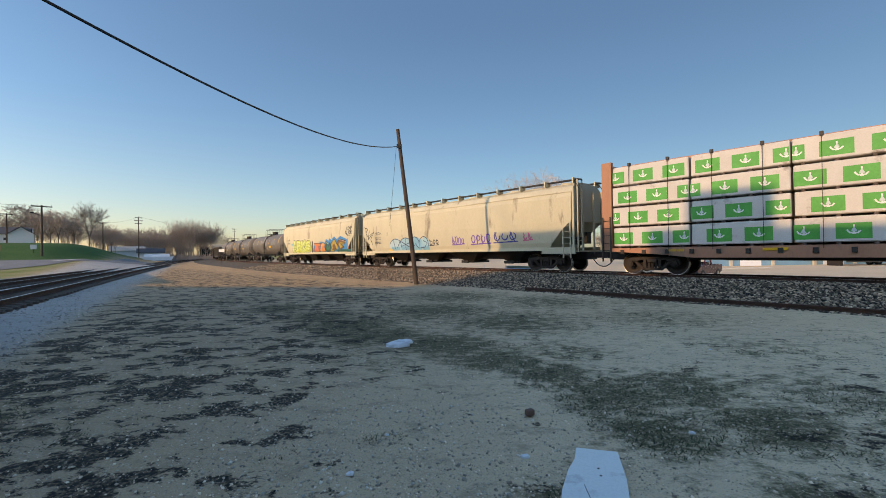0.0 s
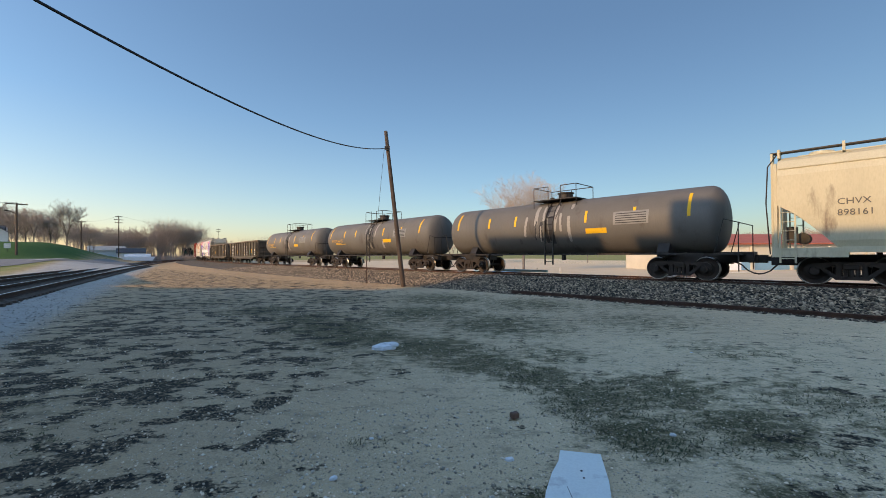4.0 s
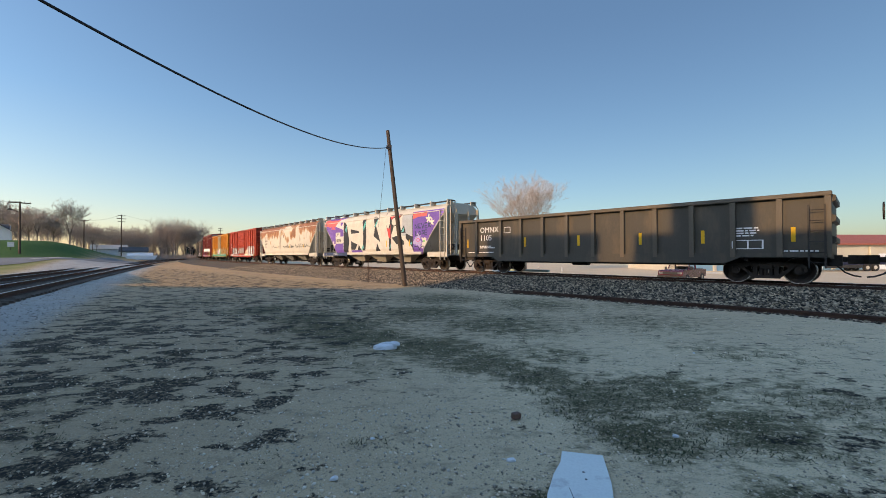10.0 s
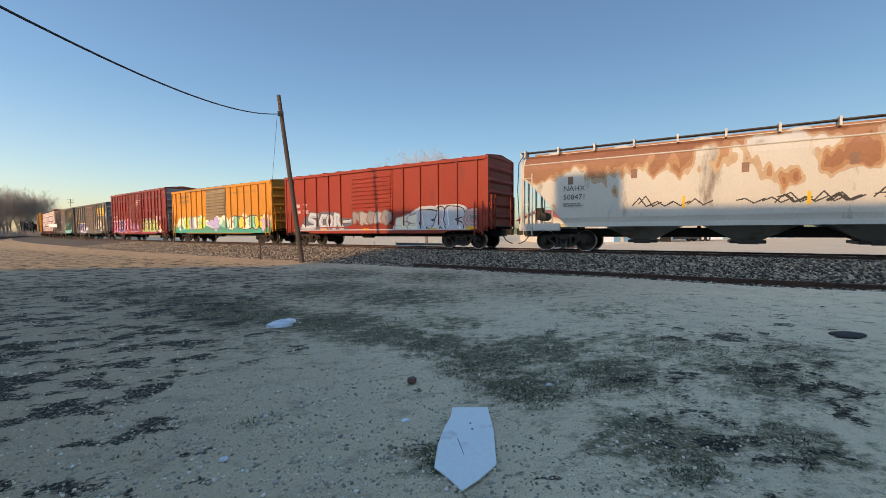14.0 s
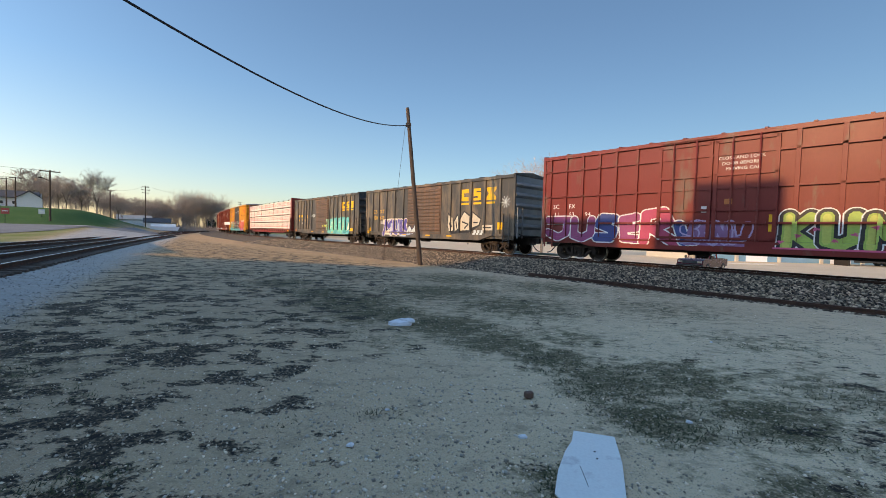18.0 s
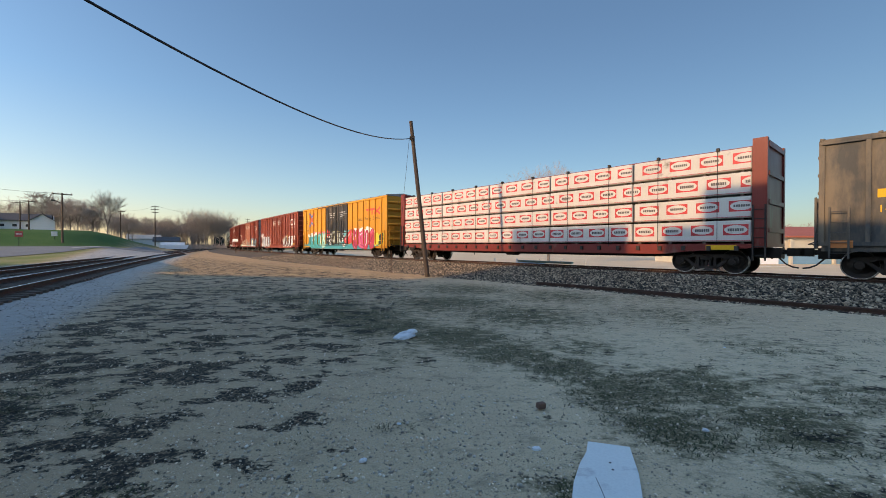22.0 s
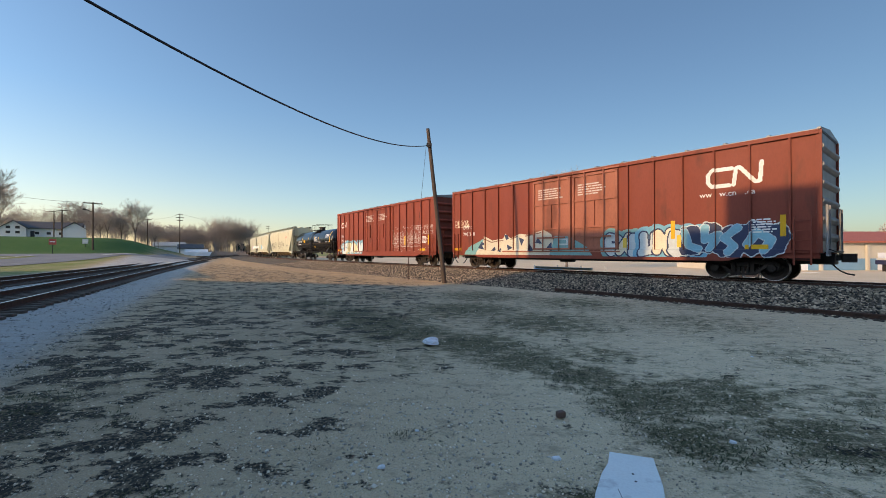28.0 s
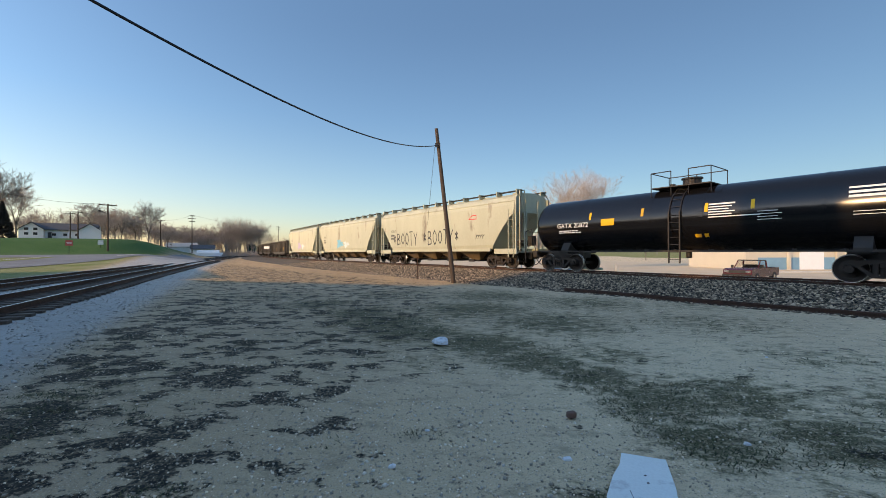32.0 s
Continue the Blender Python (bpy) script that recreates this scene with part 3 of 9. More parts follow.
stones("yard_stones", yp, 0.012 + 0.018 * rg.rand(len(yp)), material("pale_stone", (0.40, 0.38, 0.35), (0.29, 0.275, 0.25), rough=0.9, scale=9, island=(0.5, 1.5, 1.0)), 3, "pale crushed stone between the yard tracks", "gravel")
# old rail laid beside the ballast
sr = [-16 + 1.5 * k for k in range(18)]
tagged(part("loose_rail", sweep(lambda s: (track(s, -6.35 + 0.02 * math.sin(s))[0], track(s)[1]), rail_profile(), -0.03, sr), M_RAIL), "rusty old rail lying along the ballast edge", "rail")

# ---- freight cars: x forward, y to the left, z up from the rail; the -y side faces the lot ----
SHARED = {}


def shared(key, fn):
    if key not in SHARED:
        SHARED[key] = fn()
    return SHARED[key]


def wheelset_mesh():
    iron, tread = Build(), Build()
    for sg in (-1, 1):
        iron.lathe([(sg * 0.690, 0.40), (sg * 0.70, 0.30), (sg * 0.725, 0.17), (sg * 0.68, 0.14), (sg * 0.68, 0.10), (sg * 0.83, 0.10), (sg * 0.83, 0.14), (sg * 0.79, 0.17), (sg * 0.772, 0.30), (sg * 0.80, 0.385), (sg * 0.815, 0.405), (sg * 0.824, 0.440)], 28, "y")
        tread.lathe([(sg * 0.690, 0.40), (sg * 0.680, 0.47), (sg * 0.690, 0.486), (sg * 0.705, 0.475), (sg * 0.715, 0.458), (sg * 0.82, 0.453), (sg * 0.826, 0.448), (sg * 0.824, 0.440)], 28, "y")
        for k in range(3):
            a = 2 * math.pi * k / 3
            iron.box(0.21 * math.cos(a) - 0.035, 0.21 * math.cos(a) + 0.035, sg * 0.775, sg * 0.80, 0.21 * math.sin(a) - 0.035, 0.21 * math.sin(a) + 0.035)
    iron.tube((0, -1.06, 0), (0, 1.06, 0), 0.085, 12)
    n = len(iron.f)
    iron.add(tread.v, tread.f)
    return mesh_of("wheelset", iron.v, iron.f, [M_WHEEL, M_TREAD], [0] * n + [1] * (len(iron.f) - n))


def frame_mesh():
    b = Build()
    for sg in (-1, 1):
        y0, y1 = sorted((sg * 0.95, sg * 1.08))
        b.prism([(-1.10, 0.62), (-0.98, 0.70), (-0.5, 0.76), (0.5, 0.76), (0.98, 0.70), (1.10, 0.62), (1.10, 0.42), (1.04, 0.42), (1.0, 0.58), (0.80, 0.58), (0.76, 0.50), (0.5, 0.62), (-0.5, 0.62), (-0.76, 0.50), (-0.80, 0.58), (-1.0, 0.58), (-1.04, 0.42), (-1.10, 0.42)], y0, y1)
        for q in (-1, 1):
            b.prism([(q * 0.80, 0.58), (q * 0.66, 0.58), (q * 0.24, 0.22), (q * 0.38, 0.18)], y0, y1)
            b.prism([(q * 0.36, 0.62), (q * 0.24, 0.62), (q * 0.24, 0.26), (q * 0.36, 0.26)], y0, y1)
            b.tube((q * 0.89, sg * 1.0, 0.457), (q * 0.89, sg * 1.16, 0.457), 0.125, 14)
            b.tube((q * 0.89, sg * 1.16, 0.457), (q * 0.89, sg * 1.19, 0.457), 0.07, 8)
        b.prism([(-0.40, 0.18), (0.40, 0.18), (0.30, 0.28), (-0.30, 0.28)], y0, y1)
        for q in (-0.14, 0.0, 0.14):
            b.tube((q, sg * 1.02, 0.28), (q, sg * 1.02, 0.52), 0.06, 8)
    b.box(-0.20, 0.20, -1.12, 1.12, 0.50, 0.70, 0.03)
    b.box(-0.30, 0.30, -0.3, 0.3, 0.68, 0.80, 0.03)
    for q in (-0.40, 0.40):
        b.tube((q, -0.75, 0.42), (q, 0.75, 0.42), 0.05, 6)
        for sg in (-1, 1):
            b.box(q - 0.05 + 0.02 * q, q + 0.05, sg * 0.70, sg * 0.80, 0.32, 0.58)
    return b.mesh("bogie", M_TRUCK)


def coupler_mesh():
    b = Build()
    b.box(-0.55, 0.05, -0.09, 0.09, 0.76, 0.94, 0.02)
    b.prism([(0.05, 0.12), (0.30, 0.20), (0.42, 0.10), (0.36, 0.0), (0.42, -0.10), (0.28, -0.17), (0.05, -0.12)], 0.70, 1.0, "z")
    b.box(-0.75, -0.45, -0.25, 0.25, 0.65, 1.02, 0.03)
    return b.mesh("coupler", M_STEEL)


def hose_mesh():
    b = Build()
    pts = [(-0.3, 0.22, 0.72), (-0.1, 0.24, 0.62), (0.1, 0.22, 0.40), (0.3, 0.15, 0.30), (0.48, 0.08, 0.27)]
    b.line(pts, 0.028, 6)
    return b.mesh("air_hose", M_BLACK)


def running_gear(car, half, truck, wheels):
    """Bogies, wheels, couplers and hoses. half: body half length; truck: bogie pivot from the centre."""
    for sg in (-1, 1):
        bg = part("bogie", shared("bogie", frame_mesh), None, car, at=(sg * truck, 0, 0), label="cast steel bogie")
        for q in (-0.89, 0.89):
            w = part("wheelset", shared("wheelset", wheelset_mesh), None, bg, at=(q, 0, 0.457))
            wheels.append(w)
        part("coupler", shared("coupler", coupler_mesh), None, car, at=(sg * (half + 0.28), 0, 0, 0, 0, 0 if sg > 0 else 180))
        part("air_hose", shared("air_hose", hose_mesh), None, car, at=(sg * (half + 0.15), 0, 0, 0, 0, 0 if sg > 0 else 180))


def ladder_mesh(x0, x1, z0, z1, n, r=0.014):
    b = Build()
    b.box(x0 - 0.025, x0 + 0.025, -0.03, 0.03, z0, z1)
    b.box(x1 - 0.025, x1 + 0.025, -0.03, 0.03, z0, z1)
    for k in range(n):
        z = z0 + (k + 0.5) * (z1 - z0) / n
        b.tube((x0, 0, z), (x1, 0, z), r, 5)
    return b


def text_mesh(words, size, mat, depth=0.002, squeeze=1.0):
    """The outline of words as a thin mesh in the x-z plane, facing -y, its lower left corner at the origin."""
    cu = bpy.data.curves.new("letters", "FONT")
    cu.body, cu.size, cu.extrude, cu.resolution_u = words, size, depth, 2
    ob = bpy.data.objects.new("letters", cu)
    me = bpy.data.meshes.new_from_object(ob)
    me.transform(Matrix.Rotation(radians(90), 4, "X") @ Matrix.Diagonal((squeeze, 1, 1, 1)))
    me.materials.clear()
    me.materials.append(mat)
    bpy.data.objects.remove(ob)
    return me


def lettering(car, words, x, z, size, y, mat=None, squeeze=1.0, label=""):
    ob = part("lettering", text_mesh(words, size, mat or M_WHITE, squeeze=squeeze), None, car, at=(x, y - 0.004, z))
    ob["label"] = label or "painted lettering"
    return ob


def bars(car, x, z, w, rows, y, mat=None, h=0.05, gap=0.09, seed=1):
    """Small print too fine to read: bars."""
    r = random.Random(seed)
    b = Build()
    for k in range(rows):
        q = x
        end = x + w * (0.7 + 0.3 * r.random())
        while q < end - 0.05:
            ww = min(r.uniform(0.08, 0.3), end - q)
            b.box(q, q + ww, y - 0.004, y, z - k * gap, z - k * gap + h)
            q += ww + 0.04
    return tagged(part("lettering", b, mat or M_WHITE, car), "small stencilled print", kind="stuff")


class Canvas:
    """Paint sprayed on a side: cells of colour that follow the posts."""

    def __init__(self, x0, x1, z0, z1, cell=0.02):
        self.x0, self.z0, self.c = x0, z0, cell
        self.nx, self.nz = int((x1 - x0) / cell), int((z1 - z0) / cell)
        self.a = np.zeros((self.nz, self.nx), np.int16)
        self.X, self.Z = np.meshgrid(x0 + (np.arange(self.nx) + 0.5) * cell, z0 + (np.arange(self.nz) + 0.5) * cell)
        self.mats = []

    def ink(self, mat):
        if mat not in self.mats:
            self.mats.append(mat)
        return self.mats.index(mat) + 1

    def stroke(self, pts, w, mat, edge=0.0, edge_mat=None, wob=0.0, ph=0.0):
        d = np.full(self.X.shape, 1e9)
        for (ax, az), (bx, bz) in zip(pts, pts[1:]):
            vx, vz = bx - ax, bz - az
            t = np.clip(((self.X - ax) * vx + (self.Z - az) * vz) / max(vx * vx + vz * vz, 1e-9), 0, 1)
            d = np.minimum(d, np.hypot(self.X - ax - t * vx, self.Z - az - t * vz))
        if wob:
            d = d + wob * np.sin(self.X * 5.1 + ph) * np.cos(self.Z * 6.3 + 2 * ph)
        if edge_mat is not None:
            self.a[(d < w + edge) & (d >= w)] = self.ink(edge_mat)
        if mat is not None:
            self.a[d < w] = self.ink(mat)
        return self

    def blob(self, cx, cz, rx, rz, mat, wob=0.15, ph=0.0):
        an = np.arctan2((self.Z - cz) / rz, (self.X - cx) / rx)
        r = np.hypot((self.X - cx) / rx, (self.Z - cz) / rz)
        lim = 1 + wob * np.sin(3 * an + ph) + 0.6 * wob * np.sin(7 * an + 2.3 * ph) + 0.3 * wob * np.sin(13 * an - ph)
        self.a[r < lim] = self.ink(mat)
        return self

    def rect(self, x0, x1, z0, z1, mat):
        self.a[(self.X > x0) & (self.X < x1) & (self.Z > z0) & (self.Z < z1)] = self.ink(mat)
        return self

    def poly(self, pts, mat):
        inside = np.zeros(self.X.shape, bool)
        for (ax, az), (bx, bz) in zip(pts, pts[1:] + pts[:1]):
            cross = ((az > self.Z) != (bz > self.Z)) & (self.X < (bx - ax) * (self.Z - az) / (bz - az + 1e-12) + ax)
            inside ^= cross
        self.a[inside] = self.ink(mat)
        return self

    def where(self, mask, mat):
        self.a[mask] = self.ink(mat) if mat is not None else 0
        return self

    def emit(self, car, yfun, breaks=(), name="graffiti", label="sprayed graffiti"):
        vs, fs, idx = [], [], []
        bset = {int(round((q - self.x0) / self.c)) for q in breaks}
        for k in range(self.nz):
            row = self.a[k]
            z, z2 = self.z0 + k * self.c, self.z0 + (k + 1) * self.c
            i = 0
            while i < self.nx:
                if row[i] == 0:
                    i += 1
                    continue
                j = i + 1
                while j < self.nx and row[j] == row[i] and j not in bset:
                    j += 1
                xa, xb = self.x0 + i * self.c, self.x0 + j * self.c
                xm = (xa + xb) / 2
                o = len(vs)
                ya, yb = yfun(xm, z), yfun(xm, z2)
                vs += [(xa, ya, z), (xb, ya, z), (xb, yb, z2), (xa, yb, z2)]
                fs.append((o, o + 1, o + 2, o + 3))
                idx.append(int(row[i]) - 1)
                i = j
        if not fs:
            return None
        ob = new(name, mesh_of(name, vs, fs, self.mats, idx))
        ob.parent = car
        ob["label"] = label
        if name == "markings":
            ob["kind"] = "stuff"
        return ob


INKS = {}


def ink(col):
    """Spray paint of a colour."""
    key = tuple(round(c, 3) for c in col)
    if key not in INKS:
        INKS[key] = material("spray_paint", col, tuple(0.75 * c for c in col), rough=0.55, scale=2.5, amount=0.5, fine=14, bump=0.03)
    return INKS[key]


def wild_letters(cv, x0, x1, z0, z1, fills, edge, n, seed, w=0.16, halo=None, shine=None):
    """A row of swollen, tangled letter forms that spell nothing."""
    r = random.Random(seed)
    pitch = (x1 - x0) / n
    shapes = []
    for k in range(n):
        a, b = x0 + k * pitch + 0.12 * pitch, x0 + (k + 1) * pitch - 0.05 * pitch
        zb, zt = z0 + r.uniform(0, 0.12) * (z1 - z0), z1 - r.uniform(0, 0.15) * (z1 - z0)
        m = (zb + zt) / 2 + r.uniform(-0.1, 0.1)
        kind = r.randrange(6)
        lean = r.uniform(-0.15, 0.25) * pitch
        P = {0: [(a, zb), (a + lean, zt), (b, zt - 0.1), (a + lean, m), (b, zb)],
             1: [(b, zt), (a, zt - 0.15), (a + lean, m), (b, m - 0.1), (b - 0.1, zb), (a, zb)],
             2: [(a, zt), (a + lean, zb), (b, zb + 0.1), (b + lean, zt)],
             3: [(a, zb), (a + lean, zt), (b - lean, zb), (b, zt)],
             4: [(b, zt - 0.1), (a + 0.1, zt), (a, zb + 0.15), (a + 0.2, zb), (b, zb + 0.2), (b - 0.15, m), (a + 0.3, m)],
             5: [(a, zb), ((a + b) / 2 + lean, zt), (b, zb), ((a + b) / 2, m)]}[kind]
        shapes.append((P, fills[k % len(fills)]))
    if halo is not None:
        for P, _ in shapes:
            cv.stroke(P, w + 0.22, halo, wob=0.05, ph=seed)
    for k, (P, mt) in enumerate(shapes):
        cv.stroke(P, w + 0.01 * (k % 3), mt, 0.06, edge, wob=0.04, ph=seed + k)
        if shine is not None:
            cv.stroke([(q[0] - 0.05, q[1] + 0.07) for q in P[:2]], 0.03, shine)
            cv.blob(P[-1][0], P[-1][1], 0.07, 0.05, shine, 0.2, k)
    return cv


GLYPH = {"A": [[(0, 0), (0.5, 1), (1, 0)], [(0.2, 0.38), (0.8, 0.38)]], "B": [[(0, 0), (0, 1), (0.7, 0.95), (0.75, 0.6), (0, 0.52), (0.85, 0.42), (0.9, 0.08), (0, 0)]], "C": [[(0.95, 0.85), (0.5, 1), (0.05, 0.7), (0.05, 0.3), (0.5, 0), (0.95, 0.15)]],
         "E": [[(0.9, 1), (0, 1), (0, 0), (0.9, 0)], [(0, 0.5), (0.7, 0.5)]], "I": [[(0.5, 0), (0.5, 1)]], "K": [[(0, 0), (0, 1)], [(0.9, 1), (0, 0.45), (0.9, 0)]], "L": [[(0, 1), (0, 0), (0.9, 0)]], "N": [[(0, 0), (0, 1), (0.9, 0), (0.9, 1)]],
         "O": [[(0.5, 1), (0.05, 0.7), (0.05, 0.3), (0.5, 0), (0.95, 0.3), (0.95, 0.7), (0.5, 1)]], "P": [[(0, 0), (0, 1), (0.8, 0.9), (0.8, 0.55), (0, 0.48)]], "R": [[(0, 0), (0, 1), (0.8, 0.9), (0.8, 0.55), (0, 0.48), (0.9, 0)]],
         "F": [[(0, 0), (0, 1), (0.9, 1)], [(0, 0.5), (0.7, 0.5)]], "H": [[(0, 0), (0, 1)], [(0.9, 0), (0.9, 1)], [(0, 0.5), (0.9, 0.5)]], "M": [[(0, 0), (0, 1), (0.5, 0.4), (1, 1), (1, 0)]],
         "S": [[(0.9, 0.88), (0.5, 1), (0.05, 0.78), (0.2, 0.55), (0.8, 0.45), (0.95, 0.2), (0.5, 0), (0.05, 0.12)]], "T": [[(0.5, 0), (0.5, 1)], [(0, 1), (1, 1)]], "V": [[(0, 1), (0.5, 0), (1, 1)]], "Y": [[(0, 1), (0.5, 0.5), (1, 1)], [(0.5, 0.5), (0.4, 0)]],
         "*": [[(0.2, 0.3), (0.8, 0.7)], [(0.2, 0.7), (0.8, 0.3)], [(0.5, 0.2), (0.5, 0.8)]]}


def sprayed(cv, word, x0, x1, z0, z1, fills, w, edge=0.0, edge_mat=None, seed=0, gap=0.25, wild=0.0):
    """A word sprayed by hand in single strokes."""
    r = random.Random(seed)
    p = (x1 - x0) / len(word)
    for k, ch in enumerate(word):
        if ch == " ":
            continue
        a, zb, zt, lean = x0 + k * p, z0 + wild * r.uniform(-1, 1), z1 + wild * r.uniform(-1, 1), wild * r.uniform(-0.6, 0.6)
        for poly in GLYPH[ch]:
            P = [(a + q[0] * p * (1 - gap) + lean * q[1], zb + q[1] * (zt - zb)) for q in poly]
            cv.stroke(P, w, fills[k % len(fills)], edge, edge_mat)


def underframe(car, half, z, w, mat, brakes=True):
    b = Build()
    b.box(-half - 0.2, half + 0.2, -0.33, 0.33, 0.62, 1.0)
    for k in range(9):
        x = -half * 0.72 + k * half * 0.18
        b.box(x - 0.06, x + 0.06, -w, w, z - 0.12, z + 0.05)
    part("centre_sill", b, mat, car)
    if brakes:
        g = Build()
        g.tube((-1.2, -0.75, 0.72), (-0.4, -0.75, 0.72), 0.2, 12)
        g.tube((0.3, -0.7, 0.76), (0.7, -0.7, 0.76), 0.13, 10)
        g.line([(-half * 0.7, -0.85, 0.66), (half * 0.7, -0.85, 0.66)], 0.025)
        g.line([(-half * 0.62, 0.5, 0.6), (half * 0.62, 0.5, 0.6)], 0.02)
        part("brake_gear", g, M_STEEL, car, "air brake cylinder and pipes")


def boxcar(label, L, eave, sill, pm, rm, em, posts, door, wheels, roof_rise=0.22, post_w=0.09, proud=0.09, hstrips=()):
    """posts: x of side posts; door: (x0, x1, style, material)."""
    car = thing("boxcar", label, "boxcar", "cars of the freight train")
    h, W = L / 2, 1.50
    for sg in (-1, 1):
        y0, y1 = sorted((sg * W, sg * (W - 0.06)))
        part("side_wall", Build().box(-h, h, y0, y1, sill + 0.12, eave), pm, car)
        y0, y1 = sorted((sg * (W + proud), sg * (W - 0.1)))
        part("side_sill", Build().prism([(-h, sill + 0.3), (-h, sill + 0.42), (h, sill + 0.42), (h, sill + 0.3), (h - 1.6, sill + 0.3), (h - 2.6, sill), (-h + 2.6, sill), (-h + 1.6, sill + 0.3)], y0, y1), pm, car)
        part("top_chord", Build().box(-h, h, y0, y1, eave - 0.12, eave + 0.02), pm, car)
        pme = shared(("post", round(eave, 2), round(sill, 2), post_w, proud, pm.name), lambda: Build().box(-post_w / 2, post_w / 2, -W - proud, -W + 0.005, sill + 0.42, eave - 0.12, 0.004).mesh("side_post", pm))
        for x in posts:
            part("side_post", pme, None, car, at=(x, 0, 0, 0, 0, 0 if sg < 0 else 180))
        for z in hstrips:
            part("side_rail", Build().box(-h + 0.05, h - 0.05, y0 if sg < 0 else W - 0.01, -W + 0.01 if sg < 0 else y1, z - 0.04, z + 0.04), pm, car)
    # roof
    rb = Build()
    rb.prism([(-W - 0.06, eave), (-W - 0.06, eave + 0.05), (0, eave + roof_rise), (W + 0.06, eave + 0.05), (W + 0.06, eave)], -h - 0.03, h + 0.03, "x")
    k = int(L / 1.25)
    for i in range(k + 1):
        x = -h + i * L / k
        rb.prism([(-W - 0.08, eave + 0.03), (-W - 0.08, eave + 0.09), (0, eave + roof_rise + 0.045), (W + 0.08, eave + 0.09), (W + 0.08, eave + 0.03)], x - 0.05, x + 0.05, "x")
    part("roof", rb, rm, car)
    # ends with pressed ribs
    for sg in (-1, 1):
        x0, x1 = sorted((sg * h, sg * (h - 0.08)))
        ew = part("end_wall", Build().prism([(-W, sill + 0.3), (W, sill + 0.3), (W, eave), (0, eave + roof_rise), (-W, eave)], x0, x1, "x"), em, car)
        rme = shared(("rib", em.name), lambda: Build().prism([(0, 0.15), (0.05, 0.11), (0.11, 0.03), (0.11, -0.03), (0.05, -0.11), (0, -0.15)], -W + 0.06, W - 0.06).mesh("end_rib", em))
        nr = int((eave - sill - 0.9) / 0.52)
        for i in range(nr):
            z = sill + 0.85 + i * (eave - sill - 1.0) / (nr - 0.4)
            part("end_rib", rme, None, ew, at=(sg * (h - 0.002), 0, z, 0, 0, 0 if sg > 0 else 180))
        for q in (-1, 1):
            part("corner_post", Build().box(sg * h - 0.07, sg * h + 0.07, q * W - 0.05, q * W + 0.05, sill + 0.3, eave + 0.02), pm, car)
        lad = ladder_mesh(-0.22, 0.22, sill - 0.1, sill + 1.55, 5)
        for q in (-1, 1):
            part("ladder", lad, M_STEEL if em is None else pm, car, at=(sg * (h - 0.42), q * (W + 0.14), 0))
            part("end_ladder", ladder_mesh(-0.22, 0.22, sill + 0.2, sill + 1.9, 5), em, car, at=(sg * (h + 0.16), q * 1.15, 0, 0, 0, 90))
        g = Build()
        g.line([(sg * (h + 0.12), -1.2, sill + 0.45), (sg * (h + 0.35), -1.2, sill + 0.35), (sg * (h + 0.35), 0.2, sill + 0.35)], 0.02)
        g.box(sg * (h + 0.14) - 0.12, sg * (h + 0.14) + 0.12, -0.9, 0.9, sill + 0.30, sill + 0.34)
        part("end_platform", g, M_STEEL, car)
    wheel = Build().lathe([(-0.02, 0.26), (-0.02, 0.30), (0.02, 0.30), (0.02, 0.26), (-0.02, 0.26)], 20, "x")
    for a in range(4):
        wheel.tube((0, 0, 0), (0, 0.27 * math.cos(a * math.pi / 2), 0.27 * math.sin(a * math.pi / 2)), 0.015, 5)
    part("brake_wheel", wheel, M_STEEL, car, at=(-h - 0.22, 0.55, sill + 1.6))
    underframe(car, h, sill + 0.35, W - 0.1, M_STEEL)
    # doors on both sides
    for dx0, dx1, style, dm in door:
        for sg in (-1, 1):
            yo = sg * (W + 0.05)
            d = part("door", Build().box(dx0, dx1, min(yo, sg * (W - 0.02)), max(yo, sg * (W - 0.02)), sill + 0.44, eave - 0.16), dm, car)
            if style == "ribbed":
                rb2 = shared(("drib", round(dx1 - dx0, 2), dm.name), lambda: Build().prism([(0, 0.09), (-0.05, 0.05), (-0.05, -0.05), (0, -0.09)], dx0 + 0.08, dx1 - 0.08, "x").mesh("door_rib", dm))
                nrib = int((eave - sill - 0.8) / 0.24)
                for i in range(nrib):
                    part("door_rib", rb2, None, d, at=(0 if sg < 0 else dx0 + dx1, yo, sill + 0.62 + i * 0.24, 0, 0, 0 if sg < 0 else 180))
            else:
                fr = Build()
                y0, y1 = sorted((yo, yo + sg * 0.06))
                for x in (dx0 + 0.06, dx1 - 0.06):
                    fr.box(x - 0.06, x + 0.06, y0, y1, sill + 0.46, eave - 0.2)
                for z in (sill + 0.5, sill + (eave - sill) * 0.36, sill + (eave - sill) * 0.66, eave - 0.25):
                    fr.box(dx0, dx1, y0, y1, z - 0.045, z + 0.045)
                # a shorter upright between the two middle rails
                fr.box((dx0 + dx1) / 2 - 0.03, (dx0 + dx1) / 2 + 0.03, y0, y1, sill + (eave - sill) * 0.36 + 0.045, sill + (eave - sill) * 0.66 - 0.045)
                part("door_frame", fr, dm, d)
                for x in (dx0 + (dx1 - dx0) * 0.3, dx0 + (dx1 - dx0) * 0.72):
                    part("lock_rod", Build().tube((x, yo + sg * 0.11, sill + 0.4), (x, yo + sg * 0.11, eave - 0.1), 0.032, 6), dm, d)
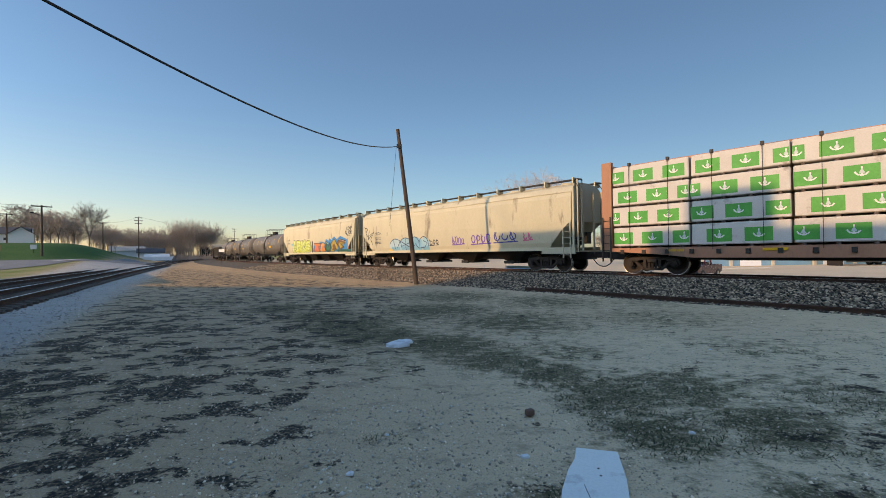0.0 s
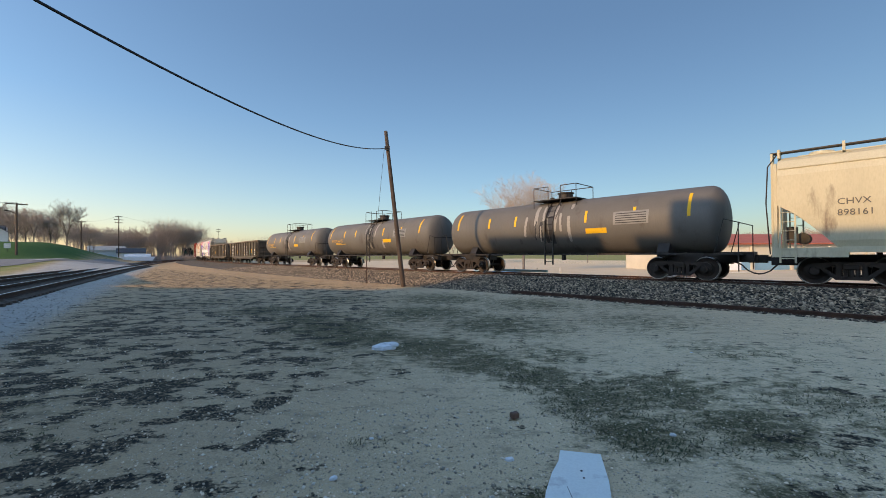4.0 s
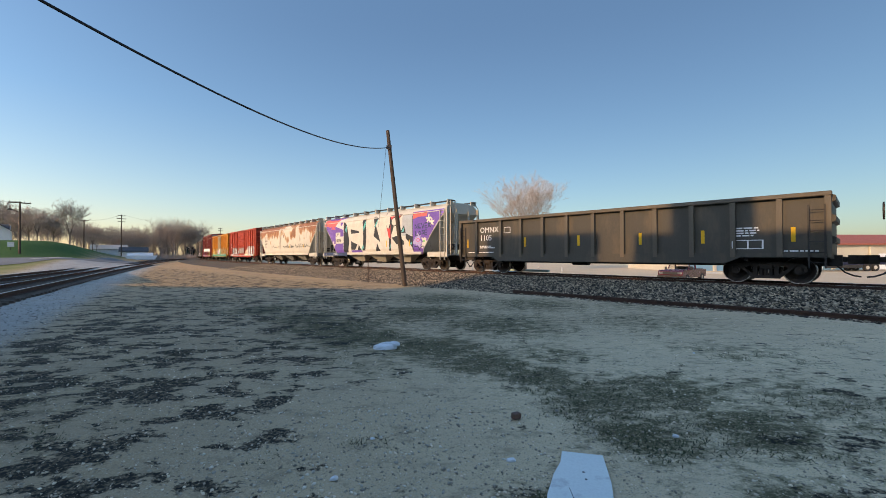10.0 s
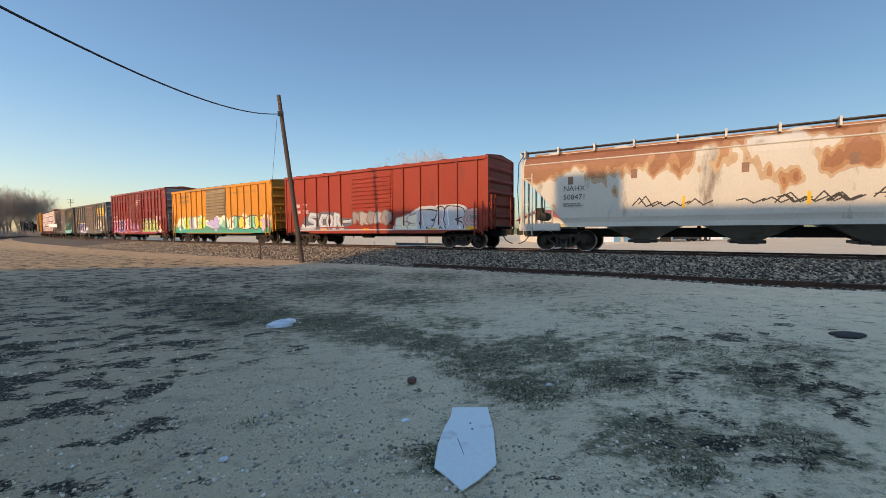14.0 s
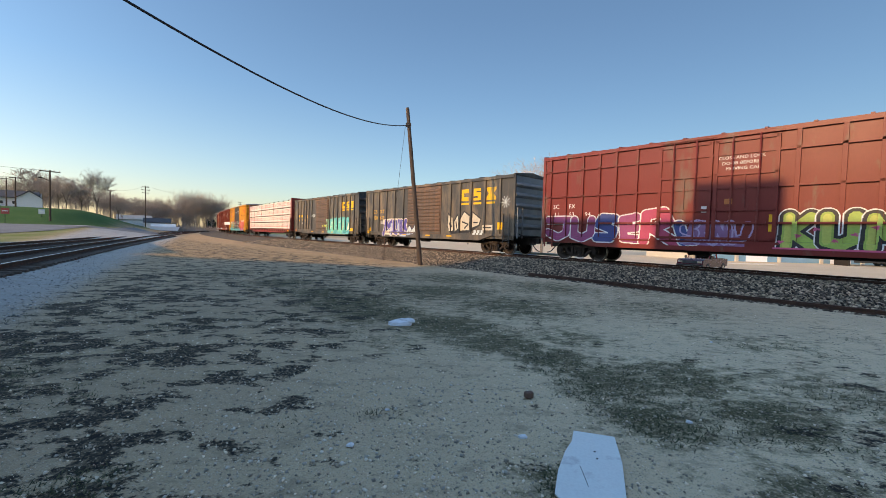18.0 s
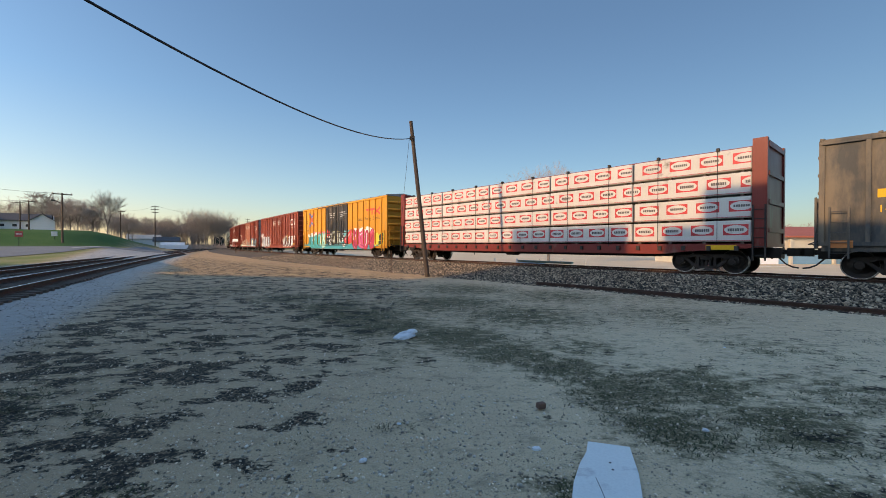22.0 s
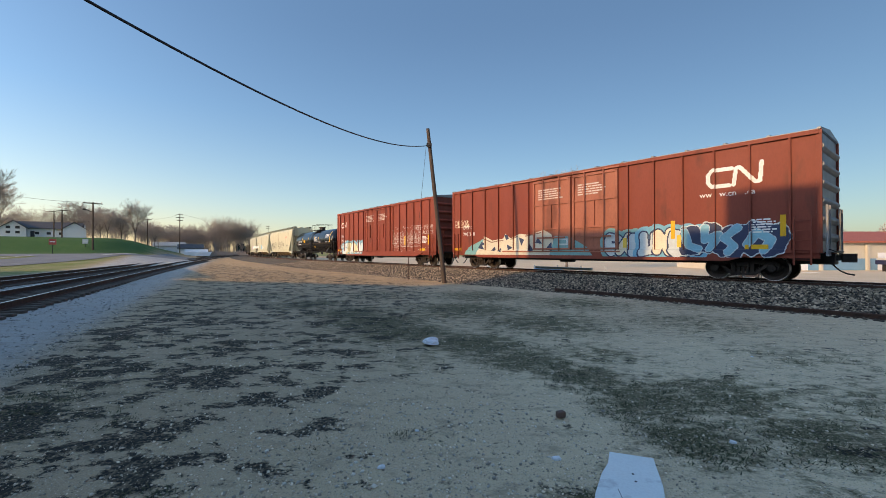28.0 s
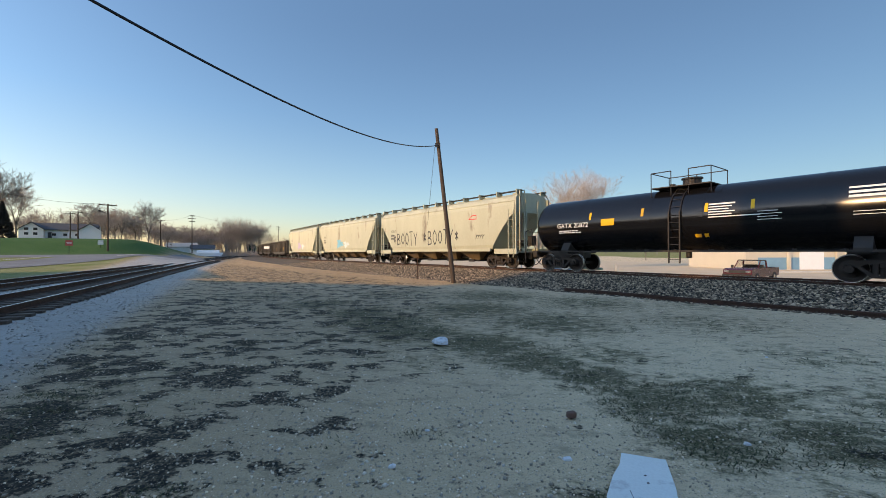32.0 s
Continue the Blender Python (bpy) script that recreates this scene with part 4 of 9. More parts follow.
                hb = Build().box(dx0 + 0.3, dx1 - 0.3, min(yo + sg * 0.06, yo + sg * 0.1), max(yo + sg * 0.06, yo + sg * 0.1), sill + 1.05, sill + 1.13)
                part("handle", hb, dm, d)
        for z in (sill + 0.36, eave - 0.08):
            t = Build()
            for sg in (-1, 1):
                y0, y1 = sorted((sg * (W + 0.03), sg * (W + 0.11)))
                t.box(dx0 - (dx1 - dx0) * 0.95, dx1 + 0.1, y0, y1, z - 0.035, z + 0.035)
            part("door_track", t, dm, car)
    running_gear(car, h, h - 1.75 - (0.5 if L > 17 else 0), wheels)

    def yfun(x, z, W=W, posts=tuple(posts)):
        if z < sill + 0.44:
            return -W - proud - 0.003
        for q in posts:
            if abs(x - q) < post_w / 2:
                return -W - proud - 0.003
        for dx0, dx1, style, dm in door:
            if dx0 < x < dx1:
                return -W - 0.103 if style == "ribbed" else -W - 0.053
        return -W - 0.003
    brk = [q + e for q in posts for e in (-post_w / 2, post_w / 2)] + [q for d in door for q in d[:2]]
    return car, yfun, brk


def hopper(label, L, top, pm, wheels, bays=3, cut=1.5, cut_z=2.7, bulge=0.05, dark=None, bay_mat=None, sill_mat=None):
    car = thing("covered_hopper", label, "hopper car", "cars of the freight train")
    h = L / 2
    S0 = 1.22
    prof = [(1.40, S0), (1.49, S0 + 0.25), (1.50 + bulge * 0.6, S0 + 0.9), (1.50 + bulge, 2.6), (1.50 + bulge * 0.5, top - 0.75), (1.44, top - 0.45), (1.28, top - 0.22), (0.95, top - 0.06), (0.45, top), (0.0, top + 0.02)]

    def ext(z):
        if z >= cut_z:
            return h - 0.12
        return h - 0.12 - cut * ((cut_z - z) / (cut_z - S0)) ** 0.8
    zs = sorted({S0, S0 + 0.25, S0 + 0.55, S0 + 0.9, 2.4, cut_z - 0.3, cut_z, top - 0.75, top - 0.45, top - 0.22, top - 0.06, top, top + 0.02})
    pr = [(float(np.interp(z, [q[1] for q in prof], [q[0] for q in prof])), z) for z in zs]
    b = Build()
    m = len(pr)
    for sx in (-1, 1):
        for sy in (-1, 1):
            b.v += [(sx * ext(z), sy * y, z) for y, z in pr]
    for k in range(m - 1):
        b.f += [(k, k + 1, 2 * m + k + 1, 2 * m + k), (m + k, m + k + 1, 3 * m + k + 1, 3 * m + k), (k, k + 1, m + k + 1, m + k), (2 * m + k, 2 * m + k + 1, 3 * m + k + 1, 3 * m + k)]
    b.f.append((0, m, 3 * m, 2 * m))
    part("hopper_body", b, pm, car)
    seam = Build()
    for sy in (-1, 1):
        y0, y1 = sorted((sy * 1.40, sy * 1.53))
        seam.box(-h + cut + 0.2, h - cut - 0.2, y0, y1, S0 - 0.14, S0 + 0.04)
    part("side_sill", seam, sill_mat or pm, car)
    for zz in (top - 0.5,):
        bead = Build()
        for sy in (-1, 1):
            bead.tube((-h + 0.15, sy * 1.465, zz), (h - 0.15, sy * 1.465, zz), 0.03, 6)
        part("roof_seam", bead, pm, car)
    # discharge bays
    span = (2 * (h - cut - 1.4)) / bays
    for k in range(bays):
        x = -h + cut + 1.4 + (k + 0.5) * span
        hb = Build()
        a, c = span * 0.47, 0.42
        v = [(x - a, -1.36, S0), (x + a, -1.36, S0), (x + a, 1.36, S0), (x - a, 1.36, S0), (x - c, -0.55, 0.52), (x + c, -0.55, 0.52), (x + c, 0.55, 0.52), (x - c, 0.55, 0.52)]
        hb.add(v, [(0, 1, 2, 3), (7, 6, 5, 4), (0, 4, 5, 1), (1, 5, 6, 2), (2, 6, 7, 3), (3, 7, 4, 0)])
        bay = part("discharge_bay", hb, bay_mat or pm, car)
        g = Build().box(x - 0.55, x + 0.55, -0.75, 0.75, 0.40, 0.52, 0.02)
        g.tube((x, -0.95, 0.46), (x, 0.95, 0.46), 0.05, 8)
        g.box(x - 0.3, x + 0.3, -0.98, -0.9, 0.38, 0.55)
        part("outlet_gate", g, M_STEEL, bay)
    # end frames, ladders, platforms
    for sg in (-1, 1):
        p = Build()
        p.box(sg * (h - 0.9) - 0.95, sg * (h - 0.9) + 0.95, -1.45, 1.45, S0 - 0.22, S0 - 0.14)
        y = 1.46
        for sy in (-1, 1):
            p.box(sg * (h - 0.9) - 0.95, sg * (h - 0.9) + 0.95, sy * y - 0.05, sy * y + 0.05, S0 - 0.30, S0 + 0.02)
        part("end_platform", p, sill_mat or pm, car)
        st = Build()
        for sy in (-1, 1):
            st.box(sg * (h - 0.06) - 0.05, sg * (h - 0.06) + 0.05, sy * 1.42 - 0.05, sy * 1.42 + 0.05, S0 - 0.14, top - 0.3)
            st.box(sg * (h - 0.06) - 0.04, sg * (h - 0.06) + 0.04, sy * 0.55 - 0.04, sy * 0.55 + 0.04, S0 - 0.14, top - 0.4)
        part("end_post", st, pm, car)
        for sy in (-1, 1):
            part("ladder", ladder_mesh(-0.2, 0.2, S0 - 0.5, cut_z + 0.2, 7), pm, car, at=(sg * (h - 0.38), sy * 1.52, 0))
        part("end_ladder", ladder_mesh(-0.2, 0.2, S0 - 0.2, top + 0.1, 10), pm, car, at=(sg * (h + 0.05), -1.0, 0, 0, 0, 90))
        hr = Build()
        hr2 = Build()
        hr.line([(sg * (h + 0.12), -1.25, S0 - 0.2), (sg * (h + 0.22), -1.25, S0 + 1.6), (sg * (h + 0.16), -1.25, top - 0.35), (sg * (h - 0.1), -1.2, top + 0.06)], 0.022)
        hr2.line([(sg * (h + 0.12), 1.25, S0 - 0.2), (sg * (h + 0.22), 1.25, S0 + 1.6), (sg * (h + 0.16), 1.25, top - 0.35), (sg * (h - 0.1), 1.2, top + 0.06)], 0.022)
        part("handrail", hr, M_STEEL, car)
        part("handrail", hr2, M_STEEL, car)
        bx = Build().tube((sg * (h - 0.7), -0.5, S0 + 0.35), (sg * (h - 0.7), 0.4, S0 + 0.35), 0.2, 12)
        bx.box(sg * (h - 0.35) - 0.15, sg * (h - 0.35) + 0.15, 0.1, 0.5, S0 + 0.2, S0 + 0.8)
        part("brake_gear", bx, M_STEEL, car)
    # roof walkways on brackets, hatches
    for sy in (-1, 1):
        w = part("running_board", Build().box(-h - 0.1, h + 0.1, sy * 1.0 - 0.16, sy * 1.0 + 0.16, top + 0.10, top + 0.14), M_STEEL if dark is None else dark, car)
        nb = int(L / 1.55)
        bme = shared(("bracket", sy, pm.name), lambda: Build().box(-0.035, 0.035, sy * 1.02 - 0.24, sy * 1.02 + 0.24, -0.10, 0.20).mesh("bracket", pm))
        for k in range(nb + 1):
            part("bracket", bme, None, w, at=(-h + 0.15 + k * (L - 0.3) / nb, sy * 0.05, top))
    for k in range(6):
        x = -h + 1.2 + k * (L - 2.4) / 5
        part("roof_hatch", Build().tube((x, 0, top), (x, 0, top + 0.16), 0.34, 14), pm, car)
    part("hatch_coaming", Build().box(-h + 0.6, h - 0.6, -0.3, 0.3, top, top + 0.08), pm, car)
    underframe(car, h, S0 - 0.2, 0.5, M_STEEL, False)
    running_gear(car, h, h - 1.9, wheels)

    def yfun(x, z):
        return -float(np.interp(z, [q[1] for q in pr], [q[0] for q in pr])) - 0.006
    return car, yfun, []


def tank(label, L, r, pm, wheels, band=True, zc=None, gloss=False):
    car = thing("tank_car", label, "tank car", "cars of the freight train")
    h = L / 2
    zc = zc or 1.04 + r
    prof = []
    for i in range(9):
        a = math.pi / 2 * i / 8
        prof.append((-h + 0.62 - 0.62 * math.cos(a) ** 0.85, r * math.sin(a) ** 0.80))
    prof += [(-h + 2.9, r), (-h + 5.4, r), (0, r), (h - 5.4, r), (h - 2.9, r)] + [(-x, q) for x, q in prof[::-1]]
    part("tank_shell", Build().lathe(prof, 56, "x", (0, 0, zc)), pm, car, smooth=True)
    if band:
        for x in (-h + 3.0, -1.1, 1.0, h - 3.0):
            part("weld_band", Build().lathe([(x - 0.06, r - 0.01), (x - 0.05, r + 0.012), (x + 0.05, r + 0.012), (x + 0.06, r - 0.01)], 48, "x", (0, 0, zc)), pm, car)
    for sg in (-1, 1):
        st = Build()
        st.box(sg * (h - 0.9) - 1.7, sg * (h - 0.9) + 1.7, -0.35, 0.35, 0.72, 1.12)
        st.prism([(-1.3, 0.95), (1.3, 0.95), (1.3, 1.15), (0.95, 1.65), (-0.95, 1.65), (-1.3, 1.15)], sg * (h - 2.1) - 0.22, sg * (h - 2.1) + 0.22, "x")
        st.box(sg * (h + 0.1) - 0.45, sg * (h + 0.1) + 0.45, -1.4, 1.4, 1.0, 1.06)
        part("saddle", st, M_STEEL, car)
        hr = Build()
        for y in (-1.4, 1.4):
            hr.line([(sg * (h + 0.5), y, 0.4), (sg * (h + 0.5), y, 2.2), (sg * (h + 0.05), y, 2.35), (sg * (h - 0.25), y, 1.1)], 0.022)
        hr.line([(sg * (h + 0.5), -1.4, 2.2), (sg * (h + 0.5), 1.4, 2.2)], 0.02)
        part("handrail", hr, M_STEEL, car)
    rl = Build()
    for y in (-1.42, 1.42):
        rl.box(-h + 0.6, h - 0.6, y - 0.04, y + 0.04, 1.02, 1.09)
        for k in range(11):
            x = -h + 1.2 + k * (L - 2.4) / 10
            rl.box(x - 0.03, x + 0.03, min(y, y * 0.72), max(y, y * 0.72), 1.06, 1.14)
    part("side_rail", rl, M_STEEL, car)
    part("ladder", ladder_mesh(-0.22, 0.22, 0.55, zc + 0.3, 7), M_STEEL, car, at=(0.0, -r - 0.06, 0))
    up = Build()
    for q in (-0.22, 0.22):
        up.line([(q, -(r + 0.05) * math.cos(a), zc + (r + 0.05) * math.sin(a)) for a in (0.2, 0.5, 0.8, 1.1, 1.3)], 0.02)
    for a in (0.35, 0.6, 0.85, 1.1):
        up.tube((-0.22, -(r + 0.05) * math.cos(a), zc + (r + 0.05) * math.sin(a)), (0.22, -(r + 0.05) * math.cos(a), zc + (r + 0.05) * math.sin(a)), 0.014, 5)
    part("upper_ladder", up, M_STEEL, car)
    zt = zc + r
    pf = part("platform", Build().box(-1.2, 1.2, -0.95, 0.95, zt + 0.02, zt + 0.06), M_STEEL, car, "top platform with safety rail")
    for x, y in ((-1.2, -0.9), (-0.35, -0.9), (0.35, -0.9), (1.2, -0.9), (-1.2, 0.9), (1.2, 0.9), (0, 0.9)):
        part("rail_post", Build().tube((x, y, zt - 0.35), (x, y, zt + 0.72), 0.02, 6), M_STEEL, pf)
    part("safety_rail", Build().line([(-0.35, -0.9, zt + 0.72), (-1.2, -0.9, zt + 0.72), (-1.2, 0.9, zt + 0.72), (1.2, 0.9, zt + 0.72), (1.2, -0.9, zt + 0.72), (0.35, -0.9, zt + 0.72)], 0.022), M_STEEL, pf)
    mw = Build().tube((0.15, 0, zt - 0.05), (0.15, 0, zt + 0.38), 0.36, 18)
    mw.tube((0.15, 0, zt + 0.38), (0.15, 0, zt + 0.44), 0.42, 18)
    mw.tube((-0.7, 0.1, zt), (-0.7, 0.1, zt + 0.28), 0.12, 10)
    part("manway", mw, M_STEEL, car)
    for q in (-1, 1):
        part("outlet_valve", Build().tube((q * 0.01, 0, 0.75), (q * 0.01, 0, 1.15), 0.12, 10), M_STEEL, car) if q > 0 else None
    running_gear(car, h + 0.25, h - 1.55, wheels)

    def yfun(x, z):
        return -math.sqrt(max(r * r - (z - zc) ** 2, 0.01)) - 0.006
    return car, yfun, []


def gondola(label, L, top, pm, wheels, nposts=12):
    car = thing("gondola_car", label, "gondola car", "cars of the freight train")
    h, W, S0 = L / 2, 1.48, 0.98
    GP = [-h + 0.08, -h + 1.3, -h + 3.05] + [-h + 3.05 + (k + 1) * (L - 4.35) / 9 for k in range(9)] + [h - 0.08]
    nposts = len(GP)
    for sg in (-1, 1):
        y0, y1 = sorted((sg * W, sg * (W - 0.05)))
        part("side_wall", Build().box(-h, h, y0, y1, S0, top), pm, car)
        y0, y1 = sorted((sg * (W + 0.17), sg * (W - 0.1)))
        part("top_chord", Build().box(-h - 0.02, h + 0.02, y0, y1, top - 0.03, top + 0.12, 0.02), P_GONPOST, car)
        part("side_sill", Build().prism([(-h, S0 + 0.1), (h, S0 + 0.1), (h, S0 - 0.05), (h - 2.4, S0 - 0.05), (h - 2.9, S0 - 0.28), (-h + 2.9, S0 - 0.28), (-h + 2.4, S0 - 0.05), (-h, S0 - 0.05)], y0 if sg > 0 else y0 + 0.04, y1 - 0.04 if sg > 0 else y1), pm, car)
        pme = shared(("gpost", top), lambda: Build().prism([(-0.085, -W), (-0.08, -W - 0.15), (0.08, -W - 0.15), (0.085, -W)], S0 - 0.05, top, "z").mesh("side_post", P_GONPOST))
        for k in range(nposts):
            part("side_post", pme, None, car, at=(GP[k], 0, 0, 0, 0, 0 if sg < 0 else 180))
        x0, x1 = sorted((sg * h, sg * (h - 0.06)))
        ew = part("end_wall", Build().box(x0, x1, -W, W, S0 - 0.1, top + 0.08), pm, car)
        rme = shared(("grib", pm.name), lambda: Build().prism([(0, 0.13), (0.1, 0.08), (0.1, -0.08), (0, -0.13)], -W + 0.03, W - 0.03).mesh("end_rib", pm))
        for z in (1.5, 2.2, top - 0.1):
            part("end_rib", rme, None, ew, at=(sg * h, 0, z, 0, 0, 0 if sg > 0 else 180))
        for q in (-1, 1):
            part("ladder", ladder_mesh(-0.2, 0.2, S0 - 0.4, top - 0.3, 6), M_STEEL, car, at=(sg * (h - 0.35), q * (W + 0.19), 0))
    part("floor", Build().box(-h, h, -W + 0.05, W - 0.05, S0 - 0.02, S0 + 0.06), pm, car)
    underframe(car, h, S0 - 0.05, W - 0.1, M_STEEL)
    wheel = Build().lathe([(-0.02, 0.24), (-0.02, 0.28), (0.02, 0.28), (0.02, 0.24), (-0.02, 0.24)], 20, "x")
    wheel.tube((0, -0.25, 0), (0, 0.25, 0), 0.015, 5).tube((0, 0, -0.25), (0, 0, 0.25), 0.015, 5)
    part("brake_wheel", wheel, M_STEEL, car, at=(-h - 0.25, -0.7, 2.4))
    running_gear(car, h, h - 1.75, wheels)
    posts = GP

    def yfun(x, z):
        return -W - (0.154 if any(abs(x - q) < 0.09 for q in posts) else 0.004)
    return car, yfun, [q + e for q in posts for e in (-0.09, 0.09)]


def centerbeam(label, L, wheels, frame_mat, wrap, logo, tiers, across, pack_h, bundle_x):
    """A centre-beam flat with wrapped lumber packs. logo(pack, x0, x1, z0, z1, y) prints on a pack."""
    car = thing("lumber_flatcar", label, "flat car", "cars of the freight train")
    h, W, deck = L / 2, 1.42, 1.15
    d = Build().box(-h, h, -W, W, deck - 0.12, deck)
    d.prism([(-h, deck - 0.12), (h, deck - 0.12), (h - 2.6, deck - 0.30), (h - 3.6, deck - 0.42), (-h + 3.6, deck - 0.42), (-h + 2.6, deck - 0.30)], -W, W)
    part("deck", d, frame_mat, car)
    st = Build()
    for k in range(24):
        x = -h + 0.9 + k * (L - 1.8) / 23
        st.box(x - 0.07, x + 0.07, -W - 0.07, -W + 0.02, deck - 0.26, deck - 0.08)
    tagged(part("winches", st, M_STEEL, car), "row of small load winches", kind="stuff")
    ztop = deck + tiers * pack_h + 0.15
    for sg in (-1, 1):
        for ya, yb in ((-W - 0.02, -W + 0.2), (W - 0.2, W + 0.02)):
            part("bulkhead_post", Build().box(sg * (h - 0.22) - 0.22, sg * (h - 0.22) + 0.22, ya, yb, deck, ztop + 0.12), frame_mat, car)
        bh = part("bulkhead", Build().box(sg * (h - 0.1) - 0.05, sg * (h - 0.1) + 0.05, -W + 0.2, W - 0.2, deck, ztop + 0.1), frame_mat, car)
        for k in range(4):
            z = deck + 0.5 + k * (ztop - deck - 0.6) / 3
            part("bulkhead_rib", Build().box(sg * (h - 0.04) - 0.04, sg * (h - 0.04) + 0.06, -W + 0.21, W - 0.21, z - 0.08, z + 0.08), frame_mat, bh)
        for q in (-1, 1):
            part("ladder", ladder_mesh(-0.18, 0.18, deck - 0.6, deck + 1.4, 6), M_STEEL, car, at=(sg * (h - 0.22), q * (W + 0.07), 0))
    part("centre_beam", Build().box(-h + 0.4, h - 0.4, -0.1, 0.1, deck, ztop + 0.05).box(-h + 0.4, h - 0.4, -0.22, 0.22, ztop - 0.02, ztop + 0.1), frame_mat, car)
    r = random.Random(5)
    for t in range(tiers):
        z0 = deck + 0.08 + t * pack_h
        for i, (xa, xb) in enumerate(bundle_x):
            for sg in (-1, 1):
                j = r.uniform(-0.02, 0.02)
                y0, y1 = sorted((sg * (W - 0.04 + j), sg * 0.24))
                ee = 0.03
                pk = part("lumber_pack", Build().box(xa + 0.02 + r.uniform(0, 0.05), xb - 0.02, y0, y1, z0, z0 + pack_h - 0.085, ee), wrap, car)
                if sg < 0:
                    logo(pk, xa, xb, z0, z0 + pack_h - 0.085, y0, t, i)
                du = Build()
                for k in range(4):
                    x = xa + 0.3 + k * (xb - xa - 0.6) / 3
                    du.box(x - 0.05, x + 0.05, y0 + 0.02, y1 - 0.02, z0 - 0.085, z0)
                tagged(part("dunnage", du, M_TIE, pk), "wooden spacers under the pack", kind="stuff")
    for xa, xb in bundle_x:
        for k in (0.25, 0.75):
            sp = Build()
            x = xa + (xb - xa) * k
            sp.box(x - 0.008, x + 0.008, -W - 0.022, -W - 0.002, deck - 0.1, ztop - 0.12)
            sp.box(x - 0.05, x + 0.05, -W - 0.03, -W + 0.12, ztop - 0.17, ztop - 0.04)
            part("tie_down_cable", sp, M_STEEL, car)
    underframe(car, h, deck - 0.2, 0.6, M_STEEL)
    running_gear(car, h, h - 2.0, wheels)
    return car, (lambda x, z: -W - 0.01), []

# ---- the train ----
TRAIN = []


def couple(t, front, rear, wheels, base):
    """Puts a car whose body lies between front and rear, metres behind the foot of the track."""
    TRAIN.append((t[0], (front + rear) / 2, base, wheels))
    return t


K_BLACK, K_WHITE, K_SILVER = ink((0.02, 0.02, 0.022)), ink((0.78, 0.77, 0.74)), ink((0.46, 0.47, 0.48))
K_TEAL, K_SKY, K_NAVY = ink((0.05, 0.33, 0.30)), ink((0.16, 0.42, 0.55)), ink((0.02, 0.035, 0.09))
K_PINK, K_RED, K_PURPLE = ink((0.62, 0.10, 0.22)), ink((0.62, 0.055, 0.05)), ink((0.16, 0.075, 0.36))
K_GREEN, K_LIME, K_YEL = ink((0.10, 0.38, 0.10)), ink((0.50, 0.58, 0.05)), ink((0.78, 0.55, 0.06))
K_ORANGE, K_BROWN, K_CREAM = ink((0.60, 0.20, 0.05)), ink((0.20, 0.095, 0.06)), ink((0.74, 0.66, 0.48))
K_RUST, K_RUST2, K_DRIP = ink((0.27, 0.105, 0.04)), ink((0.36, 0.17, 0.07)), ink((0.45, 0.31, 0.18))
K_LAV, K_PALE = ink((0.42, 0.34, 0.55)), ink((0.55, 0.62, 0.62))
K_LOGORED, K_LOGOGREEN, K_BLUE = ink((0.60, 0.035, 0.04)), ink((0.06, 0.36, 0.05)), ink((0.06, 0.14, 0.42))

P_CREAM = paint("cream_hopper_paint", (0.52, 0.475, 0.335), dirt_amount=0.04)
P_CREAM2 = paint("pale_green_hopper_paint", (0.44, 0.44, 0.33), dirt_amount=0.08)
P_GREYBAY = paint("hopper_grey", (0.30, 0.29, 0.26), dirt_amount=0.3)
P_UP = paint("hopper_light_grey", (0.54, 0.50, 0.42), dirt_amount=0.08)
P_TANK = paint("tank_grey", (0.125, 0.117, 0.105), dirt_amount=0.12, dirt=(0.07, 0.06, 0.05))
P_BLACKT = material("tank_black", (0.006, 0.006, 0.007), (0.008, 0.008, 0.009), rough=0.17, scale=1.2, amount=0.3, fine=25, bump=0.01, spec=0.4)
P_GON = paint("gondola_black", (0.072, 0.064, 0.052), dirt_amount=0.35, dirt=(0.11, 0.088, 0.062))
# posts and chord painted lighter than the walls, as if catching more light
P_GONPOST = paint("gondola_lit_edge", (0.115, 0.096, 0.072), dirt_amount=0.3, dirt=(0.15, 0.105, 0.065))
P_RED = paint("boxcar_red", (0.27, 0.036, 0.018), amount=0.3, dirt_amount=0.1, dirt=(0.17, 0.035, 0.02))
P_RED2 = paint("boxcar_brown_red", (0.22, 0.048, 0.028), amount=0.4, dirt_amount=0.15, dirt=(0.12, 0.035, 0.022))
P_MAROON = paint("boxcar_maroon", (0.19, 0.032, 0.026), amount=0.35, dirt_amount=0.12, rough=0.38)
P_SILVERROOF = material("galvanised_roof", (0.26, 0.27, 0.28), (0.20, 0.20, 0.21), rough=0.55, metal=0.4, scale=2, amount=0.5)
P_CSX = paint("dark_blue_boxcar", (0.066, 0.067, 0.066), dirt_amount=0.55, dirt=(0.175, 0.14, 0.10))
P_CSXDOOR = paint("rusty_dark_door", (0.10, 0.075, 0.06), dirt_amount=0.55, dirt=(0.17, 0.10, 0.065))
P_OLDYEL = paint("faded_orange_boxcar", (0.50, 0.20, 0.025), dirt_amount=0.2, dirt=(0.38, 0.17, 0.06))
P_OLDDOOR = paint("brown_door", (0.24, 0.17, 0.09), dirt_amount=0.4)
P_YEL = paint("boxcar_yellow", (0.56, 0.26, 0.03), dirt_amount=0.05, amount=0.25)
# lighter pinkish red that paints in the warm sheen on one car's doors
P_SHEENDOOR = paint("sheen_door_red", (0.36, 0.125, 0.075), amount=0.6, rough=0.45, dirt_amount=0.3, dirt=(0.16, 0.05, 0.03))
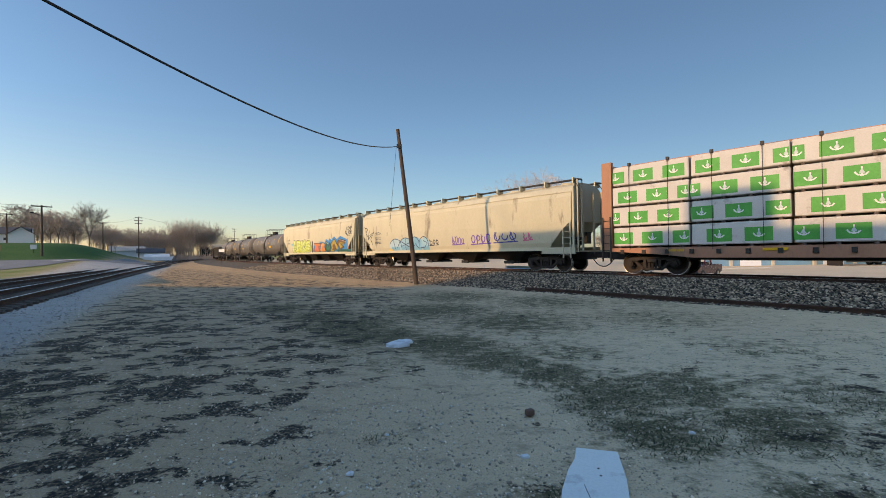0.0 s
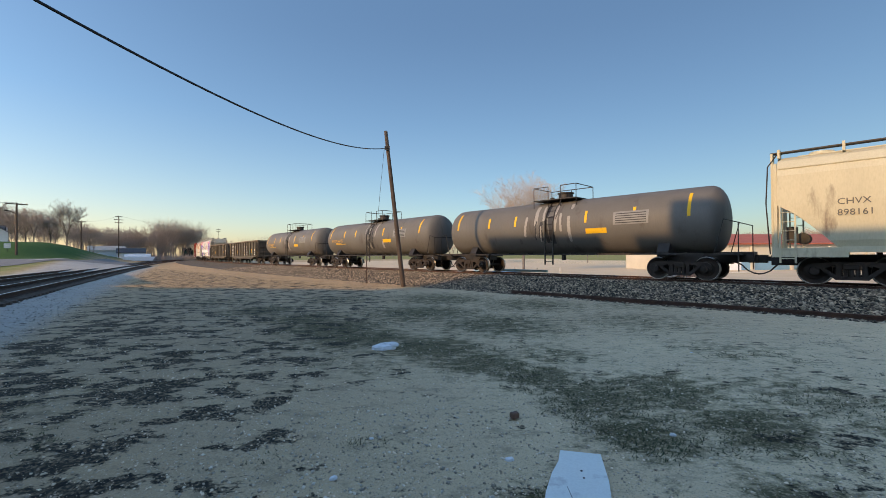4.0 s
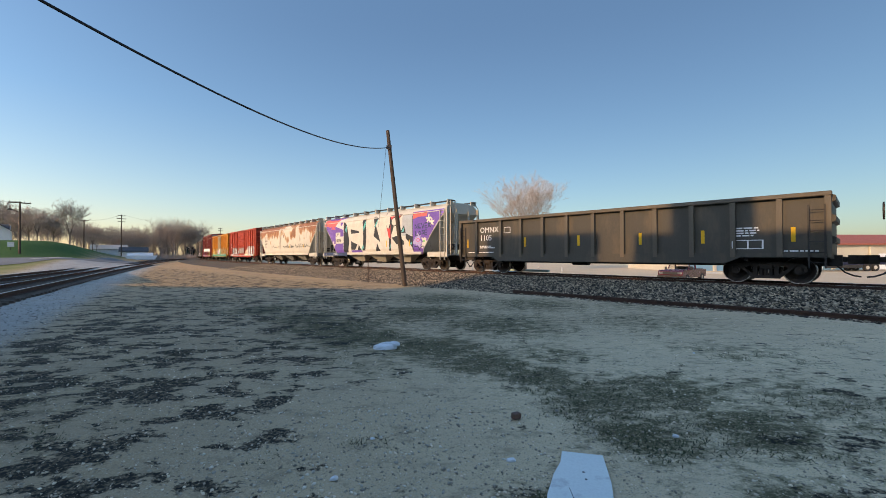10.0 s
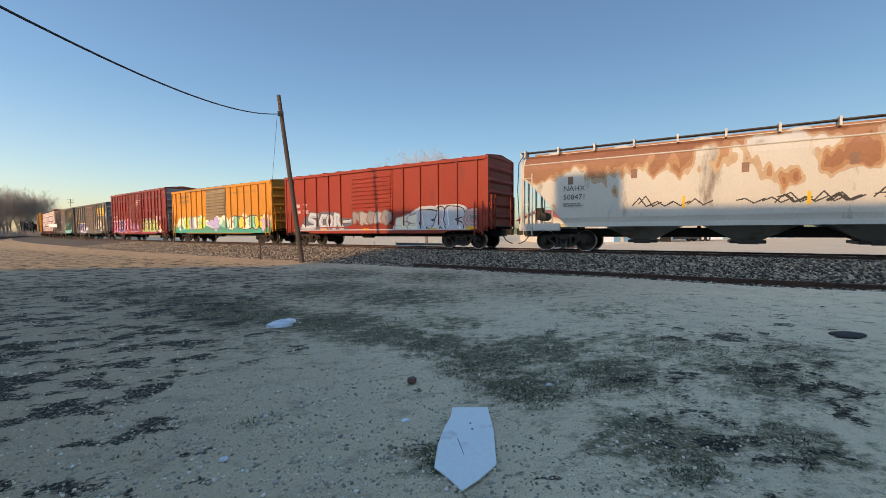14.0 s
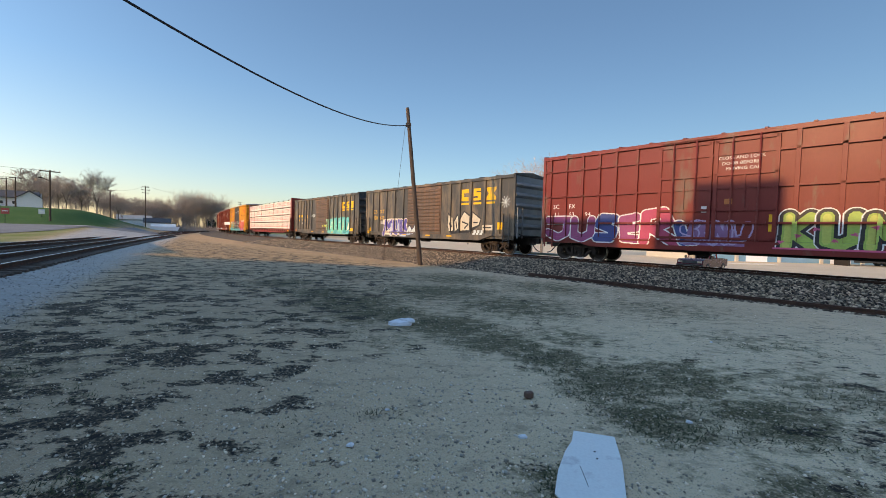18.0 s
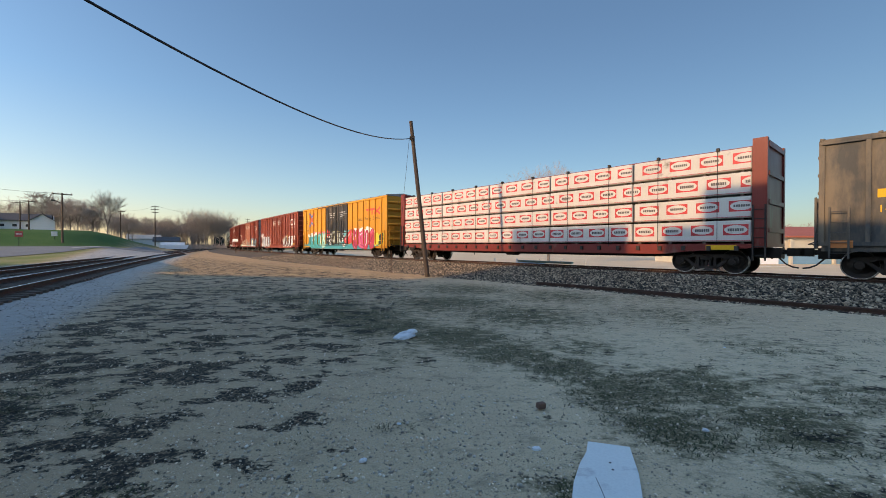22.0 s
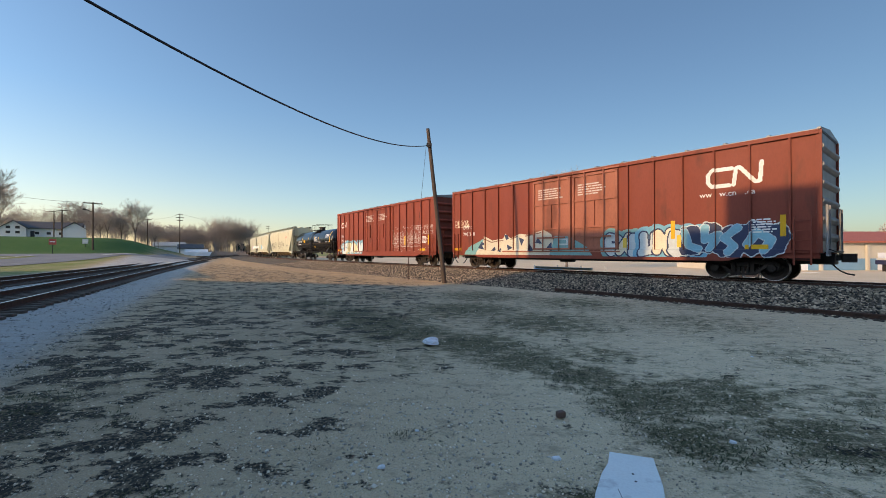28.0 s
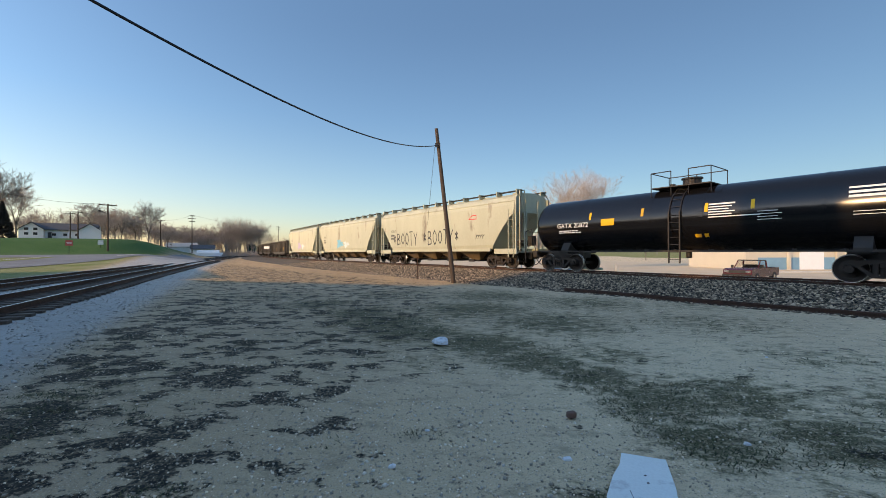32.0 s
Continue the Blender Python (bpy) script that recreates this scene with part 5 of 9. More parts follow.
P_DARKDOOR = paint("charcoal_door", (0.055, 0.052, 0.048), dirt_amount=0.2)
P_WRAP = paint("lumber_wrap", (0.58, 0.55, 0.50), dirt_amount=0.05, streak=False)
P_TAN = paint("tan_bulkhead", (0.40, 0.20, 0.12), dirt_amount=0.2)

BODY = dict(lumber_green=(-13.9, 8.75), h1=(10.1, 29.7), h2=(31.0, 49.2), t1=(50.7, 65.3), t2=(66.9, 81.5), t3=(83.5, 98.3), g1=(100.2, 116.1), g2=(117.5, 133.8),
            u=(135.0, 151.7), r=(153.1, 170.3), b1=(171.95, 187.3), b2=(188.9, 204.45), b3=(205.9, 221.4), c1=(223.3, 239.1), c2=(240.5, 256.2), l2=(257.6, 280.1),
            y=(282.0, 300.7), d1=(302.7, 321.5), d2=(323.7, 342.4), d3=(344.4, 362.6), k=(364.7, 380.0), p1=(381.1, 398.1), p2=(399.3, 416.2), p3=(417.4, 433.8))


def span(key):
    f, r = BODY[key]
    return f, r, r - f


def yellow_marks(car, xs, z, y, h=0.55, w=0.12):
    for x in xs:
        part("reflector", Build().box(x - w / 2, x + w / 2, y - 0.006, y - 0.001, z, z + h), M_YELLOW, car, "yellow reflective strip")


def back(h, pts):
    """Places measured from a car's rear end."""
    return [(x - h, z) for x, z in pts]


def arc(cx, cz, rx, rz, a0, a1, n=14):
    return [(cx + rx * math.cos(radians(a0 + (a1 - a0) * k / n)), cz + rz * math.sin(radians(a0 + (a1 - a0) * k / n))) for k in range(n + 1)]


def scrawl(cv, x0, x1, z, s, w, mat, seed, n=5):
    """A quick looping tag that spells nothing."""
    r = random.Random(seed)
    p = (x1 - x0) / n
    for k in range(n):
        a = x0 + k * p
        cv.stroke(arc(a + 0.45 * p, z + s * r.uniform(0.3, 0.6), p * 0.36, s * r.uniform(0.3, 0.5), r.uniform(60, 150), r.uniform(330, 470), 9), w, mat)
        if r.random() < 0.7:
            cv.stroke([(a + p * r.uniform(0, 0.3), z + s), (a + p * r.uniform(0.2, 0.8), z - 0.1 * s)], w, mat)
    cv.stroke([(x0, z - 0.15 * s), (x1, z - 0.05 * s)], w, mat)


# -- green-wrapped lumber on a flat --
def green_logo(pk, x0, x1, z0, z1, y, t, i):
    pitch = 1.2
    for k in range(-12, 14):
        a = k * pitch + (0.0, 0.62, 0.2, 0.85)[t % 4]
        x, w = max(a, x0 + 0.03), min(a + 0.84, x1 - 0.03) - max(a, x0 + 0.03)
        if w < 0.2:
            continue
        cv = Canvas(x, x + w, z0 + 0.10, z1 - 0.20, 0.02)
        cv.rect(x - 1, x + w + 1, z0, z1, K_LOGOGREEN)
        cx, cz = min(max(a + 0.42, x + 0.1), x + w - 0.1), (z0 + z1) / 2 - 0.03
        an = [math.pi * (1.0 + 0.9 * q / 8) for q in range(9)]
        cv.stroke([(cx + 0.15 * math.cos(a), cz + 0.11 * math.sin(a)) for a in an], 0.022, K_WHITE)
        cv.stroke([(cx, cz - 0.1), (cx, cz + 0.15)], 0.02, K_WHITE)
        cv.poly([(cx - 0.07, cz - 0.05), (cx + 0.07, cz - 0.05), (cx, cz + 0.12)], K_PALE)
        cv.emit(pk, lambda x, z: y - 0.004, name="print", label="green printed panel with a pale mark")


f, r, L = span("lumber_green")
w = []
q = (L - 0.9) / 7
t = centerbeam("centre-beam flat car stacked with white and green wrapped lumber", L, w, P_TAN, P_WRAP, green_logo, 4, 1, 0.90, [(-L / 2 + 0.45 + j * q, -L / 2 + 0.45 + (j + 1) * q) for j in range(7)])
yellow_marks(t[0], [-L / 2 + 3 + 3.2 * k for k in range(6)], 0.98, -1.44, 0.1, 0.7)
couple(t, f, r, w, L - 4)

# -- first cream hopper --
f, r, L = span("h1")
w = []
t = hopper("cream covered hopper car with faded blue graffiti", L, 4.45, P_CREAM, w, bays=4, cut=1.3, cut_z=2.5, bay_mat=M_STEEL)
car, yf, br = t
h = L / 2
cv = Canvas(-h + 0.2, h - 1.2, 1.25, 3.6)
K_SKY1, K_SKY2, K_SKY3 = ink((0.30, 0.48, 0.56)), ink((0.20, 0.40, 0.52)), ink((0.40, 0.53, 0.56))
for cx, rx, zt, m_ in ((4.75, 0.75, 2.12, K_SKY3), (6.0, 0.8, 2.15, K_SKY1), (7.25, 0.75, 2.2, K_SKY2), (8.3, 0.5, 2.1, K_SKY1)):
    cv.blob(cx - h, 1.62, rx * 0.95, zt - 1.60, m_, 0.06, cx)
    cv.where((np.abs(cv.X + h - cx) < rx * 0.7) & (cv.Z < 1.55), K_SKY2)
for cx, rx, zt in ((4.75, 0.72, 2.12), (6.0, 0.74, 2.16), (7.1, 0.5, 2.2), (8.1, 0.5, 2.18)):
    cv.stroke(back(h, arc(cx, 1.65, rx, zt - 1.65, 165, -20)), 0.026, K_NAVY)
for P in ([(4.5, 2.0), (4.7, 1.4)], [(5.3, 1.9), (4.95, 1.45)], [(6.0, 2.15), (6.0, 1.3)], [(5.5, 1.9), (6.45, 1.5)], [(5.45, 1.55), (6.5, 1.8)], [(6.8, 2.1), (6.75, 1.4), (7.2, 1.7), (7.5, 1.4)], [(7.6, 1.4), (8.2, 1.45), (8.5, 1.75), (8.1, 1.9)]):
    cv.stroke(back(h, P), 0.024, K_NAVY)
scrawl(cv, 8.75 - h, 9.7 - h, 1.6, 0.35, 0.024, K_BLACK, 3, 3)
scrawl(cv, 11.0 - h, 12.1 - h, 1.6, 0.45, 0.03, K_PURPLE, 4, 4)
scrawl(cv, 12.7 - h, 14.3 - h, 1.6, 0.5, 0.035, K_PURPLE, 5, 4)
scrawl(cv, 14.5 - h, 16.2 - h, 1.65, 0.5, 0.035, ink((0.05, 0.05, 0.25)), 6, 3)
scrawl(cv, 16.6 - h, 17.2 - h, 1.7, 0.35, 0.03, K_PINK, 7, 2)
for P in ([(0.35, 3.2), (0.9, 3.05), (0.55, 2.75), (1.0, 2.3)], [(0.55, 3.15), (0.62, 2.2)], [(1.1, 2.9), (0.9, 2.2), (1.5, 2.6)], [(1.15, 2.55), (1.75, 2.75), (1.3, 2.2), (1.55, 1.75)], [(0.5, 2.1), (1.1, 1.75)]):
    cv.stroke(back(h, P), 0.028, K_BLACK)
cv.rect(-h + 3.8, -h + 4.3, 1.27, 1.36, K_YEL)
cv.rect(-h + 3.55, -h + 3.8, 2.45, 2.65, ink((0.25, 0.24, 0.22))).rect(-h + 3.58, -h + 3.77, 2.48, 2.62, P_CREAM)
cv.emit(car, yf)
lettering(car, "SHQX", -h + 2.0, 2.52, 0.32, -1.56, ink((0.05, 0.05, 0.06)))
lettering(car, "42112", -h + 1.98, 2.14, 0.32, -1.56, ink((0.05, 0.05, 0.06)))
bars(car, -h + 2.0, 1.92, 1.0, 2, -1.56, ink((0.1, 0.1, 0.1)))
couple(t, f, r, w, L - 3.8)

# -- second cream hopper --
f, r, L = span("h2")
w = []
t = hopper("cream covered hopper car with lime and orange graffiti", L, 4.45, P_CREAM, w, bays=4, cut=1.5, cut_z=2.7, bay_mat=M_STEEL)
car, yf, br = t
h = L / 2
cv = Canvas(-h + 1.2, h - 0.2, 1.25, 3.75)
cv.blob(-h + 5.6, 1.85, 2.9, 0.6, K_SKY, 0.12, 1)
K_OLIVE, K_LIME2 = ink((0.20, 0.26, 0.05)), ink((0.52, 0.62, 0.16))
sprayed(cv, "ARKS", -h + 3.3, -h + 8.6, 1.5, 2.35, [K_BLACK], 0.34, 0.05, K_CREAM, 11, 0.30, 0.08)
sprayed(cv, "ARKS", -h + 3.3, -h + 8.6, 1.5, 2.35, [K_LIME2, K_LIME, K_LIME2, K_LIME], 0.27, 0.03, K_BLACK, 11, 0.30, 0.08)
sprayed(cv, "ARKS", -h + 3.25, -h + 8.55, 1.56, 2.41, [ink((0.66, 0.72, 0.30))], 0.07, 0, None, 11, 0.30, 0.08)
sprayed(cv, "ARKS", -h + 3.38, -h + 8.68, 1.42, 2.27, [K_OLIVE], 0.04, 0, None, 11, 0.30, 0.08)
cv.stroke([(-h + 8.7, 1.35), (-h + 8.9, 2.3)], 0.13, K_BLACK)
K_BLUE2, K_FOREST, K_OCHRE, K_UMBER = ink((0.04, 0.22, 0.48)), ink((0.02, 0.085, 0.055)), ink((0.42, 0.30, 0.04)), ink((0.17, 0.085, 0.03))
cv.poly(back(h, [(8.9, 1.3), (9.3, 2.1), (9.9, 1.9), (11.0, 2.35), (12.0, 2.2), (12.3, 2.55), (12.9, 2.35), (13.1, 2.6), (13.5, 2.4), (14.1, 2.75), (14.7, 2.45), (15.4, 2.72), (16.7, 2.4), (17.0, 1.7), (16.4, 1.3)]), K_BLUE2)
for P, m1, m2 in (([(9.2, 1.3), (9.5, 1.95), (9.3, 2.2), (11.0, 2.15), (10.9, 1.85), (10.4, 1.85), (10.6, 1.3)], K_ORANGE, ink((0.62, 0.16, 0.10))), ([(10.7, 1.3), (11.0, 1.95), (11.5, 2.25), (12.1, 2.0), (11.7, 1.75), (12.1, 1.55), (12.0, 1.3)], ink((0.66, 0.33, 0.10)), K_ORANGE),
                  ([(12.0, 1.5), (12.3, 2.35), (12.8, 2.1), (12.6, 1.7), (13.1, 2.2), (13.5, 1.9), (13.0, 1.3), (12.4, 1.3)], K_FOREST, ink((0.05, 0.16, 0.09))), ([(13.1, 1.35), (13.6, 1.75), (13.5, 2.1), (14.1, 2.5), (14.7, 1.95), (14.9, 1.3), (14.3, 1.6), (13.9, 1.3)], K_OCHRE, K_UMBER),
                  ([(14.6, 2.15), (15.3, 2.45), (16.5, 2.25), (16.2, 1.95), (15.4, 2.0), (16.1, 1.7), (15.2, 1.45), (14.9, 1.8)], K_UMBER, K_OCHRE)):
    cv.poly(back(h, P), m1)
    cx, cz = sum(q[0] for q in P) / len(P), sum(q[1] for q in P) / len(P)
    cv.poly(back(h, [(cx + 0.62 * (x - cx), cz + 0.55 * (z - cz) - 0.08) for x, z in P]), m2)
    cv.stroke(back(h, P + P[:1]), 0.028, K_BLACK)
    cv.stroke(back(h, [(x - 0.04, z - 0.07) for x, z in P[1:3]]), 0.018, K_CREAM)
cv.rect(16.75 - h, 16.92 - h, 1.5, 2.45, K_ORANGE)
cv.rect(14.6 - h, 17.4 - h, 1.27, 1.5, ink((0.03, 0.12, 0.10)))
sprayed(cv, "COSP", h - 1.55, h - 0.45, 3.15, 3.45, [K_BLACK], 0.03, 0, None, 5, 0.2, 0.06)
sprayed(cv, "CLICK", h - 1.75, h - 0.5, 2.82, 3.08, [K_BLACK], 0.035, 0, None, 6, 0.2, 0.06)
cv.stroke(arc(h - 1.1, 2.6, 0.35, 0.12, 150, 40), 0.02, K_BLACK)
cv.emit(car, yf)
lettering(car, "CHVX", -h + 1.6, 2.6, 0.28, -1.56, ink((0.08, 0.08, 0.08)))
lettering(car, "898161", -h + 1.6, 2.25, 0.28, -1.56, ink((0.08, 0.08, 0.08)))
couple(t, f, r, w, L - 3.8)

# -- three grey tank cars --
for key, marks in (("t1", ""), ("t2", "UTLX 664332"), ("t3", "UTLX 864335")):
    f, r, L = span(key)
    w = []
    t = tank("grey tank car with yellow marks and a soot-streaked middle", L, 1.39, P_TANK, w, band=False)
    car, yf, br = t
    h = L / 2
    cv = Canvas(-h + 0.6, h - 0.6, 1.6, 3.55, 0.02)
    rr = random.Random(key)
    for k in range(26):
        x = rr.gauss(0, 0.55)
        z = rr.uniform(1.7, 3.9)
        cv.stroke([(x, z), (x + rr.uniform(-0.1, 0.1), z - rr.uniform(0.3, 1.2))], rr.uniform(0.03, 0.12), rr.choice([K_BLACK, ink((0.08, 0.07, 0.06)), ink((0.30, 0.28, 0.25))]))
    for x in (-h + 1.0, -h + 3.4, -h + 5.2, h - 5.4, h - 3.2, h - 1.1):
        cv.rect(x - 0.06, x + 0.06, 2.55, 3.1 if abs(x) < h - 2 else 3.5, M_YELLOW)
    cv.rect(1.9, 2.9, 2.02, 2.26, M_YELLOW)
    cv.rect(h - 3.2 - 0.9, h - 3.2 + 0.6, 2.35, 2.95, ink((0.20, 0.20, 0.19)))
    for k in range(5):
        cv.rect(h - 4.0, h - 2.7, 2.42 + 0.1 * k, 2.46 + 0.1 * k, K_BLACK)
    if marks:
        cv.rect(-h + 1.9, -h + 2.9, 2.10, 2.14, M_YELLOW)
        cv.rect(-h + 1.9, -h + 3.6, 2.0, 2.04, M_YELLOW)
    cv.emit(car, yf, name="markings", label="stains, yellow strips and stencils")
    if marks:
        lettering(car, marks, -h + 1.3, 2.2, 0.34, -1.392, ink((0.55, 0.30, 0.04)))
    couple(t, f, r, w, L - 3.1)


# -- gondolas --
def gon(key, front, rear, marks, tag):
    L = rear - front
    w = []
    t = gondola("black high-sided gondola car with yellow strips", L, 2.95, P_GON, w)
    car, yf, br = t
    h = L / 2
    yellow_marks(car, [-h + 0.55, -h + 4.6, -h + 7.6, -h + 10.4, h - 3.6, h - 0.95], 1.45, -1.485, 0.5)
    if marks:
        a, b = marks
        lettering(car, a, -h + 1.5, 2.3, 0.44, -1.482)
        lettering(car, b, -h + 1.5, 1.85, 0.44, -1.482)
        bars(car, -h + 1.5, 1.5, 1.1, 2, -1.482, seed=4)
        cv = Canvas(-h + 3.2, -h + 3.7, 2.2, 2.6, 0.025)
        cv.rect(-h + 3.22, -h + 3.66, 2.22, 2.56, M_WHITE).rect(-h + 3.26, -h + 3.62, 2.26, 2.52, P_GON)
        cv.emit(car, yf, name="markings", label="white stencilled frame")
        bars(car, h - 2.6, 1.95, 0.8, 4, -1.482, seed=5)
        cv = Canvas(h - 2.7, h - 1.7, 1.2, 1.6, 0.025)
        cv.rect(h - 2.66, h - 1.76, 1.22, 1.56, M_WHITE).rect(h - 2.62, h - 2.22, 1.26, 1.52, P_GON).rect(h - 2.18, h - 1.8, 1.26, 1.52, P_GON)
        cv.emit(car, yf, name="markings", label="white stencilled frame")
        bars(car, -h + 0.6, 1.15, 2.0, 1, -1.482, seed=6)
        bars(car, h - 1.2, 1.12, 1.1, 1, -1.482, seed=7)
    if tag:
        cv = Canvas(-h + 8.3, -h + 13.2, 1.1, 2.6, 0.02)
        for cx in (9.15, 10.35):
            cv.stroke(back(h, arc(cx, 1.85, 0.42, 0.30, 0, 360, 20)), 0.02, K_WHITE)
            cv.stroke(back(h, arc(cx, 1.35, 0.50, 0.42, 0, 360, 20)), 0.02, K_WHITE)
            cv.stroke(back(h, [(cx - 0.2, 1.2), (cx - 0.15, 1.5), (cx + 0.15, 1.5), (cx + 0.2, 1.15)]), 0.02, K_WHITE)
            scrawl(cv, cx - 0.45 - h, cx + 0.45 - h, 2.2, 0.22, 0.018, K_WHITE, int(cx * 7), 4)
        for k in range(10):
            x = -h + 11.6 + 0.14 * k
            for zz in (1.75, 1.55, 1.35):
                cv.stroke([(x, zz), (x + 0.05, zz + 0.12), (x + 0.1, zz)], 0.015, K_TEAL)
        cv.emit(car, yf, br)
    couple(t, front, rear, w, L - 3.5)


gon("g1", *BODY["g1"], ("OMNX", "633"), True)
gon("g2", *BODY["g2"], ("OMNX", "1105"), False)

# -- hopper with the purple and white piece --
f, r, L = span("u")
w = []
t = hopper("light grey covered hopper car with purple, red and white graffiti", L, 4.38, P_UP, w, bays=3, cut=2.3, cut_z=3.7, bulge=0.0, sill_mat=P_UP)
car, yf, br = t
h = L / 2
cv = Canvas(-h + 0.25, h - 0.25, 1.1, 4.35)
ok = np.abs(cv.X) < h - 0.2 - 2.25 * np.clip((3.7 - cv.Z) / 2.48, 0, 1) ** 0.8
XR = cv.X + h
K_CR2, K_TEAL2, K_GREY = ink((0.62, 0.57, 0.48)), ink((0.10, 0.45, 0.42)), ink((0.40, 0.42, 0.43))
wav = 0.05 * np.sin(cv.X * 2.2) + 0.03 * np.sin(cv.X * 5.7 + 1)
cv.where(ok & (XR > 3.4) & (XR < 13.3) & (cv.Z < 3.95), K_CR2)
cv.where(ok & (XR < 3.7), K_PURPLE)
cv.where(ok & (cv.Z > 3.55 + wav) & (cv.Z < 4.15 + wav) & (XR < 3.0), ink((0.62, 0.12, 0.10)))
cv.poly(back(h, [(2.3, 3.55), (3.0, 4.1), (3.7, 4.15), (3.7, 3.2), (2.9, 3.4)]), ink((0.66, 0.56, 0.52)))
cv.blob(3.35 - h, 3.75, 0.2, 0.18, K_PURPLE, 0.1, 1).blob(1.85 - h, 3.4, 0.35, 0.13, ink((0.6, 0.10, 0.14)), 0.35, 3)
for j in range(7):
    cv.rect(0.6 - h, 1.9 - h, 2.55 + 0.12 * j, 2.60 + 0.12 * j, ink((0.22, 0.12, 0.45)))
cv.rect(2.3 - h, 3.15 - h, 2.65, 3.0, K_CR2).rect(2.3 - h, 3.7 - h, 2.05, 2.65, K_CR2)
cv.where(ok & (XR > 13.28) & (cv.Z < 4.0), K_PURPLE)
cv.where(ok & (XR > 13.2) & (XR < 14.8 + 0.3 * wav) & (cv.Z > 3.6 + wav) & (cv.Z < 3.95), ink((0.62, 0.12, 0.10)))
cv.blob(13.8 - h, 2.0, 0.4, 0.4, K_LAV, 0.3, 4).blob(14.6 - h, 1.85, 0.4, 0.3, K_CR2, 0.3, 2)
cv.rect(12.1 - h, 13.28 - h, 2.4, 3.9, K_GREY)
# black blades and teal glints between the swollen letters
for P in ([(3.7, 0.9), (3.75, 3.9), (4.3, 3.6), (4.7, 2.2), (4.4, 0.95)], [(4.9, 3.2), (6.2, 3.0), (6.3, 2.85), (5.0, 2.8)], [(5.0, 2.2), (6.0, 1.9), (5.6, 1.45), (5.0, 1.5)], [(6.8, 3.85), (7.3, 3.9), (7.35, 2.4), (7.2, 1.4), (6.75, 1.4), (6.9, 2.4)],
          [(8.4, 3.95), (9.15, 3.92), (8.75, 3.3), (9.35, 2.0), (8.4, 2.5), (8.6, 3.2)], [(8.7, 1.35), (8.9, 1.95), (9.3, 1.35)], [(10.1, 3.3), (10.35, 2.9), (10.6, 3.4), (10.55, 3.95), (12.1, 3.95), (11.6, 3.5), (11.2, 3.35), (10.75, 2.5), (10.7, 1.35), (10.45, 1.35), (10.45, 2.3)],
          [(10.8, 2.3), (11.6, 2.45), (12.3, 2.0), (12.3, 1.75), (11.4, 1.8)], [(11.8, 2.6), (12.3, 3.15), (12.5, 2.6)], [(12.5, 2.55), (13.25, 2.3), (13.28, 1.5), (12.9, 1.9), (12.5, 2.2)], [(6.0, 1.3), (6.2, 1.9), (6.7, 1.35)]):
    cv.poly(back(h, P), K_BLACK)
cv.poly(back(h, [(10.55, 3.9), (12.0, 3.92), (11.5, 3.55), (10.9, 3.5)]), K_RED).poly(back(h, [(10.2, 3.1), (10.5, 2.9), (10.65, 3.3), (10.65, 2.2), (10.4, 2.4)]), K_RED)
cv.blob(11.15 - h, 3.45, 0.36, 0.30, K_CR2, 0.0)
cv.stroke(back(h, arc(11.15, 3.45, 0.36, 0.3, 0, 360, 20)), 0.03, K_BLACK)
for P in ([(6.9, 3.3), (7.25, 3.75), (7.28, 3.45), (6.92, 2.95)], [(8.5, 3.25), (9.0, 3.8), (8.95, 3.5), (8.6, 3.15)], [(11.95, 2.65), (12.28, 3.0), (12.3, 2.7)], [(12.95, 1.85), (13.2, 1.95), (13.2, 1.75)], [(6.55, 1.45), (6.9, 1.9), (6.95, 1.6)], [(10.5, 1.5), (10.65, 1.9), (10.66, 1.55)], [(4.0, 3.2), (4.3, 3.6), (4.2, 2.9)]):
    cv.poly(back(h, P), K_TEAL2)
cv.where(ok & (XR > 5.0) & (XR < 6.7) & (cv.Z < 1.45), K_PURPLE)
cv.stroke(back(h, [(13.28, 3.95), (13.28, 1.4)]), 0.03, K_BLACK)
for cx, cz, q in ((14.98, 3.42, 0.24), (15.3, 3.2, 0.2), (1.95, 1.9, 0.30)):
    for k in range(5):
        a = 2 * math.pi * k / 5 + 0.3
        cv.stroke([(cx - h, cz), (cx - h + q * math.cos(a), cz + q * math.sin(a))], q * 0.26, K_CREAM)
for cx in (13.65, 14.35, 15.05):
    cv.stroke(back(h, arc(cx, 1.35, 0.34, 0.28, 180, 0)), 0.025, K_BLACK)
sprayed(cv, "NEVER", 13.55 - h, 15.3 - h, 2.85, 3.12, [K_NAVY], 0.032, 0, None, 3, 0.25, 0.04)
sprayed(cv, "LOSE", 13.6 - h, 14.9 - h, 2.4, 2.68, [K_NAVY], 0.032, 0, None, 4, 0.25, 0.04)
cv.stroke(back(h, arc(13.85, 2.05, 0.16, 0.11, 0, 360)), 0.025, K_PINK)
cv.rect(14.35 - h, 14.6 - h, 1.9, 2.05, ink((0.2, 0.5, 0.15)))
cv.rect(-h + 1.55, -h + 1.7, 1.5, 2.25, M_YELLOW).rect(-h + 15.05, -h + 15.2, 1.6, 2.35, M_YELLOW)
for x in (10.1, 12.85):
    cv.rect(x - h, x + 0.1 - h, 1.65, 2.1, M_YELLOW)
cv.a[~ok] = 0
cv.emit(car, yf)
lettering(car, "UP", -h + 2.36, 2.66, 0.42, -1.515, ink((0.03, 0.03, 0.04)))
lettering(car, "14016", -h + 2.33, 2.15, 0.46, -1.515, ink((0.03, 0.03, 0.04)), 0.85)
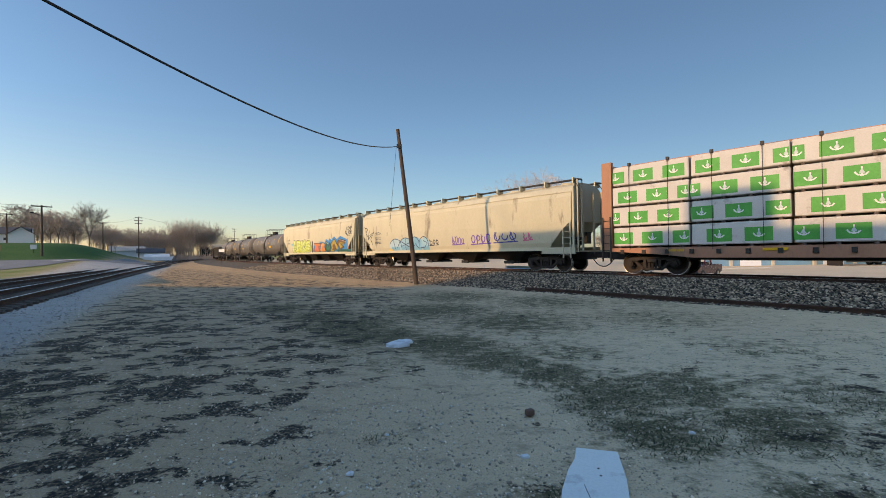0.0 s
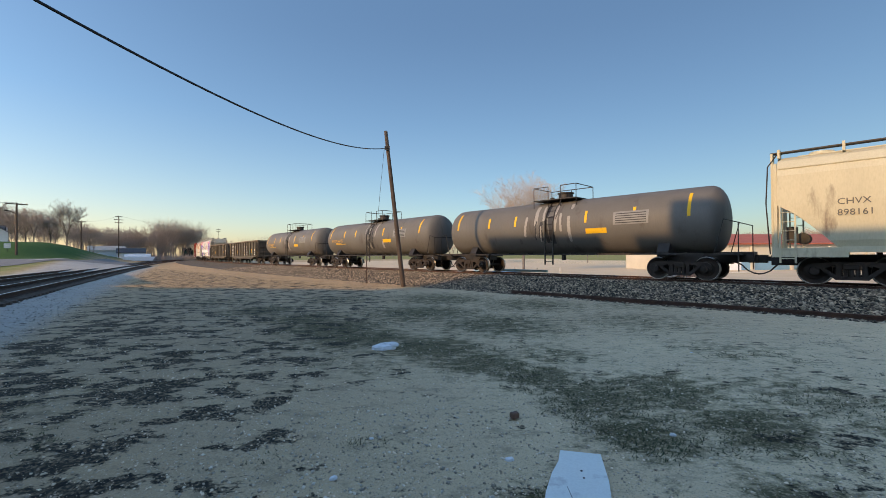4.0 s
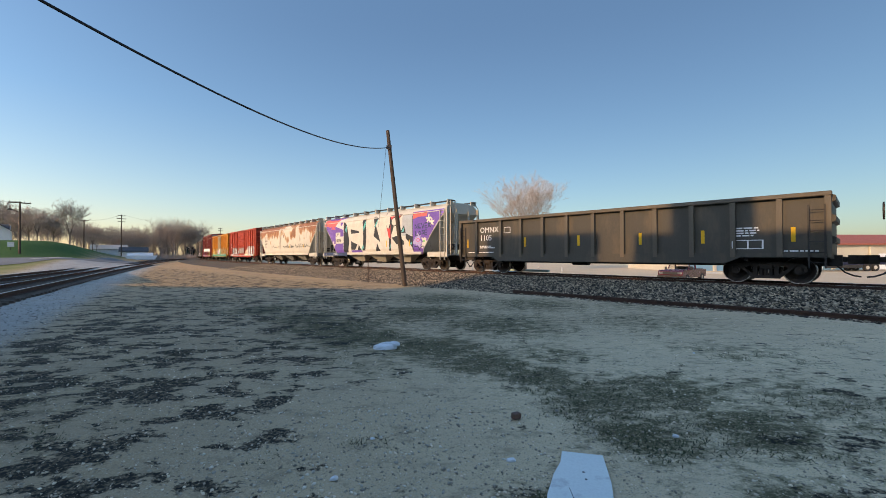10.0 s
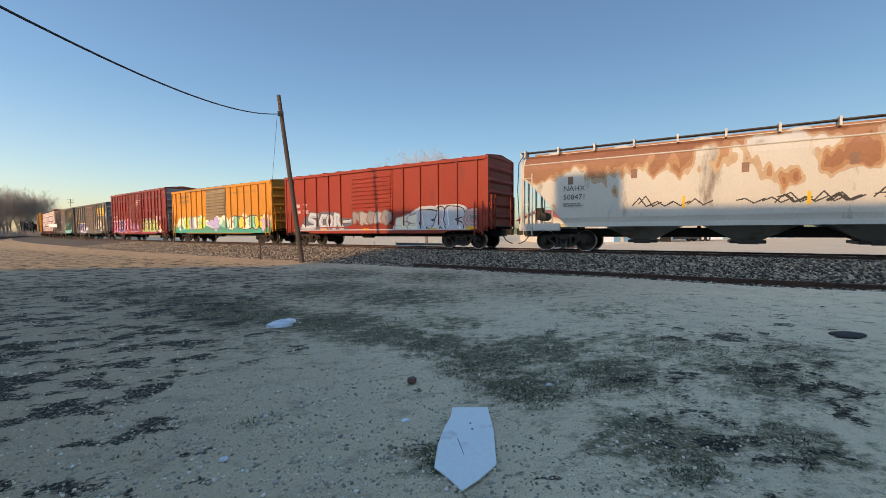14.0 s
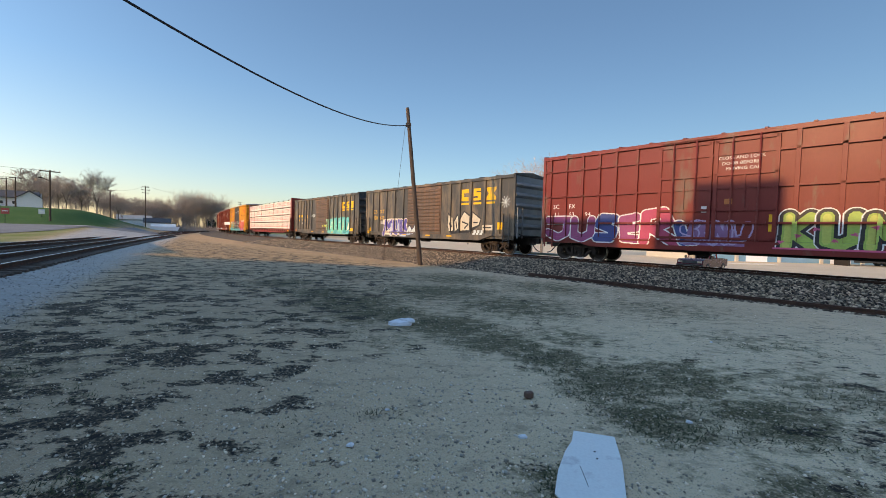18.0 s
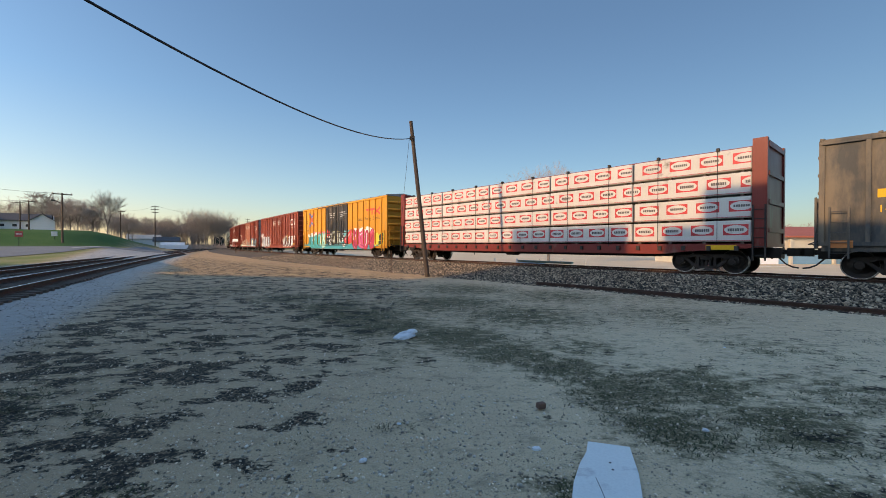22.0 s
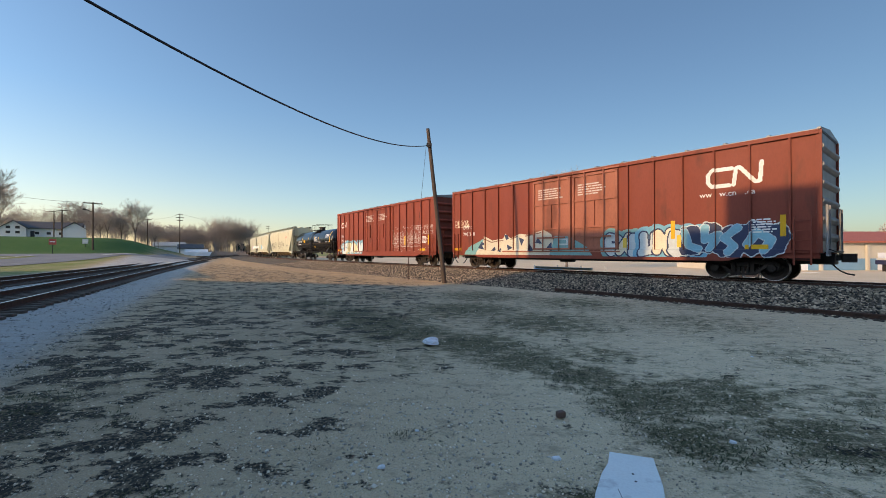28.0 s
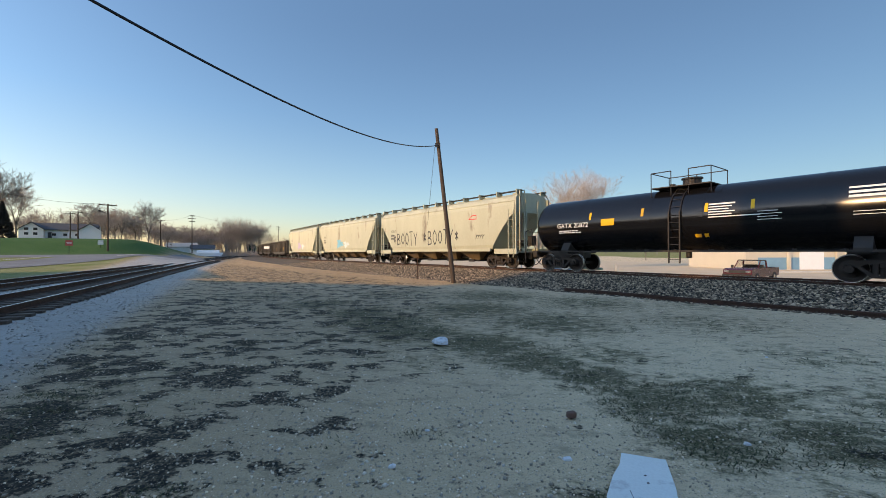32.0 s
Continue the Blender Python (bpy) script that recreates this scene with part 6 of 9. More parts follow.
part("graffiti", Build().box(-h + 0.1, -h + 4.4, -1.535, -1.53, 0.98, 1.26), K_NAVY, car, "blue sprayed band")
lettering(car, "PLAN B", -h + 2.0, 1.02, 0.26, -1.536)
couple(t, f, r, w, L - 3.8)

# -- rusty hopper --
f, r, L = span("r")
w = []
t = hopper("cream covered hopper car with large rust patches", L, 4.4, P_UP, w, bays=3, cut=1.9, cut_z=3.3, bulge=0.03, bay_mat=P_GREYBAY)
car, yf, br = t
h = L / 2
cv = Canvas(-h + 0.2, h - 0.2, 1.3, 4.6, 0.02)
fx = np.vectorize(lambda x, z: noise.noise((x * 0.55, z * 0.9, 3.1)) + 0.5 * noise.noise((x * 1.7, z * 1.3, 7.7)) + 0.3 * noise.noise((x * 5.0, z * 2.0, 1.7)))(cv.X, cv.Z)
hgt = np.clip((cv.Z - 2.3) / 1.9, -0.5, 1.2)
ok = np.abs(cv.X) < h - 0.2 - 1.9 * np.clip((3.3 - cv.Z) / 2.08, 0, 1) ** 0.8
side_push = 0.35 * np.clip((np.abs(cv.X) - h + 3.5) / 3.0, 0, 1)
v = fx + 1.05 * hgt - 0.48 + side_push
cv.where(ok & (v > 0.05), K_DRIP).where(ok & (v > 0.2), K_RUST2).where(ok & (v > 0.38), K_RUST)
for x, z in ((-h + 4.7, 3.0), (-h + 8.3, 2.95), (-h + 2.2, 2.9), (h - 6.1, 3.0)):
    cv.rect(x, x + 0.22, z, z + 0.35, K_BROWN)
rr = random.Random(9)
for k in range(26):
    x = -h + 3.6 + rr.random() * 11.5
    cv.stroke([(x, 1.85 + 0.2 * rr.random()), (x + 0.25, 2.0 + 0.3 * rr.random()), (x + 0.5, 1.85), (x + 0.8, 2.0)], 0.022, K_BLACK)
for x in (-h + 6.5, -h + 10.1, h - 3.3):
    cv.rect(x, x + 0.09, 1.75, 2.2, M_YELLOW)
cv.a[~ok] = 0
cv.emit(car, yf, name="rust", label="brown rust patches and runs with thin scrawls")
lettering(car, "NAHX", -h + 2.0, 2.62, 0.32, -1.54, ink((0.06, 0.06, 0.06)))
lettering(car, "508471", -h + 2.0, 2.25, 0.32, -1.54, ink((0.06, 0.06, 0.06)))
bars(car, -h + 2.0, 2.05, 1.0, 2, -1.54, ink((0.2, 0.2, 0.2)))
couple(t, f, r, w, L - 3.8)

# -- red 50 foot boxcar with silver letters --
def even(a, b, n):
    return [a + (b - a) * k / (n - 1) for k in range(n)]


f, r, L = span("b1")
w = []
h = L / 2
t = boxcar("red boxcar with a ribbed door and silver graffiti", L, 4.52, 0.8, P_RED, P_RED, P_RED, [q - h for q in (0.82, 1.95, 3.09, 4.24, 5.3, 10.2, 11.35, 12.5, 13.65, 14.8)], [(-1.4, 1.75, "ribbed", P_RED)], w)
car, yf, br = t
cv = Canvas(-h + 0.8, h - 0.5, 0.98, 2.3)
cv.poly(back(h, [(1.35, 0.98), (1.8, 1.7), (2.4, 2.15), (3.2, 2.05), (3.7, 2.2), (4.7, 2.1), (5.3, 1.75), (6.3, 1.7), (6.3, 1.35), (5.7, 1.2), (6.3, 0.98)]), ink((0.10, 0.11, 0.13)))
for P, w_ in (([(3.1, 1.95), (2.5, 2.0), (2.35, 1.7), (2.95, 1.5), (2.9, 1.2), (2.1, 1.15), (1.7, 1.25)], 0.17), ([(4.05, 1.85), (3.6, 1.9), (3.4, 1.5), (3.6, 1.15), (4.0, 1.2)], 0.17), (arc(4.3, 1.55, 0.22, 0.32, 0, 360), 0.14), ([(4.75, 1.1), (4.8, 1.95), (5.15, 1.85), (5.0, 1.5), (5.45, 1.12)], 0.17), ([(5.5, 1.5), (6.2, 1.55)], 0.09)):
    cv.stroke(back(h, P), w_, ink((0.34, 0.35, 0.37)), 0.035, K_BLACK)
    cv.stroke(back(h, [(x - 0.03, z + 0.05) for x, z in P]), w_ * 0.4, ink((0.50, 0.51, 0.52)))
wild_letters(cv, 6.5 - h, 9.3 - h, 1.45, 1.95, [ink((0.25, 0.21, 0.20)), ink((0.34, 0.30, 0.28))], K_BROWN, 5, 22, 0.13)
cv.poly(back(h, [(9.5, 1.0), (9.6, 1.55), (10.4, 1.75), (11.1, 2.15), (11.4, 1.9), (11.5, 1.0)]), ink((0.52, 0.47, 0.42)))
wild_letters(cv, 9.7 - h, 11.4 - h, 1.1, 1.75, [K_CREAM], ink((0.35, 0.22, 0.18)), 2, 24, 0.14)
wild_letters(cv, 11.5 - h, 13.9 - h, 1.05, 2.0, [K_SILVER, ink((0.55, 0.54, 0.53))], K_BLACK, 3, 23, 0.20, ink((0.5, 0.5, 0.5)), K_WHITE)
cv.blob(14.65 - h, 1.55, 0.72, 0.48, ink((0.40, 0.22, 0.20)), 0.08, 2)
for q in (0.70, 0.52, 0.34):
    cv.stroke(back(h, arc(14.65, 1.5, q, q * 0.66, 0, 360, 24)), 0.022, ink((0.55, 0.42, 0.40)))
cv.rect(14.4 - h, 15.0 - h, 1.55, 1.7, ink((0.10, 0.25, 0.18)))
cv.rect(-h + 0.9, h - 0.9, 0.98, 1.04, K_SILVER)
for x in (3.6, 7.2, 12.0):
    cv.rect(x - h, x + 0.5 - h, 0.99, 1.08, M_YELLOW)
cv.rect(14.2 - h, 14.8 - h, 0.99, 1.15, M_YELLOW)
cv.emit(car, yf, br)
lettering(car, "BK   TY", -h + 1.05, 2.5, 0.34, -1.502)
lettering(car, "154   240", -h + 0.95, 2.1, 0.34, -1.502)
couple(t, f, r, w, L - 3.5)

# -- old orange and yellow boxcar --
f, r, L = span("b2")
w = []
h = L / 2
t = boxcar("faded orange boxcar, its lower half sprayed green and cream", L, 4.52, 0.8, P_OLDYEL, P_OLDYEL, P_OLDYEL, even(-h + 0.7, -2.3, 6) + even(2.3, h - 0.7, 6), [(-1.55, 1.55, "ribbed", P_OLDDOOR)], w)
car, yf, br = t
cv = Canvas(-h + 0.1, h - 0.1, 0.85, 3.0, 0.02)
edge = 1.95 + 0.28 * np.sin(cv.X * 1.9) + 0.16 * np.sin(cv.X * 4.7 + 1)
cv.where(cv.Z < edge, K_CREAM).where(cv.Z < edge - 0.45 + 0.12 * np.sin(cv.X * 6), ink((0.22, 0.46, 0.30))).where(cv.Z < 1.35 + 0.1 * np.sin(cv.X * 3.1), ink((0.05, 0.30, 0.20)))
wild_letters(cv, -h + 1.4, -2.0, 1.25, 2.1, [K_CREAM, K_LIME, K_LAV], K_TEAL, 5, 31, 0.15)
wild_letters(cv, 2.0, h - 1.3, 1.25, 2.0, [K_CREAM, ink((0.2, 0.5, 0.35)), K_YEL], K_NAVY, 6, 32, 0.15)
cv.blob(h - 0.9, 1.5, 0.45, 0.4, K_LAV, 0.3, 1).blob(-0.2, 1.6, 0.9, 0.45, K_LAV, 0.3, 5)
cv.emit(car, yf, br)
lettering(car, "The nation's boxcar pool", 1.9, 3.85, 0.34, -1.502, ink((0.24, 0.13, 0.04)), 1.1)
bars(car, -h + 1.2, 3.9, 2.6, 2, -1.502, ink((0.24, 0.13, 0.04)), 0.26, 0.42)
couple(t, f, r, w, L - 3.5)

# -- maroon boxcar with pink and green pieces --
f, r, L = span("b3")
w = []
h = L / 2
t = boxcar("glossy maroon boxcar with pink and green graffiti", L, 5.08, 0.72, P_MAROON, P_MAROON, P_SILVERROOF, [q - h for q in (0.37, 1.25, 2.12, 2.95, 3.72, 4.64, 9.95, 11.07, 11.92, 12.85, 13.57, 14.37)], [(-2.2, -0.28, "plug", P_MAROON), (-0.22, 1.72, "plug", P_MAROON)], w, hstrips=(1.8, 3.1, 4.35), post_w=0.13)
car, yf, br = t
cv = Canvas(-h + 0.1, h - 0.1, 0.9, 2.6)
K_MAG, K_MAG2, K_NV2, K_LG = ink((0.30, 0.055, 0.17)), ink((0.45, 0.05, 0.12)), ink((0.035, 0.06, 0.22)), ink((0.33, 0.46, 0.09))
for P, w_, m_ in (([(0.3, 1.95), (1.5, 1.95), (1.3, 1.3), (0.9, 1.1), (0.3, 1.35)], 0.17, K_MAG), ([(1.75, 1.95), (1.75, 1.25), (2.2, 1.1), (2.6, 1.3), (2.65, 1.95)], 0.18, K_MAG), ([(3.75, 2.0), (3.2, 2.05), (3.05, 1.75), (3.7, 1.5), (3.6, 1.15), (2.95, 1.15)], 0.19, K_NV2),
                  ([(4.7, 2.05), (4.1, 1.95), (4.2, 1.15), (4.95, 1.1), (4.2, 1.15), (4.15, 1.55), (4.7, 1.6)], 0.17, K_MAG), ([(5.05, 1.05), (5.1, 2.15), (5.8, 2.25), (6.0, 1.85), (5.4, 1.55), (6.3, 1.0)], 0.20, K_MAG2), ([(6.4, 1.7), (6.6, 1.1), (7.2, 1.2)], 0.2, K_NV2)):
    cv.stroke(back(h, P), w_, m_, 0.05, K_WHITE)
cv.poly(back(h, [(6.6, 0.95), (6.8, 1.9), (7.9, 1.8), (8.6, 1.1), (8.6, 0.95)]), ink((0.24, 0.12, 0.26)))
wild_letters(cv, 6.5 - h, 8.6 - h, 1.1, 1.8, [None, None], K_LAV, 4, 44, 0.10)
for P, w_ in (([(9.75, 1.0), (9.8, 2.0), (9.8, 1.45), (10.35, 2.0), (9.85, 1.5), (10.4, 1.05)], 0.16), ([(10.75, 2.0), (10.75, 1.2), (11.1, 1.1), (11.4, 1.3), (11.4, 2.0)], 0.17), ([(11.75, 1.05), (11.8, 1.95), (12.1, 1.4), (12.4, 1.95), (12.45, 1.05)], 0.15), ([(13.2, 1.9), (12.85, 1.95), (12.75, 1.7), (13.1, 1.45), (13.05, 1.15), (12.7, 1.12)], 0.16)):
    cv.stroke(back(h, P), w_ + 0.1, K_BLACK, 0.035, K_WHITE)
    cv.stroke(back(h, P), w_, K_LG)
    cv.stroke(back(h, P[:2]), w_ * 0.6, ink((0.50, 0.55, 0.12)))
for k in range(9):
    cv.blob(9.6 + 0.45 * k - h, 1.15 + 0.6 * (k * 0.37 % 1), 0.08, 0.05, K_PINK, 0.3, k)
cv.rect(9.4 - h, 13.4 - h, 0.9, 0.97, K_PINK)
for k in range(14):
    cv.blob(13.45 + 0.075 * k - h, 1.5 - 0.045 * k + 0.2 * math.sin(k * 2.2), 0.14, 0.07, K_WHITE, 0.3, k)
cv.rect(13.85 - h, 14.12 - h, 1.25, 1.72, K_ORANGE)
cv.rect(14.5 - h, 15.15 - h, 0.92, 1.05, M_YELLOW)
cv.emit(car, yf, br)
for k, s_ in enumerate(("CLOSE AND LOCK", "DOOR BEFORE", "MOVING CAR")):
    lettering(car, s_, -0.1 + 0.12 * k, 4.15 - 0.2 * k, 0.17, -1.56)
lettering(car, "SC", -h + 0.55, 2.52, 0.3, -1.502)
lettering(car, "FX", -h + 1.42, 2.52, 0.3, -1.502)
lettering(car, "11", -h + 0.62, 2.12, 0.3, -1.502)
lettering(car, "53", -h + 1.45, 2.12, 0.3, -1.502)
lettering(car, "94", -h + 2.28, 2.12, 0.3, -1.502)
bars(car, 12.95 - h, 2.45, 0.5, 6, -1.502, seed=21)
bars(car, 13.72 - h, 2.45, 0.55, 5, -1.502, seed=22)
part("sticker", Build().box(-0.6, -0.35, -1.556, -1.552, 2.2, 2.45), K_WHITE, car)
part("sticker", Build().box(0.15, 0.4, -1.562, -1.556, 2.5, 2.7), K_ORANGE, car)
yellow_marks(car, [1.6], 1.5, -1.56, 0.6, 0.2)
couple(t, f, r, w, L - 3.5)


# -- two dark boxcars with yellow block marks --
def block_mark(cv, x, z, s, step):
    """Three heavy yellow blocks, each over a bar."""
    y = M_YELLOW
    cv.rect(x, x + s * 0.85, z, z + s, y)
    cv.where((cv.X > x + s * 0.3) & (cv.X < x + s * 0.9) & (cv.Z > z + s * 0.35) & (cv.Z < z + s * 0.65), None)
    x2 = x + step
    cv.rect(x2, x2 + s * 0.8, z, z + s, y)
    cv.where((cv.X > x2 + s * 0.3) & (cv.X < x2 + s * 0.82) & (cv.Z > z + s * 0.66) & (cv.Z < z + s * 0.78), None)
    cv.where((cv.X > x2 - 0.02) & (cv.X < x2 + s * 0.5) & (cv.Z > z + s * 0.24) & (cv.Z < z + s * 0.36), None)
    x3 = x + 2 * step
    cv.poly([(x3, z), (x3, z + s * 0.22), (x3 + s * 0.25, z + s * 0.5), (x3, z + s * 0.78), (x3, z + s), (x3 + s, z + s), (x3 + s, z + s * 0.78), (x3 + s * 0.75, z + s * 0.5), (x3 + s, z + s * 0.22), (x3 + s, z)], y)
    for q in (x, x2, x3):
        cv.rect(q, q + s * 0.9, z - s * 0.32, z - s * 0.14, y)


for key in ("c1", "c2"):
    f, r, L = span(key)
    w = []
    h = L / 2
    t = boxcar("dark blue weathered boxcar with yellow block marks and graffiti", L, 4.46, 0.78, P_CSX, P_CSX, P_SILVERROOF if key == "c1" else P_CSX, [q - h for q in ((1.0, 1.93, 3.02, 4.18, 5.31, 10.57, 11.45, 12.45, 13.61, 14.8) if key == "c1" else (1.06, 1.89, 2.77, 3.58, 4.29, 5.12, 9.7, 10.57, 11.47, 12.37, 13.2, 14.07, 14.89))], [((5.86 if key == "c1" else 6.3) - h, (9.62 if key == "c1" else 9.36) - h, "ribbed", P_CSXDOOR)], w, post_w=0.12)
    car, yf, br = t
    cv = Canvas(-h + 0.2, h - 0.1, 0.85, 4.3)
    block_mark(cv, *((11.55 - h, 3.18, 0.74, 1.07) if key == "c1" else (12.45 - h, 3.2, 0.62, 0.87)))
    rr = random.Random(key)
    if key == "c1":
        cv.poly(back(h, [(2.6, 0.95), (2.7, 1.5), (2.5, 2.1), (3.6, 2.2), (5.7, 2.15), (5.9, 1.4), (5.8, 0.95)]), K_CREAM)
        cv.poly(back(h, [(2.8, 1.3), (2.75, 2.05), (5.5, 2.05), (5.6, 1.3)]), ink((0.03, 0.05, 0.26)))
        for P in ([(2.75, 1.0), (2.95, 1.95), (3.35, 1.55), (3.75, 1.98), (3.8, 1.05)], [(4.05, 1.95), (4.1, 1.25), (4.55, 1.1), (4.75, 1.3), (4.7, 1.98)], [(5.05, 1.98), (5.1, 1.1), (5.75, 1.15)], [(5.6, 2.0), (5.45, 1.55), (5.95, 1.25), (6.3, 1.3)]):
            cv.stroke(back(h, P), 0.17, ink((0.075, 0.06, 0.30)), 0.05, K_CREAM)
            cv.stroke(back(h, [(x - 0.04, z - 0.22) for x, z in P[-2:]]), 0.09, ink((0.40, 0.50, 0.62)))
        wild_letters(cv, 5.9 - h, 7.1 - h, 1.2, 1.6, [K_PALE], K_NAVY, 2, 55, 0.10)
        cv.poly(back(h, [(10.2, 1.6), (10.3, 2.55), (10.6, 2.35), (10.9, 2.0), (11.2, 2.4), (11.45, 2.1), (11.8, 2.6), (12.4, 2.3), (12.5, 2.55), (13.35, 2.1), (13.2, 1.65), (12.3, 1.2), (11.5, 1.2), (10.8, 1.1)]), K_BLACK)
        for P in ([(10.3, 1.65), (10.38, 2.42), (10.75, 2.15), (10.85, 1.35), (10.5, 1.3)], [(10.95, 1.9), (11.25, 2.3), (11.35, 1.5), (11.0, 1.3)], [(11.5, 1.35), (11.5, 2.05), (11.85, 2.5), (12.35, 2.2), (12.4, 1.4)], [(12.55, 1.55), (12.58, 2.45), (13.25, 2.05), (13.1, 1.7)], [(13.4, 1.4), (13.4, 1.72), (14.25, 1.72), (14.25, 1.4)]):
            cv.poly(back(h, P), ink((0.56, 0.50, 0.38)))
        for P in ([(10.5, 1.9), (10.7, 1.6)], [(11.7, 1.9), (12.2, 1.75), (11.9, 1.5)], [(12.7, 1.85), (13.0, 1.85)], [(11.1, 1.9), (11.2, 1.5)], [(13.5, 1.55), (14.1, 1.55)]):
            cv.stroke(back(h, P), 0.045, K_BLACK)
        for k in range(10):
            a = k * 0.63
            cv.stroke([(h - 0.62, 3.0), (h - 0.62 + 0.32 * math.cos(a), 3.0 + 0.32 * math.sin(a))], 0.02, K_PALE)
        for k in range(3):
            cv.rect(h - 3.1 + 0.3 * k, h - 2.9 + 0.3 * k, 1.1, 1.4, K_PALE)
        cv.rect(h - 1.2, h - 0.7, 1.45, 1.85, M_YELLOW).rect(-h + 0.3, -h + 0.7, 1.0, 1.5, M_YELLOW)
    else:
        cv.blob(2.0, 1.7, 0.9, 0.5, ink((0.25, 0.48, 0.33)), 0.3, 2)
        wild_letters(cv, 1.9, h - 2.0, 1.1, 2.0, [ink((0.12, 0.50, 0.40)), ink((0.20, 0.55, 0.36)), K_TEAL], K_SKY, 6, 53, 0.24, ink((0.10, 0.42, 0.36)), K_CREAM)
        for k in range(8):
            cv.blob(h - 2.2 + 0.2 * rr.random() * 4, 1.2 + rr.random() * 0.6, 0.14, 0.14, K_CREAM, 0.2, k)
        for k in range(14):
            x = 0.2 + rr.random() * 1.2
            cv.stroke([(x, 1.45 + rr.random() * 0.3), (x + 0.2, 1.6)], 0.025, K_LIME)
        for k in range(6):
            x = -2.6 + rr.random() * 0.8
            cv.blob(x, 2.5 + rr.random() * 0.4, 0.12, 0.06, K_PALE, 0.4, k)
        cv.rect(h - 1.6, h - 0.9, 1.15, 1.4, M_YELLOW).rect(-h + 0.25, -h + 0.7, 1.0, 1.25, M_YELLOW)
        cv.rect(-h + 0.15, -h + 0.75, 1.0, 1.25, K_ORANGE)
        cv.rect(-h + 3.75, -h + 4.05, 2.5, 2.78, M_YELLOW).rect(-h + 3.79, -h + 4.01, 2.54, 2.74, P_CSX)
    for x in (-2.6, 0.2, 2.4):
        cv.rect(x, x + 0.5, 0.95, 1.03, M_YELLOW)
    cv.emit(car, yf, br, label="yellow block marks and sprayed graffiti")
    if key == "c1":
        lettering(car, "158", -h + 1.06, 2.12, 0.42, -1.502, M_YELLOW)
        lettering(car, "610", -h + 2.06, 2.12, 0.42, -1.502, M_YELLOW)
        lettering(car, "C S", -h + 1.06, 2.62, 0.40, -1.502, M_YELLOW)
        lettering(car, "X T", -h + 2.06, 2.62, 0.40, -1.502, M_YELLOW)
    else:
        lettering(car, "14", -h + 1.25, 2.1, 0.32, -1.502, M_YELLOW)
        lettering(car, "13", -h + 2.15, 2.1, 0.32, -1.502, M_YELLOW)
        lettering(car, "01", -h + 3.05, 2.1, 0.32, -1.502, M_YELLOW)
        bars(car, -h + 1.25, 2.55, 1.3, 1, -1.502, M_YELLOW, 0.26, seed=19)
    bars(car, -h + 2.2, 1.9, 0.6, 2, -1.502, seed=8)
    couple(t, f, r, w, L - 3.5)


# -- red-printed lumber --
def red_logo(pk, x0, x1, z0, z1, y, t, i):
    for k in range(-12, 13):
        p0 = 1.1 * k + (0.0, 0.18, 0.55, 0.3)[t % 4]
        x, xe = max(p0, x0 + 0.03), min(p0 + 0.80, x1 - 0.03)
        if xe - x < 0.15:
            continue
        a, b = z0 + 0.24, z1 - 0.14
        cv = Canvas(x, xe, a, b, 0.015)
        cv.rect(x - 1, xe + 1, a - 1, b + 1, K_LOGORED)
        cv.blob(p0 + 0.40, (a + b) / 2, 0.36, (b - a) * 0.40, P_WRAP, 0.0)
        cv.rect(p0 + 0.15, p0 + 0.65, (a + b) / 2 - 0.05, (a + b) / 2 + 0.05, ink((0.10, 0.08, 0.08)))
        for j in range(6):
            cv.rect(p0 + 0.21 + 0.075 * j, p0 + 0.228 + 0.075 * j, (a + b) / 2 - 0.06, (a + b) / 2 + 0.06, P_WRAP)
        cv.emit(pk, lambda x, z: y - 0.004, name="print", label="red printed panel with a white oval")
    part("print", Build().box(x0 + 0.05, x1 - 0.05, y - 0.004, y - 0.001, z0 + 0.03, z0 + 0.055), ink((0.45, 0.10, 0.10)), pk, "thin red printed line")


f, r, L = span("l2")
w = []
n_ = 5
q = (L - 0.9) / n_
t = centerbeam("centre-beam flat car stacked with white wrapped lumber with red prints", L, w, P_MAROON, P_WRAP, red_logo, 4, 1, 0.88, [(-L / 2 + 0.45 + j * q, -L / 2 + 0.45 + (j + 1) * q) for j in range(n_)])
yellow_marks(t[0], [L / 2 - 1.4], 0.92, -1.44, 0.18, 1.0)
couple(t, f, r, w, L - 4)

# -- yellow 60 foot boxcar with dark doors --
f, r, L = span("y")
w = []
h = L / 2
t = boxcar("bright yellow boxcar with dark double doors, graffiti along the bottom", L, 5.08, 0.72, P_YEL, P_SILVERROOF, P_YEL, even(-h + 0.85, -2.95, 6) + even(3.2, h - 0.8, 6), [(6.68 - h, 9.0 - h, "plug", P_DARKDOOR), (9.08 - h, 11.57 - h, "plug", P_DARKDOOR)], w)
car, yf, br = t
sill_end = np.vectorize(lambda x: 0.72 + 0.3 * min(1.0, max(0.0, (abs(x) - h + 2.6))))
cv = Canvas(-h + 0.1, h - 0.1, 0.73, 3.7, 0.02)
K_MINT, K_MINT2, K_CRIM, K_CRIM2, K_DTEAL = ink((0.22, 0.50, 0.40)), ink((0.36, 0.60, 0.48)), ink((0.46, 0.035, 0.07)), ink((0.22, 0.015, 0.05)), ink((0.02, 0.16, 0.18))
K_POOL2, K_ROSE = ink((0.04, 0.30, 0.34)), ink((0.62, 0.20, 0.24))
edge = 1.30 + 0.12 * np.sin(cv.X * 1.7) + 0.08 * np.sin(cv.X * 4.1 + 2)
